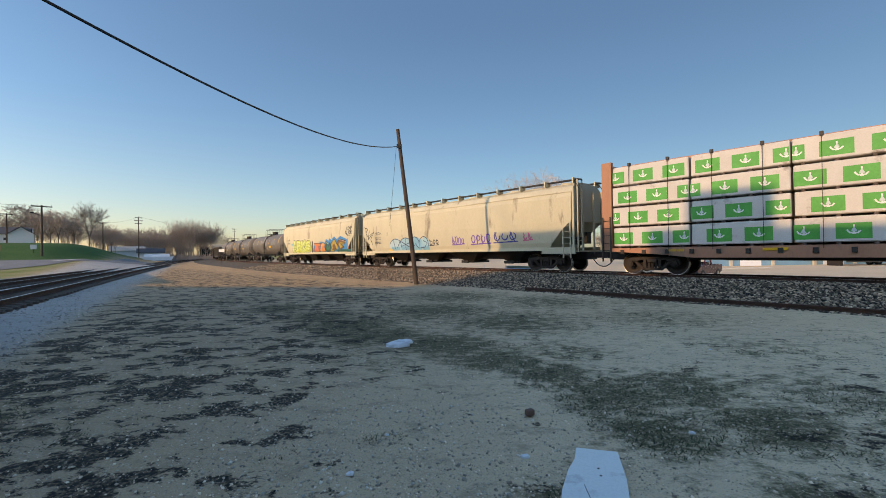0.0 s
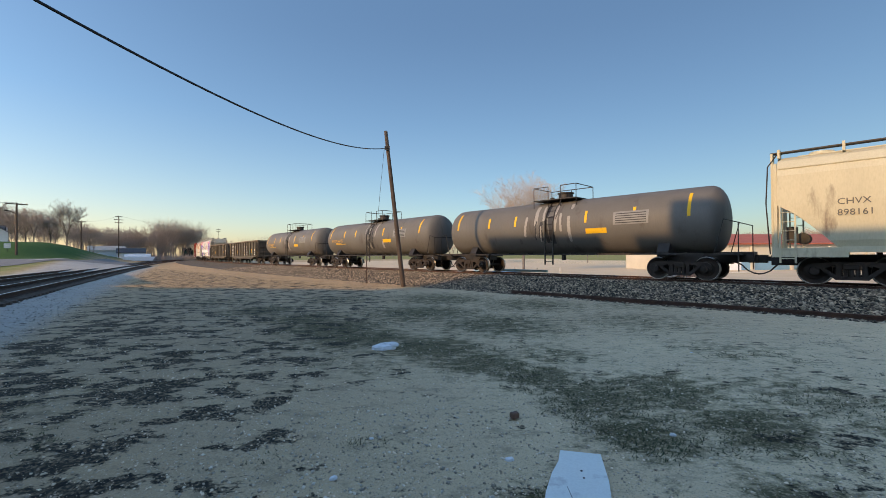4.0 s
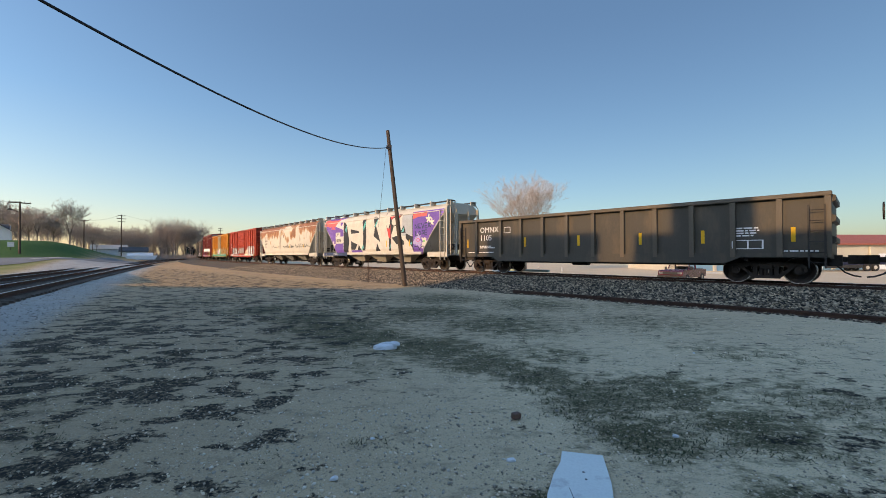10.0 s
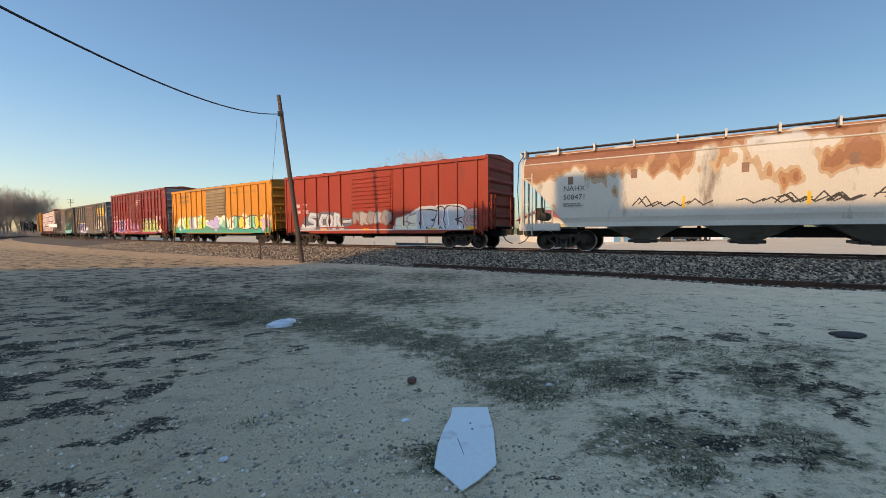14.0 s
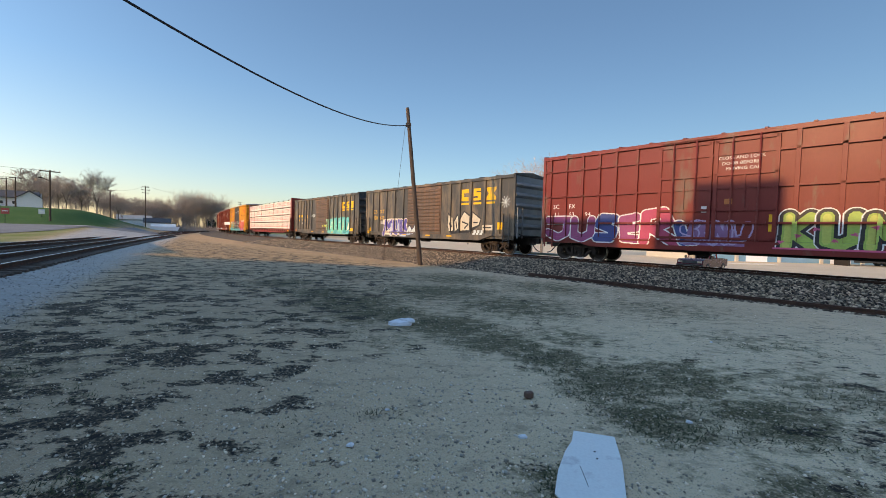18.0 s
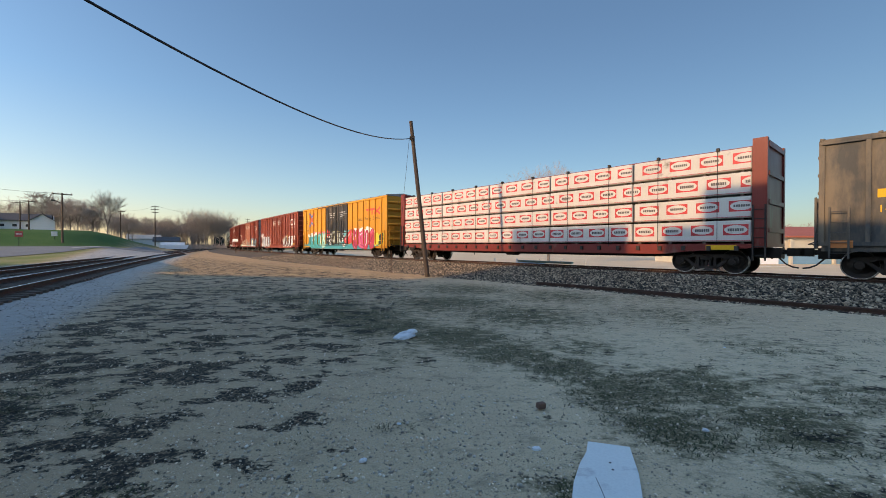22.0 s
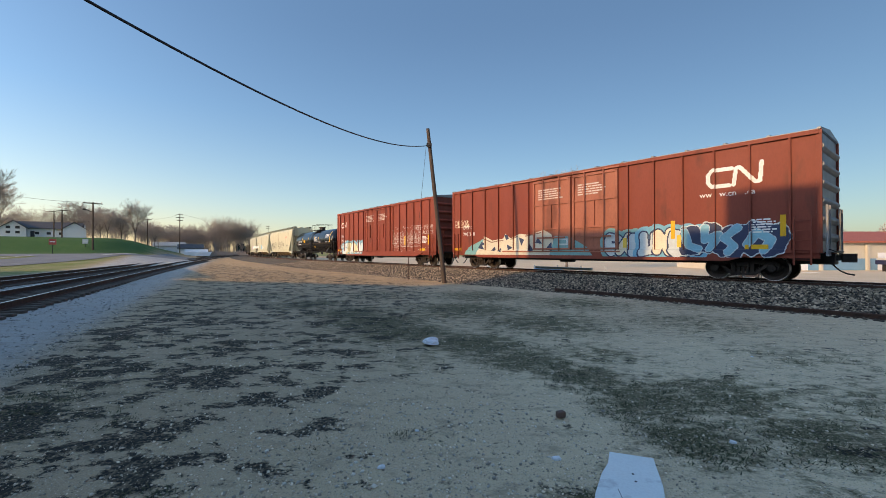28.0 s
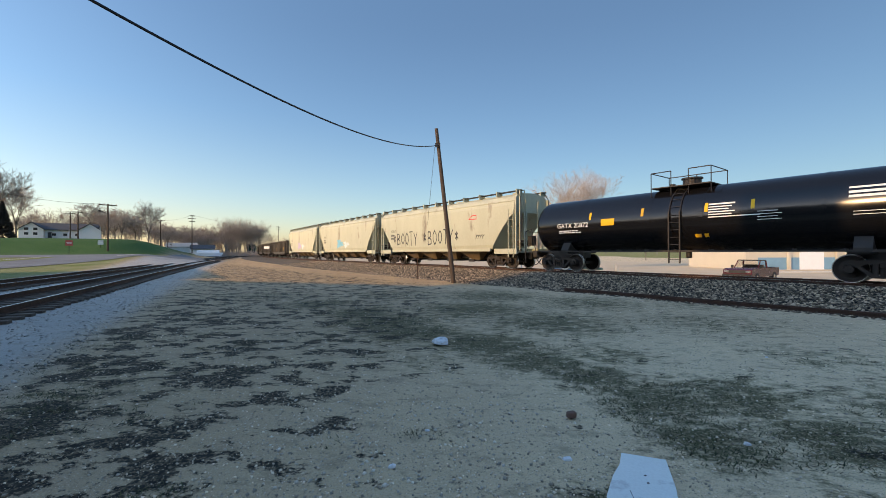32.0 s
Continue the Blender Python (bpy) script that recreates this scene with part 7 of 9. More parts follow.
# black overspray on the doors, ragged at its rim
top = 3.1 + 0.35 * np.sin(cv.X * 1.35 + 2.2) + 0.05 * np.sin(cv.X * 9) + 0.03 * np.sin(cv.X * 23)
cv.where((cv.X > -2.65) & (cv.X < 1.55 + 0.08 * np.sin(cv.Z * 7)) & (cv.Z < top), K_BLACK)
# red, rose and white clouds
for k, m_ in enumerate((K_WHITE, K_ROSE, K_WHITE, K_ROSE, K_RED, K_ROSE, K_RED, K_RED)):
    cv.blob(-h + 2.6 + 0.62 * k, 2.02 + 0.10 * math.sin(k * 1.9) + 0.02 * k, 0.52, 0.44, m_, 0.12, k)
cv.where((cv.Z < edge) & (cv.X < h - 1.2) & (cv.Z < 2), K_POOL2)
# mint letters
for k, P in enumerate(([(1.7, 1.2), (1.8, 1.95), (2.6, 2.05), (2.2, 1.55), (2.7, 1.1)], [(3.1, 1.1), (3.0, 1.9), (3.4, 1.5), (3.7, 1.95), (3.8, 1.1)], [(4.2, 1.1), (4.0, 1.9), (4.7, 2.05), (4.6, 1.6), (4.2, 1.5)], [(5.4, 2.1), (5.0, 1.9), (4.95, 1.3), (5.5, 1.15), (5.4, 1.5)], [(6.3, 2.15), (5.8, 2.05), (5.75, 1.6), (6.3, 1.5), (6.2, 1.1), (5.7, 1.05)])):
    cv.stroke(back(h, P), 0.24, (K_POOL2, K_TEAL, ink((0.05, 0.38, 0.36)), K_MINT, K_MINT2)[k], 0.05, K_DTEAL, 0.04, k)
    cv.stroke(back(h, [(x - 0.06, z + 0.08) for x, z in P[1:3]]), 0.05, (K_MINT, K_MINT2, K_MINT2, K_CREAM, K_CREAM)[k])
# white ovals at both sides of the tall pale letters
for k, (x, z, a, b) in enumerate(((-2.4, 1.95, 0.10, 0.07), (-2.0, 1.9, 0.20, 0.13), (-2.35, 1.6, 0.08, 0.06), (-1.95, 1.5, 0.14, 0.10), (-1.75, 1.62, 0.10, 0.06), (-1.7, 1.22, 0.26, 0.12), (-1.55, 2.2, 0.12, 0.08), (1.15, 1.75, 0.18, 0.11), (1.4, 1.95, 0.20, 0.12), (1.2, 1.5, 0.22, 0.08), (1.55, 1.6, 0.12, 0.07), (1.5, 1.1, 0.30, 0.16), (1.25, 2.2, 0.10, 0.10))):
    cv.blob(x, z, a, b, K_WHITE, 0.06, k)
for P in ([(-0.75, 2.35), (-1.25, 2.3), (-1.3, 1.55), (-0.8, 1.45), (-0.8, 1.85)], [(-0.5, 1.4), (-0.5, 2.35), (-0.1, 2.3), (-0.1, 1.9), (-0.45, 1.85)], [(0.1, 1.4), (0.15, 2.35), (0.5, 2.25), (0.5, 1.9), (0.2, 1.85), (0.6, 1.4)]):
    cv.stroke(P, 0.10, K_PALE, 0.06, ink((0.20, 0.18, 0.05)))
    cv.stroke([(x + 0.02, z - 0.04) for x, z in P], 0.03, ink((0.42, 0.44, 0.30)))
# blue and white clouds behind the crimson letters
for k in range(9):
    cv.blob(1.9 + 0.62 * k, 2.1 + 0.13 * math.sin(3 * k) + 0.02 * k, 0.5, 0.40, (ink((0.12, 0.42, 0.46)), K_WHITE)[k > 2], 0.12, k)
for k, P in enumerate(([(1.9, 1.55), (2.6, 2.05), (3.4, 2.2), (2.8, 1.75), (2.3, 1.6)], [(3.3, 2.1), (3.4, 1.5), (3.9, 1.0), (4.3, 1.5), (4.2, 2.2)], [(5.3, 2.1), (4.7, 1.9), (4.8, 1.3), (5.4, 1.1), (5.3, 1.6)], [(5.9, 1.0), (6.0, 2.0), (6.5, 1.5), (6.9, 2.1), (7.0, 1.0)])):
    cv.stroke(P, 0.32, (K_RED, K_CRIM, K_PINK, K_CRIM)[k], 0.06, K_CRIM2, 0.05, k)
    cv.stroke([(x - 0.05, z + 0.1) for x, z in P[:2]], 0.05, K_WHITE)
    cv.blob(P[2][0], P[2][1] - 0.1, 0.16, 0.10, K_ROSE, 0.2, k)
    cv.stroke([(x + 0.12, z - 0.12) for x, z in P[1:4]], 0.06, K_CRIM2, 0.0, None, 0.03, k)
    cv.stroke([(P[3][0] - 0.2, P[3][1]), (P[3][0] + 0.1, P[3][1] + 0.25)], 0.07, K_PINK)
wild_letters(cv, 7.6, h - 0.7, 1.2, 2.0, [K_YEL, K_BLACK], K_LIME, 2, 64, 0.16)
cv.rect(-h + 1.4, -h + 2.35, 2.02, 2.3, K_WHITE).rect(-h + 2.6, -h + 3.3, 2.02, 2.3, K_WHITE)
cv.where(cv.Z < sill_end(cv.X) + 0.01, None)
cv.emit(car, yf, br)
cv = Canvas(-h + 1.3, -h + 4.2, 2.9, 4.9, 0.025)
xa, za = -h + 2.45, 3.88
for sg in (-1, 1):
    # two bent bars that meet, with a second bar along them
    cv.stroke([(xa + sg * 0.72, za + 0.62), (xa + sg * 0.10, za), (xa + sg * 0.72, za - 0.62)], 0.11, ink((0.52, 0.075, 0.03)))
for P in ([(xa - 0.52, za + 0.72), (xa, za + 0.26), (xa + 0.52, za + 0.72)], [(xa - 0.52, za - 0.72), (xa, za - 0.26), (xa + 0.52, za - 0.72)]):
    cv.stroke(P, 0.09, K_BLUE)
cv.emit(car, yf, br, name="emblem", label="blue and orange crossed arrows emblem")
K_D = ink((0.10, 0.055, 0.02))
lettering(car, "next", -h + 0.9, 3.72, 0.24, -1.502, K_D, 0.9)
lettering(car, "load", -h + 0.9, 3.5, 0.24, -1.502, K_D, 0.9)
lettering(car, "any", -h + 3.65, 3.72, 0.24, -1.502, K_D)
lettering(car, "road", -h + 3.65, 3.5, 0.24, -1.502, K_D)
lettering(car, "TB  OX", -h + 0.95, 2.62, 0.26, -1.502, K_D)
lettering(car, "18  54", -h + 1.6, 2.07, 0.24, -1.505, K_D)
lettering(car, "Railcar   Pooling   Experts", 4.2, 3.25, 0.40, -1.502, K_D, 0.95)
cv = Canvas(5.7, 8.4, 3.6, 4.4, 0.03)
cv.stroke([(5.9, 4.15), (7.2, 4.15)], 0.09, K_RED).stroke([(6.2, 4.1), (6.2, 3.75)], 0.09, K_RED).stroke([(6.9, 4.1), (6.9, 3.75)], 0.09, K_RED).stroke([(7.35, 4.2), (7.7, 3.95), (7.4, 3.72)], 0.08, K_RED).stroke([(8.2, 4.2), (7.75, 3.95), (8.2, 3.72)], 0.08, K_RED)
cv.emit(car, yf, br, name="emblem", label="faded red bar emblem")
for x, ls in ((-1.9, ("CLOSE THIS DOOR", "BEFORE CLOSING", "MAIN DOOR")), (0.5, ("CLOSE AND LOCK", "BOTH DOORS BEFORE", "MOVING CAR"))):
    for k, s_ in enumerate(ls):
        lettering(car, s_, x + 0.08 * k, 4.2 - 0.19 * k, 0.15, -1.556)
couple(t, f, r, w, L - 4.5)


# -- brown-red 60 foot boxcars with the white band mark --
def band_mark(cv, x, z, s):
    """A white rounded band, bent like a bracket and a wave."""
    cv.stroke([(x + 0.95 * s, z + 0.78 * s), (x + 0.2 * s, z + 0.78 * s), (x + 0.06 * s, z + 0.6 * s), (x + 0.06 * s, z + 0.25 * s), (x + 0.2 * s, z + 0.08 * s), (x + 0.85 * s, z + 0.08 * s)], 0.075 * s, K_WHITE)
    cv.stroke([(x + 1.0 * s, z + 0.08 * s), (x + 1.08 * s, z + 0.75 * s), (x + 1.2 * s, z + 0.8 * s), (x + 1.75 * s, z + 0.12 * s), (x + 1.9 * s, z + 0.15 * s), (x + 1.95 * s, z + 0.9 * s)], 0.075 * s, K_WHITE)


SPEC = {"d1": dict(mark=(6.3, 3.55, 0.9, True), num=("DW C", "793 838"), pm=P_RED2), "d2": dict(mark=(6.05, 3.5, 0.9, True), num=("DW C", "795 248"), pm=P_RED2), "d3": dict(mark=(-8.1, 3.55, 0.62, False), num=("DWC", "794 560"), pm=P_RED2)}
for key, sp in SPEC.items():
    f, r, L = span(key)
    w = []
    h = L / 2
    pm = sp["pm"]
    t = boxcar("brown-red boxcar with double plug doors, a white band mark and graffiti", L, 5.08, 0.72, pm, P_SILVERROOF, P_SILVERROOF if key == "d2" else pm, even(-h + 0.75, -2.8, 6) + even(2.9, h - 0.75, 6), [(-2.45, -0.05, "plug", P_SHEENDOOR if key == "d2" else pm), (0.05, 2.45, "plug", P_SHEENDOOR if key == "d2" else pm)], w, post_w=0.07)
    car, yf, br = t
    x, z, s_, www = sp["mark"]
    cv = Canvas(x - 0.3, x + 2.4 * s_, z - 0.4, z + 1.3 * s_, 0.025)
    band_mark(cv, x, z, s_)
    cv.emit(car, yf, br, name="emblem", label="white rounded band emblem")
    if www:
        lettering(car, "ww   w.cn   .ca", x - 0.25, z - 0.32, 0.30, -1.502)
    cv = Canvas(-h + 0.2, h - 0.2, 0.85, 3.2)
    if key == "d1":
        for q in range(5):
            cv.blob(3.5 + 0.85 * q, 1.5 + 0.12 * math.sin(2.1 * q), 0.62, 0.62 + 0.08 * (q % 2), K_PALE, 0.08, q)
        for P in ([(3.3, 1.9), (3.35, 1.1), (3.75, 1.05), (3.8, 1.95)], [(4.1, 1.0), (4.45, 2.0), (4.8, 1.0)], [(5.55, 1.95), (5.15, 1.9), (5.2, 1.55), (5.55, 1.35), (5.45, 1.05), (5.1, 1.05)], [(6.6, 2.0), (6.0, 1.95), (6.0, 1.05), (6.6, 1.05)], [(6.0, 1.5), (6.45, 1.5)]):
            cv.stroke(P, 0.15, ink((0.085, 0.04, 0.035)), 0.03, K_WHITE, 0.03)
        wild_letters(cv, -h + 0.9, -h + 5.2, 1.05, 2.0, [K_SILVER, ink((0.35, 0.42, 0.46))], K_BLACK, 4, 72, 0.22, K_PALE, K_WHITE)
        wild_letters(cv, -h + 0.15, -h + 1.4, 2.4, 2.75, [K_WHITE], K_WHITE, 4, 73, 0.025)
    elif key == "d2":
        K_BONE, K_SEA = ink((0.64, 0.58, 0.44)), ink((0.16, 0.36, 0.36))
        cv.poly(back(h, [(1.2, 0.9), (1.5, 1.35), (2.6, 1.75), (2.9, 1.9), (2.9, 0.9)]), K_SEA)
        cv.poly(back(h, [(2.3, 0.9), (2.6, 1.5), (2.85, 1.6), (3.0, 2.05), (3.7, 1.75), (4.6, 1.85), (4.75, 2.15), (5.2, 1.85), (5.9, 2.1), (6.6, 2.0), (7.6, 2.25), (8.1, 2.0), (8.3, 1.4), (8.2, 0.9)]), K_BONE)
        cv.poly(back(h, [(8.0, 0.9), (8.3, 1.9), (9.2, 1.85), (10.2, 1.3), (10.5, 0.9)]), K_SEA)
        for P in ([(2.4, 1.3), (2.75, 1.7), (3.1, 1.55), (2.8, 1.45), (3.0, 1.2)], [(3.6, 1.15), (3.9, 1.4), (4.0, 1.1)], [(4.65, 2.1), (4.85, 1.75), (5.05, 1.85), (4.95, 2.05)], [(4.9, 1.5), (5.35, 1.3), (4.95, 1.15)], [(5.8, 1.9), (6.0, 1.4), (6.2, 1.75)], [(6.6, 1.5), (6.9, 1.1), (6.5, 1.05)], [(7.2, 1.85), (7.5, 1.5), (7.0, 1.55)], [(7.7, 1.2), (8.1, 1.6), (8.15, 1.1)], [(4.2, 1.1), (4.4, 1.3), (4.5, 1.05)]):
            cv.poly(back(h, P), K_NAVY)
        for P in ([(2.9, 1.9), (3.6, 1.65), (4.6, 1.75)], [(5.2, 1.8), (5.7, 1.95)], [(6.3, 1.95), (7.4, 2.1)]):
            cv.stroke(back(h, P), 0.03, K_BROWN)
        cv.rect(8.5 - h, 9.1 - h, 1.4, 1.75, K_PALE).rect(8.58 - h, 9.02 - h, 1.48, 1.67, K_SEA)
        wild_letters(cv, 11.2 - h, 13.0 - h, 1.0, 1.8, [K_PALE, K_CREAM], K_NAVY, 3, 75, 0.17, K_SEA)
        wild_letters(cv, 12.9 - h, 15.2 - h, 1.0, 1.9, [K_PALE, K_CREAM], K_NAVY, 4, 76, 0.17, K_SKY)
        K_POOL = ink((0.20, 0.46, 0.56))
        for q in range(5):
            cv.blob(14.9 - h + 0.62 * q, 1.5 + 0.10 * math.sin(2.3 * q), 0.62, 0.62, K_PALE, 0.09, q + 2)
        for q in range(5):
            cv.blob(14.9 - h + 0.62 * q, 1.5 + 0.10 * math.sin(2.3 * q), 0.58, 0.58, K_NAVY, 0.09, q + 2)
        for P in ([(13.6, 1.9), (13.75, 1.3), (14.1, 1.2)], [(14.35, 2.0), (14.3, 1.5), (14.8, 1.75), (14.5, 1.2)], [(15.4, 1.95), (15.0, 1.6), (15.3, 1.3), (15.1, 1.05)], [(15.7, 1.35), (16.0, 1.8), (16.45, 1.5), (16.2, 1.1)]):
            cv.stroke(back(h - 1.0, P), 0.13, K_POOL, 0.02, K_PALE, 0.03)
        cv.rect(12.0 - h, 12.2 - h, 1.25, 1.7, K_YEL).rect(14.3 - h, 14.5 - h, 1.25, 1.75, K_YEL)
        scrawl(cv, -h + 0.15, -h + 1.6, 2.75, 0.42, 0.024, K_CREAM, 78, 5)
    else:
        wild_letters(cv, -h + 1.6, -h + 6.0, 1.0, 1.85, [K_PALE, ink((0.60, 0.55, 0.32))], ink((0.06, 0.14, 0.18)), 5, 79, 0.2, K_SKY, K_WHITE)
        rr = random.Random(80)
        for k in range(24):
            cv.blob(-h + 1.3 + rr.gauss(0, 0.5), 1.5 + rr.gauss(0, 0.3), 0.09, 0.09, rr.choice([K_PALE, K_SKY]), 0.1, k)
        K_CHALK = ink((0.50, 0.44, 0.40))
        for k in range(3):
            scrawl(cv, 2.9, 7.2, 1.55 + 0.3 * k, 0.55, 0.016, K_CHALK, 81 + k, 8)
        for k in range(60):
            x_, z_ = 2.9 + rr.random() * 5.4, rr.choice([1.3, 2.9]) + rr.uniform(-0.25, 0.2)
            cv.stroke([(x_, z_), (x_ + 0.10, z_ + 0.05)], 0.014, K_CHALK)
        sprayed(cv, "FREE FROM", 6.2, 8.8, 2.78, 3.08, [K_CHALK], 0.02, 0, None, 3, 0.3, 0.03)
        sprayed(cv, "SHACKLES", 6.9, 8.8, 2.42, 2.66, [K_CHALK], 0.018, 0, None, 4, 0.3, 0.03)
    cv.emit(car, yf, br)
    a, b = sp["num"]
    lettering(car, a, -h + 1.0, 2.55, 0.34, -1.502)
    lettering(car, b, -h + 1.0, 2.1, 0.34, -1.502)
    bars(car, h - 1.95, 2.2, 0.9, 6, -1.502, seed=3)
    for x in (-2.1, 0.35):
        bars(car, x, 4.35, 1.6, 5, -1.556, ink((0.62, 0.56, 0.50)), 0.06, 0.12, seed=int(x * 10) + 40)
    yellow_marks(car, [h - 0.95, 0.9 - 0.7 * h * 0 + 3.9], 1.6, -1.502, 0.75, 0.16)
    yellow_marks(car, [h - 1.7, -h + 0.5], 1.16, -1.552, 0.16, 0.7)
    couple(t, f, r, w, L - 4.5)

# -- black tank car --
f, r, L = span("k")
w = []
t = tank("glossy black tank car with white lettering and yellow strips", L, 1.39, P_BLACKT, w, band=True)
car, yf, br = t
h = L / 2
cv = Canvas(-h + 0.5, h - 0.6, 1.5, 3.55, 0.02)
for x in (-h + 3.6, -h + 6.2, 1.1, h - 5.0):
    cv.rect(x, x + 0.12, 2.62, 2.98, M_YELLOW)
cv.rect(-h + 4.25, -h + 4.95, 2.30, 2.62, M_YELLOW)
cv.rect(0.7, 1.2, 1.62, 1.76, M_YELLOW)
for k in range(5):
    cv.rect(1.25, 2.15 - 0.1 * (k % 3), 2.88 - 0.1 * k, 2.93 - 0.1 * k, K_WHITE)
cv.rect(1.25, 2.95, 2.38, 2.42, K_WHITE)
for k in range(4):
    cv.rect(h - 4.8, h - 4.2 + 0.12 * (k % 2), 2.5 - 0.1 * k, 2.53 - 0.1 * k, K_WHITE)
for k in range(3):
    cv.rect(h - 2.4, h - 1.3 + 0.1 * (k % 2), 3.05 - 0.14 * k, 3.13 - 0.14 * k, K_WHITE)
for k in range(2):
    cv.rect(h - 2.3, h - 1.2, 2.30 - 0.1 * k, 2.33 - 0.1 * k, K_WHITE)
cv.rect(h - 0.95, h - 0.8, 2.2, 3.4, M_YELLOW)
cv.emit(car, yf, name="markings", label="yellow strips and white stencils")
lettering(car, "GATX 28872", -h + 1.7, 2.28, 0.34, -1.392)
bars(car, -h + 1.8, 2.1, 1.4, 2, yf(0, 2.1), seed=12)
couple(t, f, r, w, L - 3.1)

# -- pale hoppers and the tail --
for key in ("p1", "p2", "p3"):
    f, r, L = span(key)
    w = []
    t = hopper("pale cream-green covered hopper car with dark ends", L, 4.6, P_CREAM2, w, bays=4, cut=2.0, cut_z=3.4, bulge=0.02, bay_mat=P_OLDDOOR)
    car, yf, br = t
    h = L / 2
    cv = Canvas(-h + 2.2, h - 2.2, 1.3, 3.8, 0.02)
    if key == "p1":
        cv.stroke([(4.2, 3.2), (4.5, 3.45), (4.95, 3.45), (4.95, 3.2), (4.2, 3.2)], 0.03, K_RED)
        sprayed(cv, "*BOOTY *BOOTY*", -h + 2.4, -h + 11.8, 1.65, 2.65, [K_BLACK], 0.042, 0, None, 8, 0.3, 0.07)
        for k in range(12):
            cv.stroke([(h - 3.6 + 0.07 * k, 1.9 + 0.12 * (k % 3)), (h - 3.5 + 0.07 * k, 2.15)], 0.02, K_BLACK)
    else:
        cv.blob(-1.0, 2.0, 0.9, 0.4, K_SKY if key == "p2" else K_LAV, 0.3, 2).blob(1.0, 1.9, 0.7, 0.3, K_PALE, 0.3, 1)
    cv.emit(car, yf)
    lettering(car, "CNLO", -h + 2.0, 2.75, 0.3, -1.535, ink((0.08, 0.08, 0.07)))
    bars(car, -h + 2.0, 2.4, 0.9, 2, -1.535, ink((0.08, 0.08, 0.07)), 0.16, 0.26)
    couple(t, f, r, w, L - 3.8)
c0 = 435.2
for k in range(5):
    gon("tail", c0, c0 + 16.0, None, False)
    c0 += 17.4

# ---- leaning pole and its cable ----
def leaning_pole():
    t = thing("utility_pole", "short weathered wooden pole that leans, with a slack black cable", "utility pole")
    base, top = Vector((-0.47, 20.12, -0.3)), Vector((-1.32, 20.12, 7.6))
    part("pole", Build().tube(base, top, 0.118, 14, 0.085), M_WOODPOLE, t)
    part("hook", Build().tube(top + Vector((0.1, 0, -0.86)), top + Vector((0.1, -0.18, -0.86)), 0.02, 6).box(top.x - 0.05, top.x + 0.2, top.y - 0.14, top.y - 0.11, top.z - 0.95, top.z - 0.75), M_STEEL, t)
    part("guy_wire", Build().line([(-1.4, 20.1, 6.7), (-1.62, 20.3, 4.6), (-1.8, 20.5, 2.9)], 0.008, 5), M_WIRE, t, "thin loose wire")
    return t


leaning_pole()
wd = Vector((-0.1908, -0.9816, 0))
pts = []
for k in range(67):
    q = 33 * k / 66
    pts.append(Vector((-1.22, 20.0, 6.75 - 0.2966 * q + 0.0094 * q * q)) + wd * q)
tagged(part("overhead_cable", Build().line(pts, 0.019, 8), M_WIRE), "thick black overhead cable, slack", "cable")
t = thing("utility_pole", "plain wooden pole that holds the cable's other end", "utility pole")
part("pole", Build().tube((-7.55, -12.5, -0.3), (-7.55, -12.5, 7.6), 0.15, 12, 0.11), M_WOODPOLE, t)

# ---- unseen buildings behind the camera, sized to cast the shade on lot and train ----
M_WALL = material("plain_wall", (0.30, 0.27, 0.24), rough=0.9)
T6 = math.tan(SUN_EL)


def caster(s0, s1, z_train, n0=-36.0, n1=-46.0, z_end=None):
    z, ze = z_train + (18.1 - n0) * T6, (z_train if z_end is None else z_end) + (18.1 - n0) * T6
    v = [Vector((SX * n - SY * s, SY * n + SX * s, zz)) for s, top in ((s0, z), (s1, ze)) for n in (n1, n0) for zz in (-0.3, top)]
    return Build().add(v, [(0, 1, 3, 2), (4, 6, 7, 5), (0, 4, 5, 1), (2, 3, 7, 6), (0, 2, 6, 4), (1, 5, 7, 3)])


# the lower ones are added only for the outline of the shadow
for a, b, z, n0, n1, lb in ((-60, 7.5, 2.3, -16, -26, "plain tall building behind the lot"), (9.0, 15.6, 2.4, -16, -26, "plain building behind the lot"), (7.5, 9.0, 0.6, -16, -26, "unseen low block that closes the gap in the shadow"), (3.3, 6.05, 3.75, -16.5, -20, "roof block of the building behind the lot"), (28.0, 45.0, -5.2, -16, -26, "unseen low block added to shade the yard gravel")):
    tagged(part("building", caster(a, b, z, n0, n1), M_WALL), lb, "building", kind="structure")


# unseen block added so that its shadow edge slants over the lot
tagged(part("building", caster(15.6, 28.0, -2.91, -16, -26, -6.15), M_WALL), "unseen sloping block added to shape the lot's shadow edge", "building", kind="structure")


# ---- places by bearing: degrees left of +y, and distance ----
def bearing(a, d, z=None):
    x, y = -math.sin(radians(a)) * d, math.cos(radians(a)) * d
    return Vector((x, y, float(ground_z(x, y)) if z is None else z))


# ---- bare trees ----
M_BARK = material("grey_bark", (0.17, 0.145, 0.125), (0.11, 0.095, 0.085), rough=0.95, scale=3, amount=0.6, fine=20, bump=0.5)
M_TWIG = material("bare_twigs", (0.34, 0.29, 0.26), (0.24, 0.205, 0.185), rough=0.95, scale=1, amount=0.6, bump=0)
M_CONIFER = material("dark_needles", (0.085, 0.062, 0.052), (0.05, 0.045, 0.035), rough=0.9, scale=2, amount=0.6, bump=0)


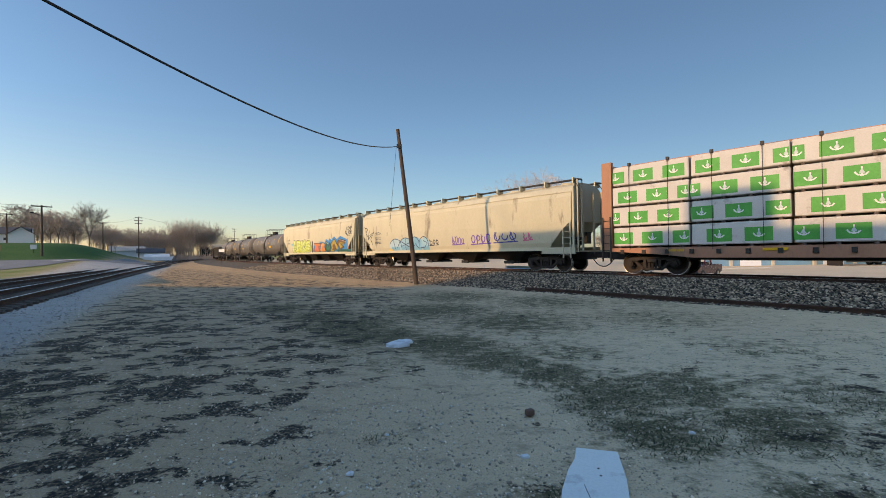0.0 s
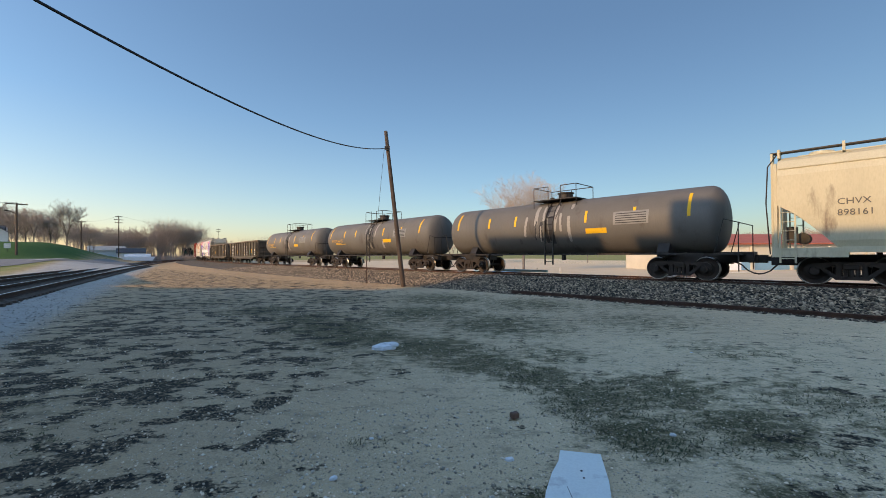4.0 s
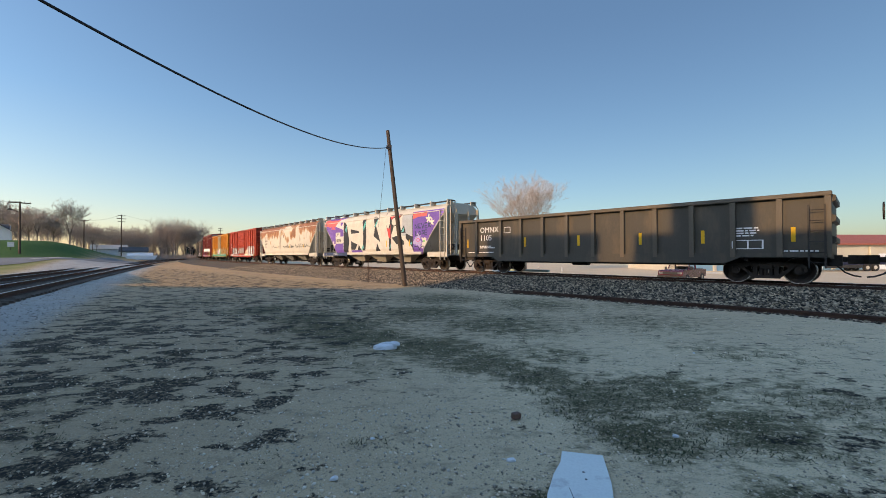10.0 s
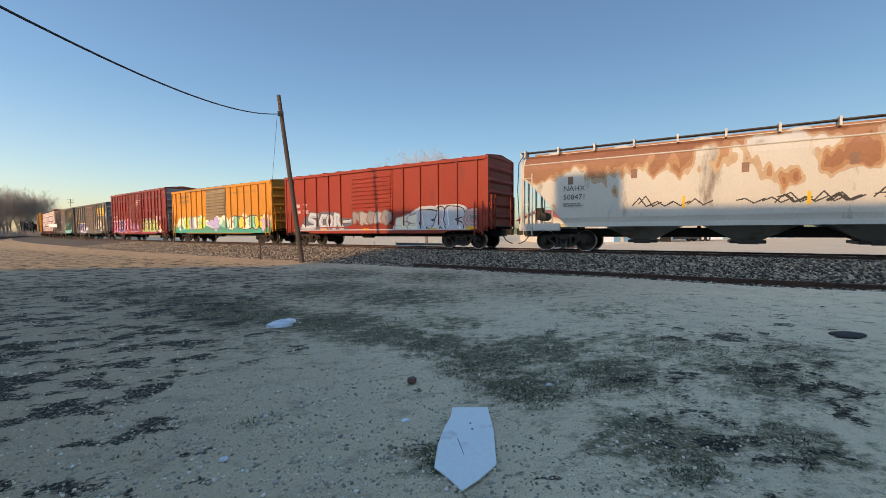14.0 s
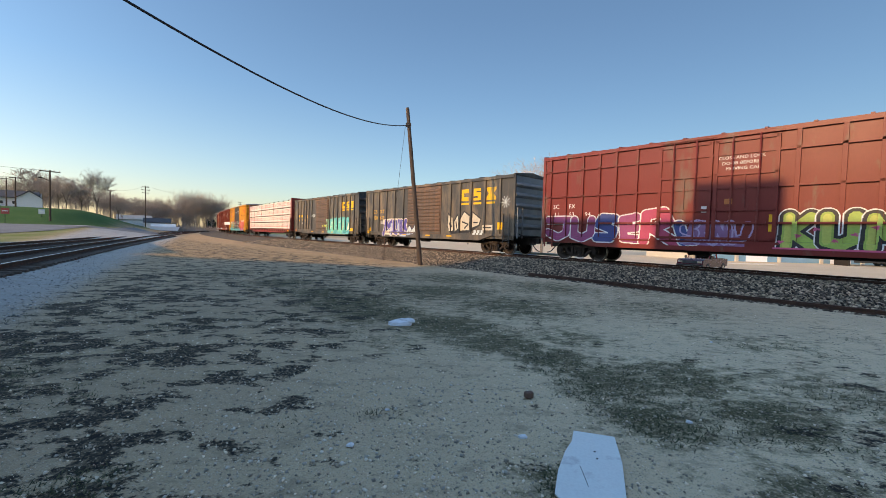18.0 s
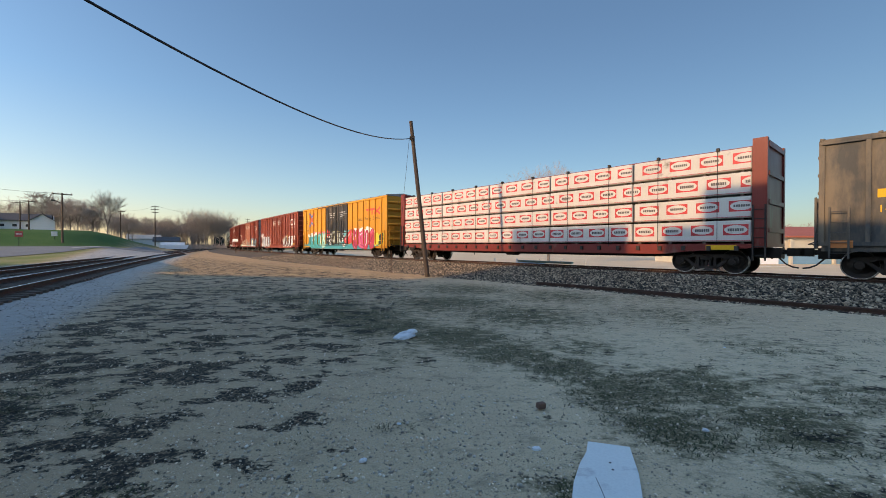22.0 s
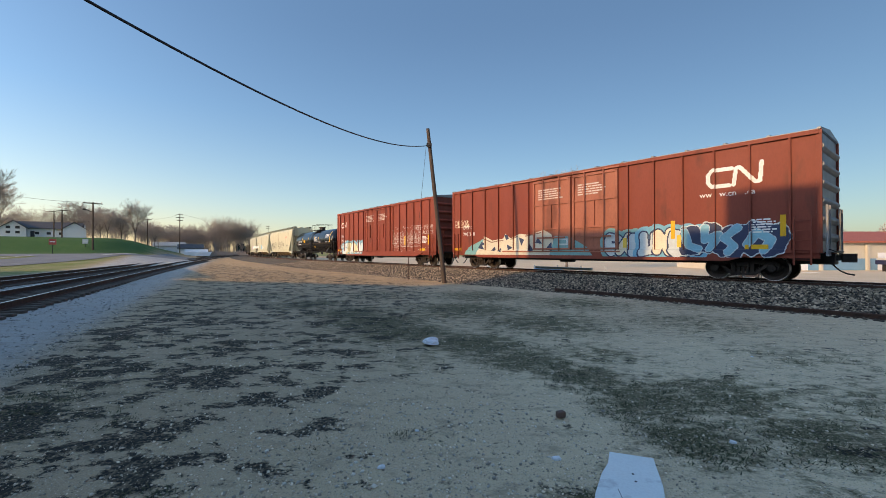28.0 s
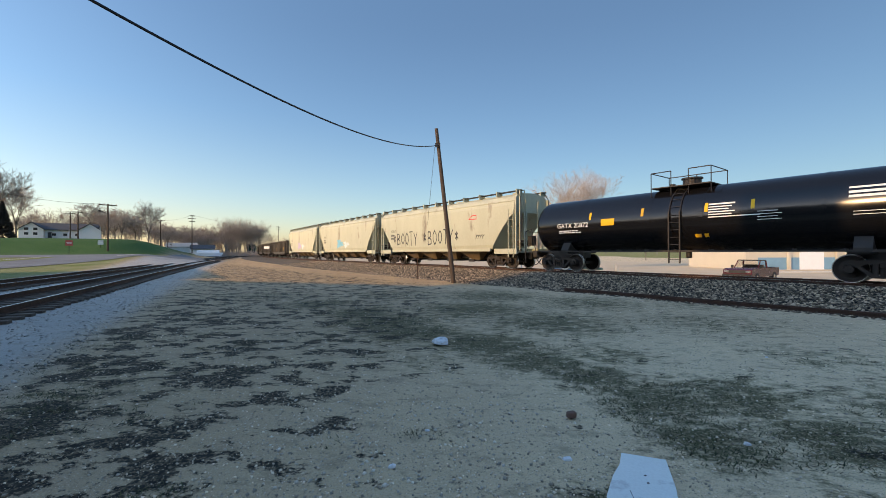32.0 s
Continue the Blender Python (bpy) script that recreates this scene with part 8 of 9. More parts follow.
def grow(height, spread, seed, depth=4, fork=0.26, limbs=7, thick=0.016):
    """Trunk and branch segments of a leafless tree, as (a, b, ra, rb, level): limbs that fan upwards, twigs along them."""
    r = random.Random(seed)
    segs = []

    def limb(p, d, ln, rad, lv):
        q, dd, n = p, d, 4 if lv < 2 else 3
        for k in range(n):
            dd = (dd + Vector((r.uniform(-1, 1), r.uniform(-1, 1), r.uniform(-0.2, 0.7))) * 0.13).normalized()
            q2 = q + dd * (ln / n)
            segs.append((q, q2, rad * (1 - 0.2 * k), rad * (1 - 0.2 * (k + 1)), lv))
            q = q2
            if lv < depth and k > 0:
                for _ in range(3 if k == n - 1 else 2):
                    side = Vector((r.uniform(-1, 1), r.uniform(-1, 1), r.uniform(-0.3, 0.5))).normalized()
                    limb(q, (dd * 0.9 + side * spread).normalized(), ln * r.uniform(0.42, 0.64), rad * 0.46, lv + 1)
    base, t0 = Vector((0, 0, -0.2)), height * fork
    segs.append((base, Vector((0, 0, t0)), height * thick, height * thick * 0.8, 0))
    for k in range(limbs):
        a = 6.283 * (k + r.uniform(-0.3, 0.3)) / limbs
        tilt = r.uniform(0.15, 0.85) * spread
        d = Vector((math.cos(a) * tilt, math.sin(a) * tilt, 1)).normalized()
        limb(Vector((0, 0, t0 * r.uniform(0.6, 1.0))), d, height * 0.42 * r.uniform(0.8, 1.1), height * thick * 0.5, 1)
    segs.sort(key=lambda g: g[4])
    return segs


def seg_mesh(segs, name, mat, lo, hi, minr=0.012):
    vs, fs = [], []
    for a, b, ra, rb, lv in segs:
        if not lo <= lv <= hi:
            continue
        n = 8 if lv == 0 else 5 if lv < 3 else 3
        d = (b - a)
        if d.length < 1e-6:
            continue
        d.normalize()
        p = d.orthogonal().normalized()
        q = d.cross(p)
        o = len(vs)
        for c, rr in ((a, max(ra, minr)), (b, max(rb, minr * 0.8))):
            vs += [tuple(c + rr * (p * math.cos(2 * math.pi * i / n) + q * math.sin(2 * math.pi * i / n))) for i in range(n)]
        fs += [(o + i, o + (i + 1) % n, o + (i + 1) % n + n, o + i + n) for i in range(n)]
    return mesh_of(name, vs, fs, mat)


def bare_tree(height, spread, seed, label, at, depth=4, limbs=7, minr=0.014, broad=1.0):
    segs = grow(height, spread, seed, depth, limbs=limbs)
    top = max(s[1].z for s in segs)
    k = height / top
    wide = Matrix.Diagonal((k * broad, k * broad, k))
    segs = [(wide @ a, wide @ b, ra * k, rb * k, lv) for a, b, ra, rb, lv in segs]
    t = thing("tree", label, "tree", "bare trees", Matrix.Translation(at))
    part("trunk", seg_mesh(segs, "trunk", M_BARK, 0, 1, 0.03), None, t)
    part("crown", seg_mesh(segs, "crown", M_TWIG, 2, 9, minr), None, t, "leafless branches and fine twigs")
    return t


bare_tree(14.0, 0.62, 21, "large bare tree with a wide round crown", bearing(-15.2, 58, -0.4), limbs=9, depth=5, minr=0.008, broad=1.2)
small = bare_tree(7.0, 0.9, 8, "small bare tree behind the railway", bearing(-5.2, 95, -0.3), limbs=6, minr=0.024)
for a, d, s in ((-8.5, 105, 1.05), (-10.2, 118, 1.0), (-3.4, 112, 1.0), (-23.5, 100, 0.85), (-12.0, 112, 1.0), (-41, 130, 1.1), (-46, 135, 1.2), (-38.5, 128, 1.0)):
    c = copy_thing(small, Matrix.Translation(bearing(a, d, -0.3)) @ Matrix.Rotation(a, 4, "Z"))
    c.scale = (s, s, s)
tall = bare_tree(11.0, 0.75, 12, "tall bare tree on the grass bank", bearing(38.4, 132), limbs=8, minr=0.020)
round_tree = bare_tree(11.5, 1.0, 17, "round bare tree on the grass bank", bearing(43.2, 165), limbs=9, minr=0.034, broad=1.15)
for a, d, s in ((42.0, 150, 0.82), (40.8, 140, 0.72), (36.6, 150, 0.7), (52.5, 120, 1.3), (50.3, 126, 1.5), (48.9, 140, 1.25)):
    c = copy_thing(tall, Matrix.Translation(bearing(a, d)) @ Matrix.Rotation(a, 4, "Z"))
    c.scale = (s, s, s)
for a, d, s in ((54.8, 115, 1.15), (41.4, 160, 0.85), (39.6, 165, 0.8), (47.9, 190, 0.8), (35.0, 190, 0.95), (33.5, 185, 0.95), (57.5, 120, 1.0)):
    c = copy_thing(round_tree, Matrix.Translation(bearing(a, d)) @ Matrix.Rotation(a * 2, 4, "Z"))
    c.scale = (s, s, s)


# far woods, joined
def woods(name, spots, label, seed):
    src = [grow(1.0, 0.8, 60 + k, 3, limbs=6) for k in range(4)]
    fl = [np.array([[*s[0], *s[1], s[2], s[3], s[4]] for s in q]) for q in src]
    for q in fl:
        q[:, :8] /= q[:, 5].max()
    r = np.random.RandomState(seed)
    vs, fs, o = [], [], 0
    for x, y, z, hh in spots:
        q = fl[r.randint(4)]
        a = r.rand() * 6.28
        c, s = math.cos(a), math.sin(a)
        A, B = q[:, 0:3] * hh, q[:, 3:6] * hh
        rot_ = lambda P: np.stack([P[:, 0] * c - P[:, 1] * s + x, P[:, 0] * s + P[:, 1] * c + y, P[:, 2] + z], 1)
        A, B = rot_(A), rot_(B)
        ra = np.maximum(q[:, 6] * hh * 0.8, 0.026)[:, None]
        off = np.array([(1, 0, 0), (-0.5, 0.87, 0.2), (-0.5, -0.87, -0.2)])
        V = np.concatenate([A[:, None] + off[None] * ra[:, None], B[:, None] + off[None] * ra[:, None] * 0.8], 1)
        n = len(q)
        idx = o + 6 * np.arange(n)[:, None, None] + np.array([(0, 1, 4, 3), (1, 2, 5, 4), (2, 0, 3, 5)])[None]
        vs.append(V.reshape(-1, 3))
        fs.append(idx.reshape(-1, 4))
        o += 6 * n
    me = mesh_of(name, np.concatenate(vs), np.concatenate(fs), M_TWIG)
    return tagged(new(name, me), label, "trees", kind="stuff")


rw = np.random.RandomState(9)
spots = []
for k in range(70):
    a = rw.uniform(26.6, 33.5)
    d = rw.uniform(175, 240)
    p = bearing(a, d)
    spots.append((p.x, p.y, p.z - 0.3, rw.uniform(12, 17) * (1.0 if a < 31 else 0.8)))
for k in range(150):
    a = rw.uniform(33, 45) if k < 105 else rw.uniform(45, 64)
    d = rw.uniform(165, 230)
    p = bearing(a, d)
    spots.append((p.x, p.y, p.z - 0.3, rw.uniform(6.5, 10.5)))
for k in range(60):
    a = rw.uniform(-4, 26)
    p = bearing(a, rw.uniform(210, 320))
    spots.append((p.x, p.y, p.z - 0.3, rw.uniform(9, 14)))
for k in range(30):
    p = bearing(rw.uniform(-70, -4), rw.uniform(180, 320))
    spots.append((p.x, p.y, p.z - 0.3, rw.uniform(7, 11)))
woods("far_woods", spots, "brown leafless woods in the distance", 2)
# undergrowth at the wood's foot
bs_ = Build()
for k in range(90):
    a, d = rw.uniform(26.8, 33.0), rw.uniform(172, 190)
    p = bearing(a, d)
    for j in range(14):
        q = p + Vector((rw.uniform(-2.5, 2.5), rw.uniform(-2.5, 2.5), 0))
        bs_.add([(q.x, q.y, p.z - 0.2), (q.x + 0.25, q.y, p.z - 0.2), (q.x + rw.uniform(-1, 1), q.y + rw.uniform(-1, 1), p.z + rw.uniform(0.8, 2.6))], [(0, 1, 2)])
tagged(part("undergrowth", bs_, M_TWIG), "dense brown scrub below the woods", "bushes", kind="stuff")


def conifer(at, h, seed):
    t = thing("conifer", "dark evergreen tree beside the house", "tree", m=Matrix.Translation(at))
    part("trunk", Build().tube((0, 0, -0.2), (0, 0, h), h * 0.02, 8, 0.03), M_BARK, t)
    r = random.Random(seed)
    b = Build()
    for k in range(420):
        f = r.random() ** 0.8
        z = h * (0.08 + 0.9 * f)
        ra = h * 0.26 * (1 - f) + 0.15
        a = r.uniform(0, 6.28)
        d = Vector((math.cos(a), math.sin(a), -0.25))
        p0 = Vector((0, 0, z))
        p1 = p0 + d * ra * r.uniform(0.7, 1.1)
        sd = Vector((-d.y, d.x, 0)) * ra * 0.22
        b.add([p0, p1 + sd, p1 - sd, p1 + Vector((0, 0, -0.4))], [(0, 1, 2), (0, 1, 3), (0, 3, 2)])
    part("crown", b, M_CONIFER, t, "dark drooping needles")


conifer(bearing(49.8, 114), 7.4, 1)
conifer(bearing(51.8, 110), 7.0, 2)

# ---- house on the bank ----
M_SIDING = material("white_siding", (0.74, 0.75, 0.77), (0.62, 0.63, 0.66), rough=0.7, scale=2, amount=0.3)
M_SHINGLE = material("dark_shingles", (0.075, 0.078, 0.088), (0.05, 0.05, 0.055), rough=0.9, scale=3, amount=0.6, fine=18, bump=0.4)
M_GLASS = material("dark_window", (0.03, 0.035, 0.045), rough=0.12, bump=0, amount=0.2)
M_ASPHALT = material("worn_asphalt", (0.18, 0.18, 0.18), (0.135, 0.135, 0.135), rough=0.95, scale=0.6, amount=0.6, fine=40, bump=0.3)
M_CONC = material("pale_concrete", (0.55, 0.52, 0.47), (0.42, 0.40, 0.36), rough=0.9, scale=1.5, amount=0.5)


def house():
    p = bearing(45.4, 150)
    m = Matrix.Translation((p.x, p.y, p.z - 0.2)) @ Matrix.Rotation(radians(45.4 - 6), 4, "Z") @ Matrix.Diagonal((0.86, 0.86, 0.80, 1))
    t = thing("house", "white single storey house with a dark shingle roof on the bank", "house", m=m)
    part("wall", Build().box(-8.5, 8.5, -4, 4, 0, 2.9), M_SIDING, t)
    part("roof", Build().prism([(-4.6, 2.8), (0, 5.1), (4.6, 2.8), (4.6, 2.95), (0, 5.3), (-4.6, 2.95)], -8.2, 8.2, "x"), M_SHINGLE, t)
    for x in (-8.5, 8.4):
        part("gable", Build().prism([(-4, 2.9), (4, 2.9), (0, 4.95)], x, x + 0.1, "x"), M_SIDING, t)
    for c, lb in ((-6.6, "front gabled wing with windows"), (6.4, "plain gabled wing")):
        part("wing", Build().prism([(c - 2.6, 0), (c + 2.6, 0), (c + 2.6, 2.9), (c, 4.9), (c - 2.6, 2.9)], -6.5, -3.9), M_SIDING, t, lb)
        part("wing_roof", Build().prism([(c - 3.0, 2.6), (c, 5.0), (c + 3.0, 2.6), (c + 3.0, 2.78), (c, 5.2), (c - 3.0, 2.78)], -6.9, -0.5), M_SHINGLE, t)
    for x, z, y in ((-7.6, 1.5, -6.5), (-5.7, 1.5, -6.5), (-7.6, 3.0, -6.5), (-5.7, 3.0, -6.5), (-2.0, 1.4, -4), (0.5, 1.4, -4), (3.2, 1.4, -4)):
        w_ = part("window", Build().box(x - 0.55, x + 0.55, y - 0.06, y + 0.02, z - 0.5, z + 0.5), M_SIDING, t)
        part("pane", Build().box(x - 0.45, x + 0.45, y - 0.08, y - 0.05, z - 0.4, z + 0.4), M_GLASS, w_)
    part("door", Build().box(-3.4, -2.5, -4.06, -3.98, 0, 2.1), M_SHINGLE, t)
    return t


house()
for a, d, w_, h_, lb in ((33.1, 165, 7, 2.8, "low white building with a dark roof beyond the bank"), (35.2, 172, 9, 2.2, "low pale shed beyond the bank")):
    p = bearing(a, d)
    t = thing("shed", lb, "building", m=Matrix.Translation((p.x, p.y, p.z - 0.3)) @ Matrix.Rotation(radians(a), 4, "Z"))
    part("wall", Build().box(-w_ / 2, w_ / 2, -3, 3, 0, h_), M_SIDING, t)
    part("roof", Build().prism([(-3.5, h_ - 0.1), (0, h_ + 1.3), (3.5, h_ - 0.1), (3.5, h_ + 0.05), (0, h_ + 1.5), (-3.5, h_ + 0.05)], -w_ / 2 - 0.3, w_ / 2 + 0.3, "x"), M_SHINGLE if w_ < 8 else M_CONC, t)
p = bearing(32.4, 140)
t = thing("boat", "white covered boat parked on the grass", "boat", m=Matrix.Translation(p) @ Matrix.Rotation(radians(33), 4, "Z"))
part("hull", Build().prism([(-3.4, 0.3), (3.0, 0.3), (3.6, 1.4), (-3.4, 1.4)], -1.1, 1.1), M_SIDING, t)
part("cover", Build().prism([(-1.1, 1.4), (1.1, 1.4), (0.5, 2.2), (-0.5, 2.2)], -3.2, 2.6, "x"), M_SIDING, t)
part("trailer", Build().box(-2.5, 2.5, -0.7, 0.7, 0.0, 0.3), M_STEEL, t)


# ---- poles on the bank ----
def power_pole(a, d, h, arms, lamp=False, foot=None):
    p = bearing(a, d, foot)
    t = thing("utility_pole", "wooden utility pole with crossarms on the bank", "utility pole", "poles on the bank", Matrix.Translation(p) @ Matrix.Rotation(radians(a + 12), 4, "Z"))
    part("pole", Build().tube((0, 0, -0.3), (0, 0, h), 0.15, 8, 0.10), M_WOODPOLE, t)
    for z, w_ in arms:
        part("crossarm", Build().box(-w_ / 2, w_ / 2, -0.07, 0.07, z - 0.07, z + 0.07), M_WOODPOLE, t)
        ib = Build()
        for q in (-0.46, -0.2, 0.2, 0.46):
            ib.tube((q * w_, 0, z + 0.07), (q * w_, 0, z + 0.25), 0.05, 6)
        part("insulators", ib, M_CONC, t)
    if lamp:
        part("lamp_arm", Build().line([(0, 0, h - 1.6), (-0.9, -0.2, h - 1.2)], 0.04), M_STEEL, t)
        part("lamp_head", Build().box(-1.3, -0.85, -0.3, -0.1, h - 1.3, h - 1.1, 0.03), M_STEEL, t)
    return p + Vector((0, 0, h))


tops = [power_pole(42.0, 84, 7.4, [(7.2, 2.3)], True, 1.9), power_pole(44.4, 122, 6.2, [(6.0, 1.8)]), power_pole(45.0, 135, 6.4, [(6.1, 1.8)]), power_pole(37.3, 138, 8.2, [(8.0, 1.9)], False, 2.4), power_pole(34.2, 140, 10.9, [(10.6, 1.6), (9.8, 2.0), (9.0, 1.6)], False, 1.6), power_pole(24.6, 230, 15, [(14.6, 2), (13.6, 2)])]


def span_wire(a, b, sag):
    pts = []
    for k in range(15):
        f = k / 14
        q = a.lerp(b, f)
        q.z -= 4 * sag * f * (1 - f)
        pts.append(q)
    tagged(part("power_line", Build().line(pts, 0.022, 4), M_WIRE), "thin sagging power line", "cable")


span_wire(tops[0], bearing(57, 70, 11), 1.2)
span_wire(tops[0], tops[3], 0.9)
span_wire(tops[3], tops[4], 0.6)
span_wire(tops[4], tops[5], 1.5)
span_wire(tops[1], bearing(60, 140, 12), 1.0)


# ---- road, verge and signs on the left ----
def strip(name, mid, half, z, mat, label, category):
    """A flat band that follows the ground along points (bearing, distance)."""
    P = [bearing(a, d) for a, d in mid]
    Q = []
    for i in range(len(P) - 1):
        for k in range(6):
            Q.append(P[i].lerp(P[i + 1], k / 6))
    Q.append(P[-1])
    b = Build()
    for i, p in enumerate(Q):
        d = (Q[min(i + 1, len(Q) - 1)] - Q[max(i - 1, 0)])
        n = Vector((-d.y, d.x, 0)).normalized()
        for j in range(5):
            q = p + n * half * (j / 2 - 1)
            b.v.append((q.x, q.y, float(ground_z(q.x, q.y)) + z))
    for i in range(len(Q) - 1):
        for j in range(4):
            b.f.append((5 * i + j, 5 * i + j + 1, 5 * i + 5 + j + 1, 5 * i + 5 + j))
    return tagged(part(name, b, mat), label, category, kind="structure")


strip("road", [(75, 70), (62, 71), (55, 71), (50, 72), (46, 72), (42, 73), (38, 76), (35, 85), (33, 103), (31.8, 140), (31, 190)], 3.6, 0.03, M_ASPHALT, "grey asphalt road below the bank", "road")
strip("road", [(85, 44), (70, 47), (60, 50), (53, 54), (48, 59), (44.5, 64), (42, 71)], 3.2, 0.045, M_ASPHALT, "grey asphalt side road", "road")
strip("kerb", [(41.2, 69), (40.4, 70.5), (39.4, 73), (38.2, 77)], 0.22, 0.14, M_CONC, "pale concrete kerb along the road", "kerb")
strip("kerb", [(60, 56), (53, 59.5), (49, 64), (46.6, 68)], 0.12, 0.12, M_CONC, "low concrete kerb round the grass island", "kerb")


def road_sign(a, d, col, label, h=2.1, w_=0.75):
    p = bearing(a, d)
    t = thing("road_sign", label, "sign", m=Matrix.Translation(p) @ Matrix.Rotation(radians(a), 4, "Z"))
    part("post", Build().box(-0.03, 0.03, -0.03, 0.03, -0.2, h), M_STEEL, t)
    pl = part("plate", Build().box(-w_ / 2, w_ / 2, -0.06, -0.03, h - w_, h), ink(col), t)
    part("bar", Build().box(-w_ * 0.35, w_ * 0.35, -0.07, -0.06, h - w_ * 0.58, h - w_ * 0.42), M_WHITE, pl)


road_sign(45.1, 76, (0.45, 0.08, 0.06), "red road sign on a post by the road", 2.0, 0.75)
road_sign(42.6, 86, (0.7, 0.7, 0.7), "small white sign at the foot of the bank", 1.2, 0.7)


# parked engine at the far end of the yard track
def parked_engine():
    p, h_ = YARDS[0][1](186)
    t = thing("locomotive", "dark green locomotive standing far off on the yard track", "locomotive", m=Matrix.Translation((p.x, p.y, 0.3)) @ Matrix.Rotation(h_, 4, "Z"))
    G = paint("dark_green_engine", (0.018, 0.045, 0.038))
    part("hood", Build().box(-1.2, 1.2, 2.5, 14, 1.3, 3.9, 0.1), G, t)
    part("cab", Build().box(-1.5, 1.5, 0.2, 2.6, 1.3, 4.5, 0.12), G, t)
    part("nose", Build().box(-1.1, 1.1, -1.6, 0.2, 1.3, 3.1, 0.1), G, t)
    part("frame", Build().box(-1.5, 1.5, -2.4, 15, 0.9, 1.3), M_STEEL, t)
    for x in (-0.75, 0.75):
        part("windshield", Build().box(x - 0.5, x + 0.5, 0.16, 0.2, 3.4, 4.1), M_GLASS, t)
    part("headlight", Build().box(-0.3, 0.3, 0.15, 0.2, 4.15, 4.4), M_WHITE, t)
    for y in (0.5, 11.5):
        part("bogie", Build().box(-1.2, 1.2, y - 1.5, y + 1.8, 0.2, 0.9), M_TRUCK, t)


parked_engine()


# ---- beyond the tracks: sunlit lot, pickup, trailer, buildings ----
M_LOT = material("tan_gravel_lot", (0.62, 0.49, 0.33), (0.54, 0.42, 0.28), rough=0.95, scale=0.3, amount=0.6, fine=30, bump=0.5, bump_dist=0.05)
b = Build()
sl, nl = [-70 + 5 * k for k in range(33)], [25.5, 28, 31, 36, 44, 55, 70, 90]
for s in sl:
    for n in nl:
        q = place(s, n + 0.6 * math.sin(s * 0.3))
        b.v.append((q.x, q.y, float(ground_z(q.x, q.y)) + 0.02))
for i in range(len(sl) - 1):
    for j in range(len(nl) - 1):
        b.f.append((i * len(nl) + j, (i + 1) * len(nl) + j, (i + 1) * len(nl) + j + 1, i * len(nl) + j + 1))
tagged(part("gravel_lot", b, M_LOT), "tan gravel lot beyond the railway", "ground", kind="structure")

M_MAROONCAR = material("maroon_car_paint", (0.085, 0.016, 0.024), (0.07, 0.014, 0.02), rough=0.25, bump=0, amount=0.3)
M_CLEAR = bpy.data.materials.new("clear_glass")
M_CLEAR.use_nodes = True
M_CLEAR.node_tree.nodes["Principled BSDF"].inputs["Transmission Weight"].default_value = 1.0
M_CLEAR.node_tree.nodes["Principled BSDF"].inputs["Roughness"].default_value = 0.02
M_CLEAR.node_tree.nodes["Principled BSDF"].inputs["IOR"].default_value = 1.05
M_CHROME = material("dull_chrome", (0.6, 0.6, 0.6), rough=0.25, metal=1.0, bump=0, amount=0.2)


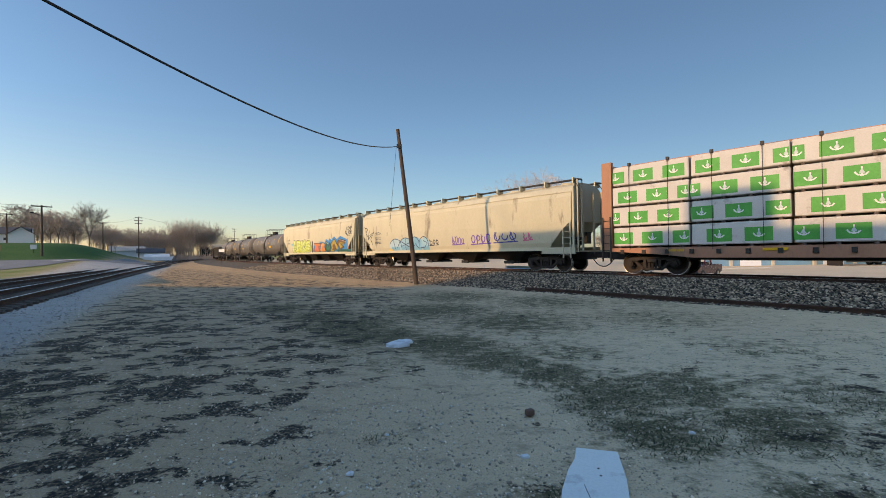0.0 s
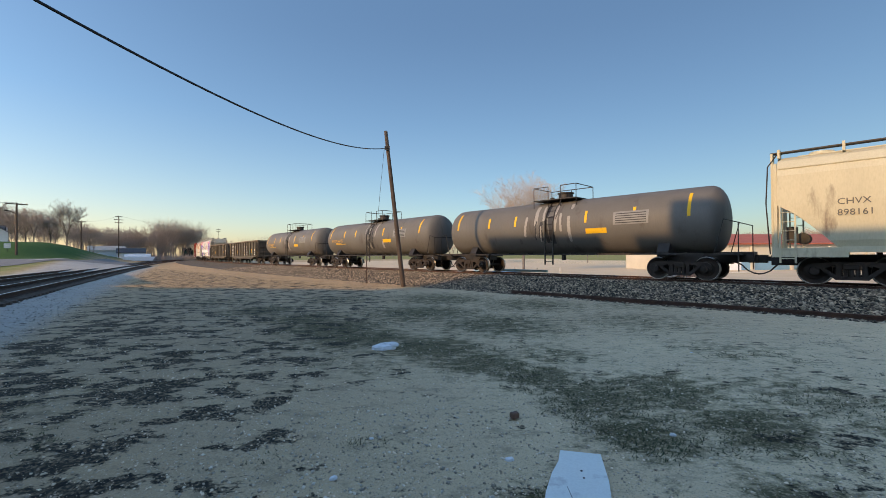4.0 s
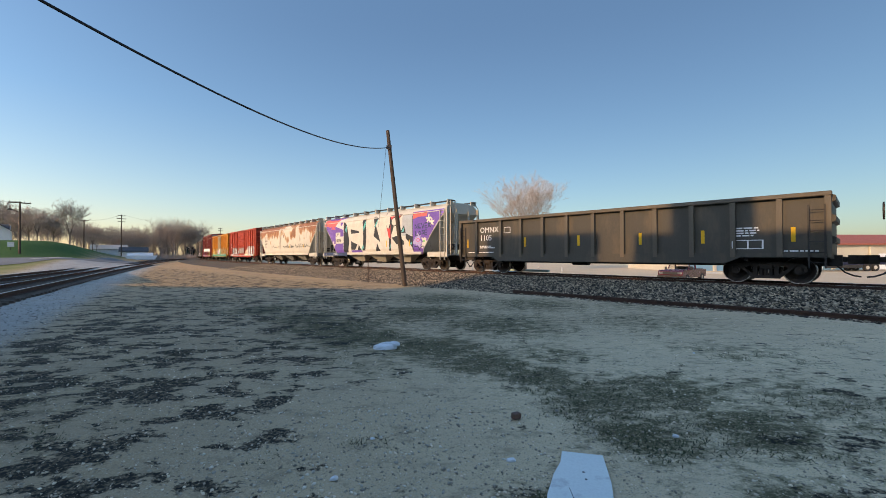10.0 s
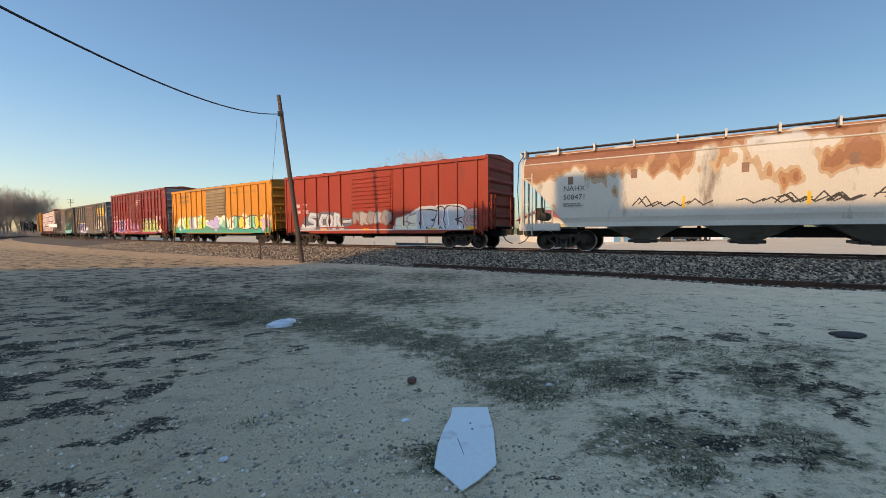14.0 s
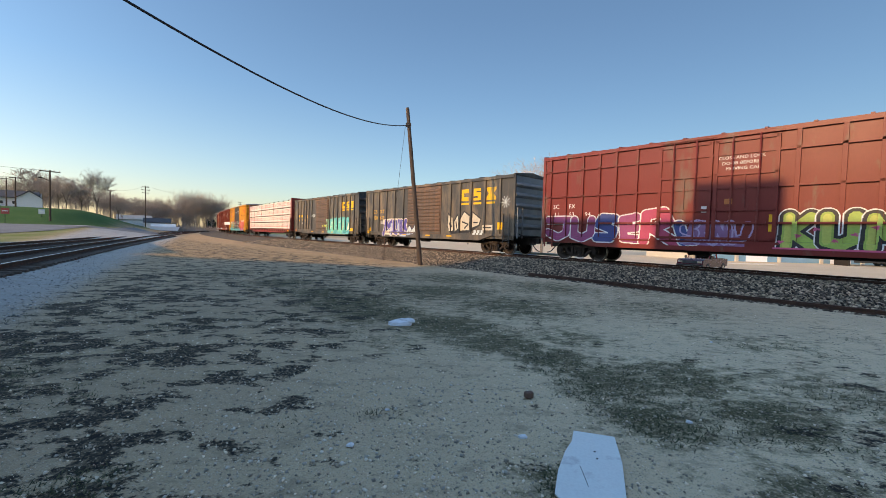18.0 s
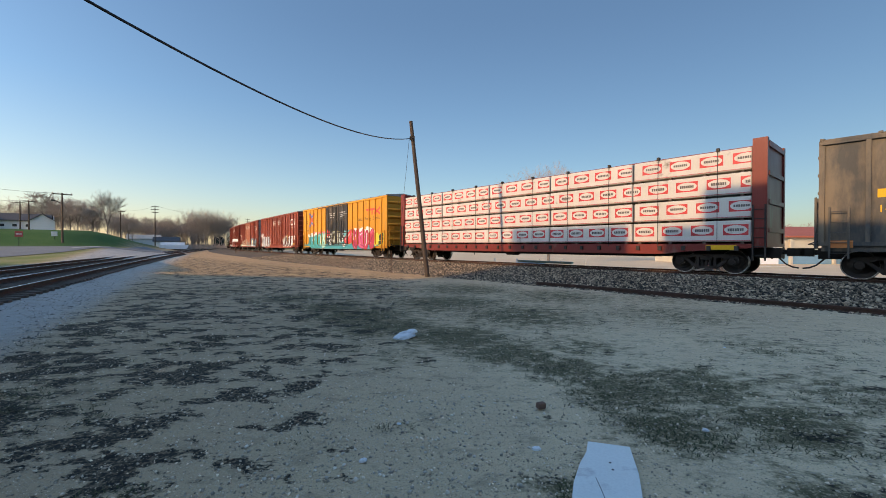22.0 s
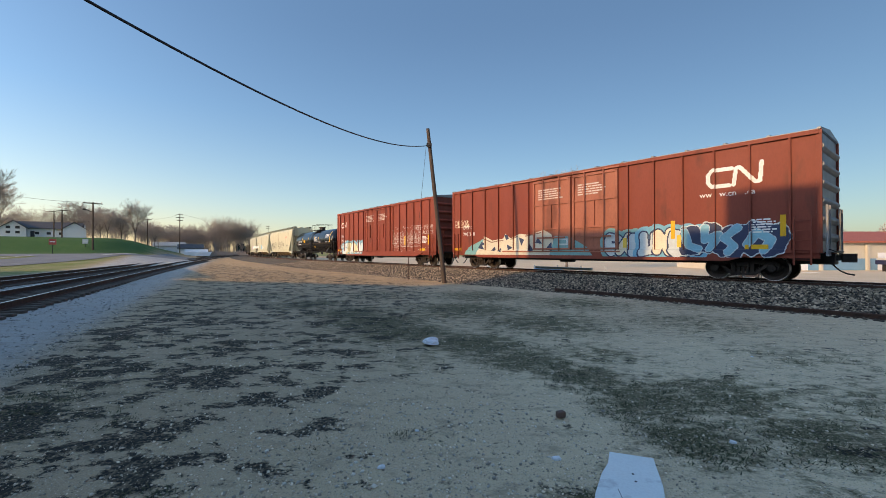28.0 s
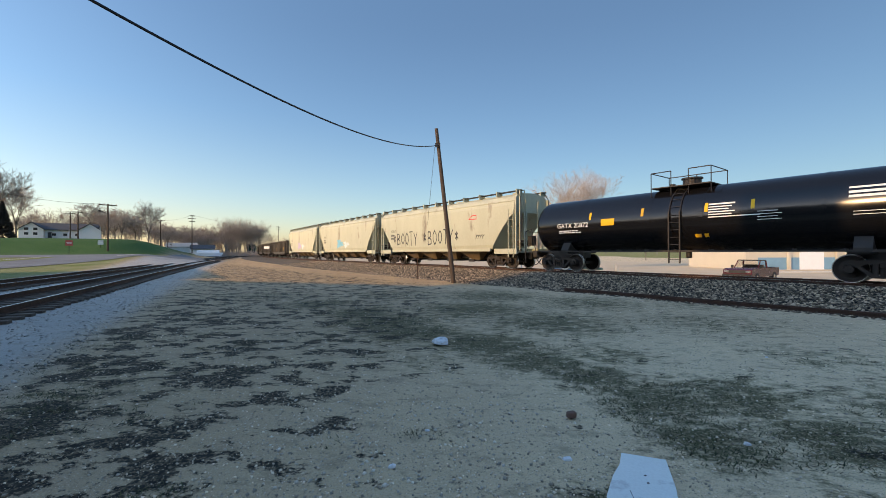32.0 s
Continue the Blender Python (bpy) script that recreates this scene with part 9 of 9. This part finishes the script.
def pickup():
    p = bearing(-34.1, 39.3)
    fwd = Vector((-0.80, -0.60, 0))
    t = thing("pickup_truck", "maroon pickup truck parked on the tan lot", "pickup truck", m=Matrix.Translation(p) @ Matrix.Rotation(math.atan2(fwd.y, fwd.x), 4, "Z"))
    C = M_MAROONCAR
    part("body", Build().prism([(-2.6, 0.48), (-2.6, 1.05), (0.75, 1.08), (2.3, 1.05), (2.58, 0.95), (2.62, 0.5), (2.1, 0.42), (-2.1, 0.42)], -0.92, 0.92), C, t)
    cab = part("cab", Build().prism([(-0.55, 1.58), (-0.48, 1.66), (0.35, 1.68), (0.50, 1.60)], -0.74, 0.74), M_BLACK, t, "dark roof on thin pillars")
    for y in (-0.76, 0.76):
        part("pillar", Build().tube((0.48, y * 0.95, 1.60), (1.05, y, 1.06), 0.035, 6), C, cab)
        part("pillar", Build().tube((-0.52, y * 0.95, 1.60), (-0.62, y, 1.04), 0.06, 6), C, cab)
    part("seat", Build().box(-0.45, -0.2, -0.68, 0.68, 0.9, 1.3, 0.05), M_BLACK, t)
    part("bed", Build().box(-2.5, -0.7, -0.75, 0.75, 1.07, 1.09), M_BLACK, t)
    part("windshield", Build().prism([(0.47, 1.60), (1.00, 1.10), (1.02, 1.10), (0.49, 1.60)], -0.70, 0.70), M_CLEAR, t)
    for y in (-0.81, 0.81):
        part("side_window", Build().prism([(-0.50, 1.10), (-0.46, 1.58), (0.42, 1.58), (0.92, 1.10)], y * 0.93 - 0.005, y * 0.93 + 0.005), M_CLEAR, t)
        part("mirror", Build().box(0.75, 0.88, y * 1.22 - 0.08, y * 1.22 + 0.08, 1.08, 1.28, 0.02), M_BLACK, t)
        part("headlight", Build().box(2.56, 2.63, y * 0.85 - 0.16, y * 0.85 + 0.16, 0.76, 0.92), M_CHROME, t)
    gr = part("grille", Build().box(2.58, 2.64, -0.52, 0.52, 0.72, 0.94), M_BLACK, t)
    part("bumper", Build().box(2.55, 2.76, -0.92, 0.92, 0.48, 0.66, 0.03), M_STEEL, t)
    part("tailgate", Build().box(-2.66, -2.6, -0.75, 0.75, 0.6, 1.03), C, t)
    for x in (-1.65, 1.65):
        for y in (-0.82, 0.82):
            w_ = part("wheel", Build().lathe([(-0.12, 0.2), (-0.12, 0.36), (0.12, 0.36), (0.12, 0.2)], 22, "y"), M_BLACK, t, at=(x, y, 0.36))
            part("rim", Build().tube((0, -0.11, 0), (0, 0.11, 0), 0.2, 16), M_CHROME, w_)


pickup()




def trailer():
    p = bearing(-48.3, 75)
    t = thing("semi_trailer", "dark navy flat trailer parked by the far wall", "trailer", m=Matrix.Translation(p) @ Matrix.Rotation(radians(2.0), 4, "Z"))
    part("deck", Build().box(-5.2, 6, -1.25, 1.25, 0.85, 1.35, 0.04), paint("navy_trailer_paint", (0.02, 0.025, 0.06)), t)
    part("load", Build().box(-5.1, 5.9, -1.2, 1.2, 1.355, 1.62, 0.04), M_CONC, t, "pale flat load")
    part("side_skirt", Build().box(-4.4, 0.9, -1.26, -1.2, 0.45, 0.85), M_BLACK, t)
    part("landing_gear", Build().box(-4.7, -4.5, -0.9, 0.9, 0.0, 0.9), M_STEEL, t)
    for x in (1.6, 2.75):
        for y in (-1.15, 1.15):
            w_ = part("wheel", Build().lathe([(-0.14, 0.3), (-0.14, 0.5), (0.14, 0.5), (0.14, 0.3)], 20, "y"), M_BLACK, t, at=(x, y, 0.5))
            part("rim", Build().tube((0, -0.12, 0), (0, 0.12, 0), 0.24, 16), M_CONC, w_)


trailer()
M_REDROOF = material("red_metal_roof", (0.38, 0.10, 0.055), (0.30, 0.085, 0.05), rough=0.6, scale=1, amount=0.5, stretch=(6, 1, 1))
M_BLUEWALL = material("blue_wall", (0.16, 0.30, 0.42), (0.13, 0.25, 0.36), rough=0.7, scale=1, amount=0.4)
M_CREAMWALL = material("cream_wall", (0.52, 0.47, 0.38), (0.45, 0.41, 0.33), rough=0.8, scale=0.6, amount=0.4)


def warehouse(a0, a1, d0, d1, wall, roof, eave, rise, label, blue_to=None):
    A, B = bearing(a0, d0, -0.85), bearing(a1, d1, -0.85)
    d = (B - A)
    L = d.length
    t = thing("warehouse", label, "building", m=Matrix.Translation(A) @ Matrix.Rotation(math.atan2(d.y, d.x), 4, "Z"))
    part("wall", Build().box(0, L, 0, 12, 0, eave), wall, t)
    part("roof", Build().prism([(-0.6, eave - 0.05), (6, eave + rise), (12.6, eave - 0.05), (12.6, eave + 0.12), (6, eave + rise + 0.18), (-0.6, eave + 0.12)], -0.5, L + 0.5, "x"), roof, t)
    for x in (0.0, L - 0.1):
        part("gable", Build().prism([(0, eave), (12, eave), (6, eave + rise)], x, x + 0.1, "x"), wall, t)
    if blue_to:
        part("lower_wall", Build().box(1.5, L - 0.2, -0.06, -0.01, 0.0, blue_to), M_BLUEWALL, t, "blue lower wall")
        for k in range(int(L / 6)):
            x = 5.0 + k * 6
            part("pillar", Build().box(x, x + 0.35, -0.35, -0.07, 0, eave - 0.3), M_CREAMWALL, t)
            if k % 2 == 0:
                part("door", Build().box(x + 1.6, x + 4.6, -0.1, -0.062, 0, 2.3), M_SIDING, t, "white roller door")
    return t


warehouse(-33.6, -58.0, 63.5, 104, M_CREAMWALL, M_REDROOF, 3.6, 1.5, "cream warehouse with a red metal roof and a blue lower wall", 1.55)
kb = bearing(-38.0, 58)
tagged(part("wheel_stop", Build().box(-4, 4, -0.1, 0.1, 0, 0.16, 0.03), M_CONC, at=(kb.x, kb.y, kb.z, 0, 0, 2)), "long pale concrete wheel stop on the lot", "kerb")
# pale beam and blue tarp beside the track, low fence posts
q0 = track(16.5, 4.0)[0]
h0 = math.degrees(track(16)[1])
t = tagged(part("steel_beam", Build().box(-0.12, 0.12, -2.2, 2.2, 0, 0.16, 0.02), paint("pale_green_paint", (0.42, 0.50, 0.40)), at=(q0.x, q0.y, 0.36, 0, 0, h0)), "pale green steel beam lying beside the track", "beam")
q1 = bearing(-12.5, 42)
t = thing("tarp_pile", "low pile of timber under a blue tarpaulin", "pile", m=Matrix.Translation(q1) @ Matrix.Rotation(0.8, 4, "Z"))
part("tarp", Build().prism([(-2.2, 0), (2.2, 0), (1.9, 0.5), (0.3, 0.75), (-1.8, 0.55)], -1, 1), M_BLUEWALL, t)
part("timber", Build().box(-2.6, 2.6, -0.8, 0.8, 0.0, 0.12), M_TIE, t)
for a, d in ((-8, 46), (-11, 45), (-14, 44), (-17, 43.5), (-20, 43)):
    p = bearing(a, d)
    tagged(part("fence_post", Build().box(-0.06, 0.06, -0.06, 0.06, -0.2, 1.0), M_CONC, at=(p.x, p.y, p.z)), "short pale fence post beyond the track", "post", "fence posts")


def stake(x, y, h, label, plate=None):
    z = float(ground_z(x, y))
    t = thing("marker_post", label, "post", m=Matrix.Translation((x, y, z)))
    part("post", Build().box(-0.02, 0.02, -0.02, 0.02, -0.2, h), M_RAIL, t)
    if plate:
        part("plate", Build().box(-plate, plate, -0.05, -0.02, h - 0.45, h), M_WHITE, t)


stake(-2.55, 22.6, 1.25, "thin rusty marker stake beside the ballast")
p = bearing(26.0, 78)
stake(p.x, p.y, 2.6, "white sign on a post near the curve", 0.45)
p = bearing(23.5, 70)
stake(p.x, p.y, 1.0, "short stake beside the curve")

# ---- litter on the lot ----
M_BOARD = material("white_plastic_board", (0.74, 0.79, 0.76), (0.66, 0.71, 0.69), rough=0.6, scale=3, amount=0.35, dirt=(0.45, 0.46, 0.46), dirt_amount=0.15, dirt_scale=4)
OUT = [(1.13, 3.11), (1.41, 3.02), (1.30, 2.66), (1.13, 2.24), (0.97, 2.13), (0.83, 2.06), (0.80, 2.18), (0.745, 2.33), (0.84, 2.57), (0.96, 2.80), (1.06, 2.95)]
t = thing("white_board", "torn white plastic board lying on the gravel", "board")
part("sheet", Build().prism(OUT, 0.035, 0.043, "z"), M_BOARD, t)
for x, y in ((1.17, 2.80), (1.15, 2.71)):
    part("hole", Build().tube((x, y, 0.040), (x, y, 0.0445), 0.009, 8), M_BLACK, t)
part("crack", Build().line([(1.0, 2.62, 0.0435), (0.985, 2.5, 0.0435), (0.97, 2.4, 0.0435)], 0.002, 4), M_BLACK, t)


def crumple(rx, ry, rz, seed, mat, name):
    """A creased lump, full at the sides and flat on top."""
    r = random.Random(seed)
    b = Build()
    n, m_ = 16, 8
    vs = []
    lobe = [1 + r.uniform(-0.16, 0.16) for j in range(n)]
    for i in range(m_):
        a = math.pi / 2 * i / (m_ - 1)
        ca, sa = math.cos(a) ** 0.7, math.sin(a) ** 0.8
        for j in range(n):
            c = 2 * math.pi * j / n
            k = lobe[j] * (1 + r.uniform(-0.09, 0.09))
            top = 1.0 if i == m_ - 1 else 1 + r.uniform(-0.12, 0.12)
            vs.append((rx * ca * math.cos(c) * k, ry * ca * math.sin(c) * k, rz * sa * top * (0.85 + 0.15 * math.cos(c + seed))))
    fs = [(i * n + j, i * n + (j + 1) % n, (i + 1) * n + (j + 1) % n, (i + 1) * n + j) for i in range(m_ - 1) for j in range(n)]
    b.add(vs, fs)
    return b


M_BAG = material("white_plastic_bag", (0.72, 0.75, 0.78), (0.6, 0.63, 0.66), rough=0.4, scale=10, amount=0.3)
BAG = thing("plastic_bag", "crumpled white plastic bag on the gravel", "plastic bag", m=Matrix.Translation((-0.47, 6.78, 0.02)))
part("bag", crumple(0.19, 0.12, 0.10, 5, M_BAG, "bag"), M_BAG, BAG)
part("bag_corner", crumple(0.09, 0.08, 0.06, 6, M_BAG, "bag"), M_BAG, BAG, at=(0.13, 0.02, 0.055, 0, 12, 0))
tagged(part("brick_piece", Build().box(-0.04, 0.04, -0.03, 0.03, 0, 0.055, 0.008), material("dark_brick", (0.16, 0.09, 0.065), (0.11, 0.07, 0.055), rough=0.9, scale=20), at=(0.95, 3.82, 0.015, 0, 0, 20)), "small dark broken brick on the gravel", "brick")
for x, y, sx, lb in ((2.2, 3.35, 0.028, "small scrap of white paper"), (0.72, 3.05, 0.035, "crushed white cup beside the board"), (-0.55, 2.9, 0.03, "scrap of white paper on the gravel"), (-0.35, 3.5, 0.02, "tiny white paper scrap"), (4.3, 6.1, 0.02, "tiny white scrap on the gravel")):
    tagged(part("paper_scrap", crumple(sx, sx * 0.7, sx * 0.8, int(x * 10 + 50), M_BAG, "scrap"), M_BAG, at=(x, y, 0.01)), lb, "litter", "paper scraps")
tagged(part("dark_cloth", crumple(0.22, 0.16, 0.05, 33, M_BLACK, "cloth"), material("dark_rag_cloth", (0.05, 0.045, 0.04), rough=0.9, scale=10), at=(7.07, 3.61, 0.01)), "flat dark rag lying on the gravel", "rag")


# ---- pebbles and weeds ----
def lot_points(n, rmax, seed):
    r = np.random.RandomState(seed)
    a = np.radians(r.uniform(-62, 62, n))
    d = 1.6 + (rmax - 1.6) * r.rand(n) ** 1.5
    x, y = np.sin(a) * d, np.cos(a) * d
    return x, y, r


x, y, r = lot_points(60000, 16, 6)
keep = (x * NX + y * NY < 12.8) & (x * N2X + y * N2Y > -3)
x, y = x[keep], y[keep]
P3 = np.stack([x, y, ground_z(x, y) + 0.002], 1)
gx, gy = r.normal(-0.35, 0.75, 900), 1.6 + 2.6 * r.rand(900)
PG = np.stack([gx, gy, ground_z(gx, gy) + 0.003], 1)
stones("gravel_spill", PG, 0.006 + 0.016 * r.rand(900) ** 3, material("pale_gravel", (0.66, 0.60, 0.50), (0.48, 0.43, 0.36), rough=0.9, scale=20, island=(0.4, 1.4, 1.0)), 9, "spill of pale loose gravel on the lot", "gravel")
stones("pebbles", P3, 0.0035 + 0.014 * r.rand(len(P3)) ** 5, material("pebble", (0.60, 0.51, 0.39), (0.42, 0.35, 0.27), rough=0.9, scale=20, island=(0.45, 1.9, 2.0)), 8, "loose pebbles scattered over the lot", "pebbles")


def cover(x, y):
    """How weedy the lot is at a place, 0 to 1."""
    v = np.array([noise.noise((float(a) * 0.75, float(b) * 1.15, 1.3)) + 0.55 * noise.noise((float(a) * 2.1, float(b) * 3.0, 5.1)) for a, b in zip(x, y)])
    return v * 0.7 + np.maximum(mossiness(x, y), 0.55 * weediness(x, y)) * 0.95


x, y, r = lot_points(52000, 20, 16)
keep = (x * NX + y * NY < 11.5) & (x * N2X + y * N2Y > -2.6) & (cover(x, y) > 0.42 + 0.25 * r.rand(len(x)))
x, y = x[keep], y[keep]
z = ground_z(x, y)
n = len(x)
vs, fs = [], []
rr = np.random.RandomState(3)
for k in range(n):
    for j in range(4):
        a, ln, le = rr.rand() * 6.28, 0.010 + 0.026 * rr.rand(), rr.uniform(0.5, 1.8)
        dx, dy = math.cos(a), math.sin(a)
        o = len(vs)
        px_, py_ = x[k] + rr.uniform(-0.05, 0.05), y[k] + rr.uniform(-0.04, 0.04)
        wv = 0.003 + 0.003 * rr.rand()
        vs += [(px_ - dy * wv, py_ + dx * wv, z[k]), (px_ + dy * wv, py_ - dx * wv, z[k]), (px_ + dx * ln * le, py_ + dy * ln * le, z[k] + ln * 0.7)]
        fs.append((o, o + 1, o + 2))
M_WEED = material("dry_weeds", (0.045, 0.055, 0.022), (0.095, 0.088, 0.045), rough=0.95, scale=1.2, amount=0.8, bump=0, island=(0.4, 1.8, 1.0))
tagged(new("weeds", mesh_of("weeds", vs, fs, M_WEED)), "low sparse weeds and dead grass on the lot", "weeds", kind="stuff")

# ---- motion of the train ----
SPEED = [(0, 11.927), (4, 11.670), (8, 11.581), (12, 11.650), (16, 11.453), (20, 11.275), (24, 11.215), (28, 10.919), (32, 10.909)]


def run(t):
    """Metres that the train has gone at t seconds."""
    q, (t0, v0) = 0.0, SPEED[0]
    for t1, v1 in SPEED[1:]:
        e = min(max(t - t0, 0), t1 - t0)
        va = v0 + (v1 - v0) * e / (t1 - t0)
        q += (v0 + va) / 2 * e
        t0, v0 = t1, v1
    return q


def car_pose(c, base, t):
    s = c - run(t)
    a, b = track(s - base / 2)[0], track(s + base / 2)[0]
    m = (a + b) / 2
    return pose(m.x, m.y, RAIL_Z, 0, 0, math.degrees(math.atan2(a.y - b.y, a.x - b.x)))


def motions():
    # the bag stirs in the wind
    bag = Matrix.Translation((-0.47, 6.78, 0.02))
    slid = Matrix.Translation((-0.55, 6.76, 0.02)) @ pose(0, 0, 0, 0, -8, 25)
    flip = Matrix.Translation((-0.41, 6.78, 0.02)) @ pose(0, 0, 0, 4, 10, 70)
    walk(BAG, [(0.0, bag), (20.6, bag), (21.4, slid), (23.5, slid), (23.9, flip), (32.0, flip)])
    for car, c, base, wheels in TRAIN:
        walk(car, [(float(t), car_pose(c, base, t)) for t in range(33)])
        # wheels roll while the car is near
        ts = [k / 15 for k in range(481) if -16 < c - run(k / 15) < 48]
        if not ts:
            ts = [0.0, 32.0]
        for w in wheels:
            x, z = w.matrix_basis.translation.x, w.matrix_basis.translation.z
            turn0 = run(ts[0])
            rows = [(t, Matrix.Translation((x, 0, z)) @ Matrix.Rotation((run(t) - turn0) / 0.457, 4, "Y")) for t in ts]
            if ts[0] > 0:
                rows.insert(0, (0.0, rows[0][1]))
            if ts[-1] < 32:
                rows.append((32.0, rows[-1][1]))
            walk(w, rows)


motions()
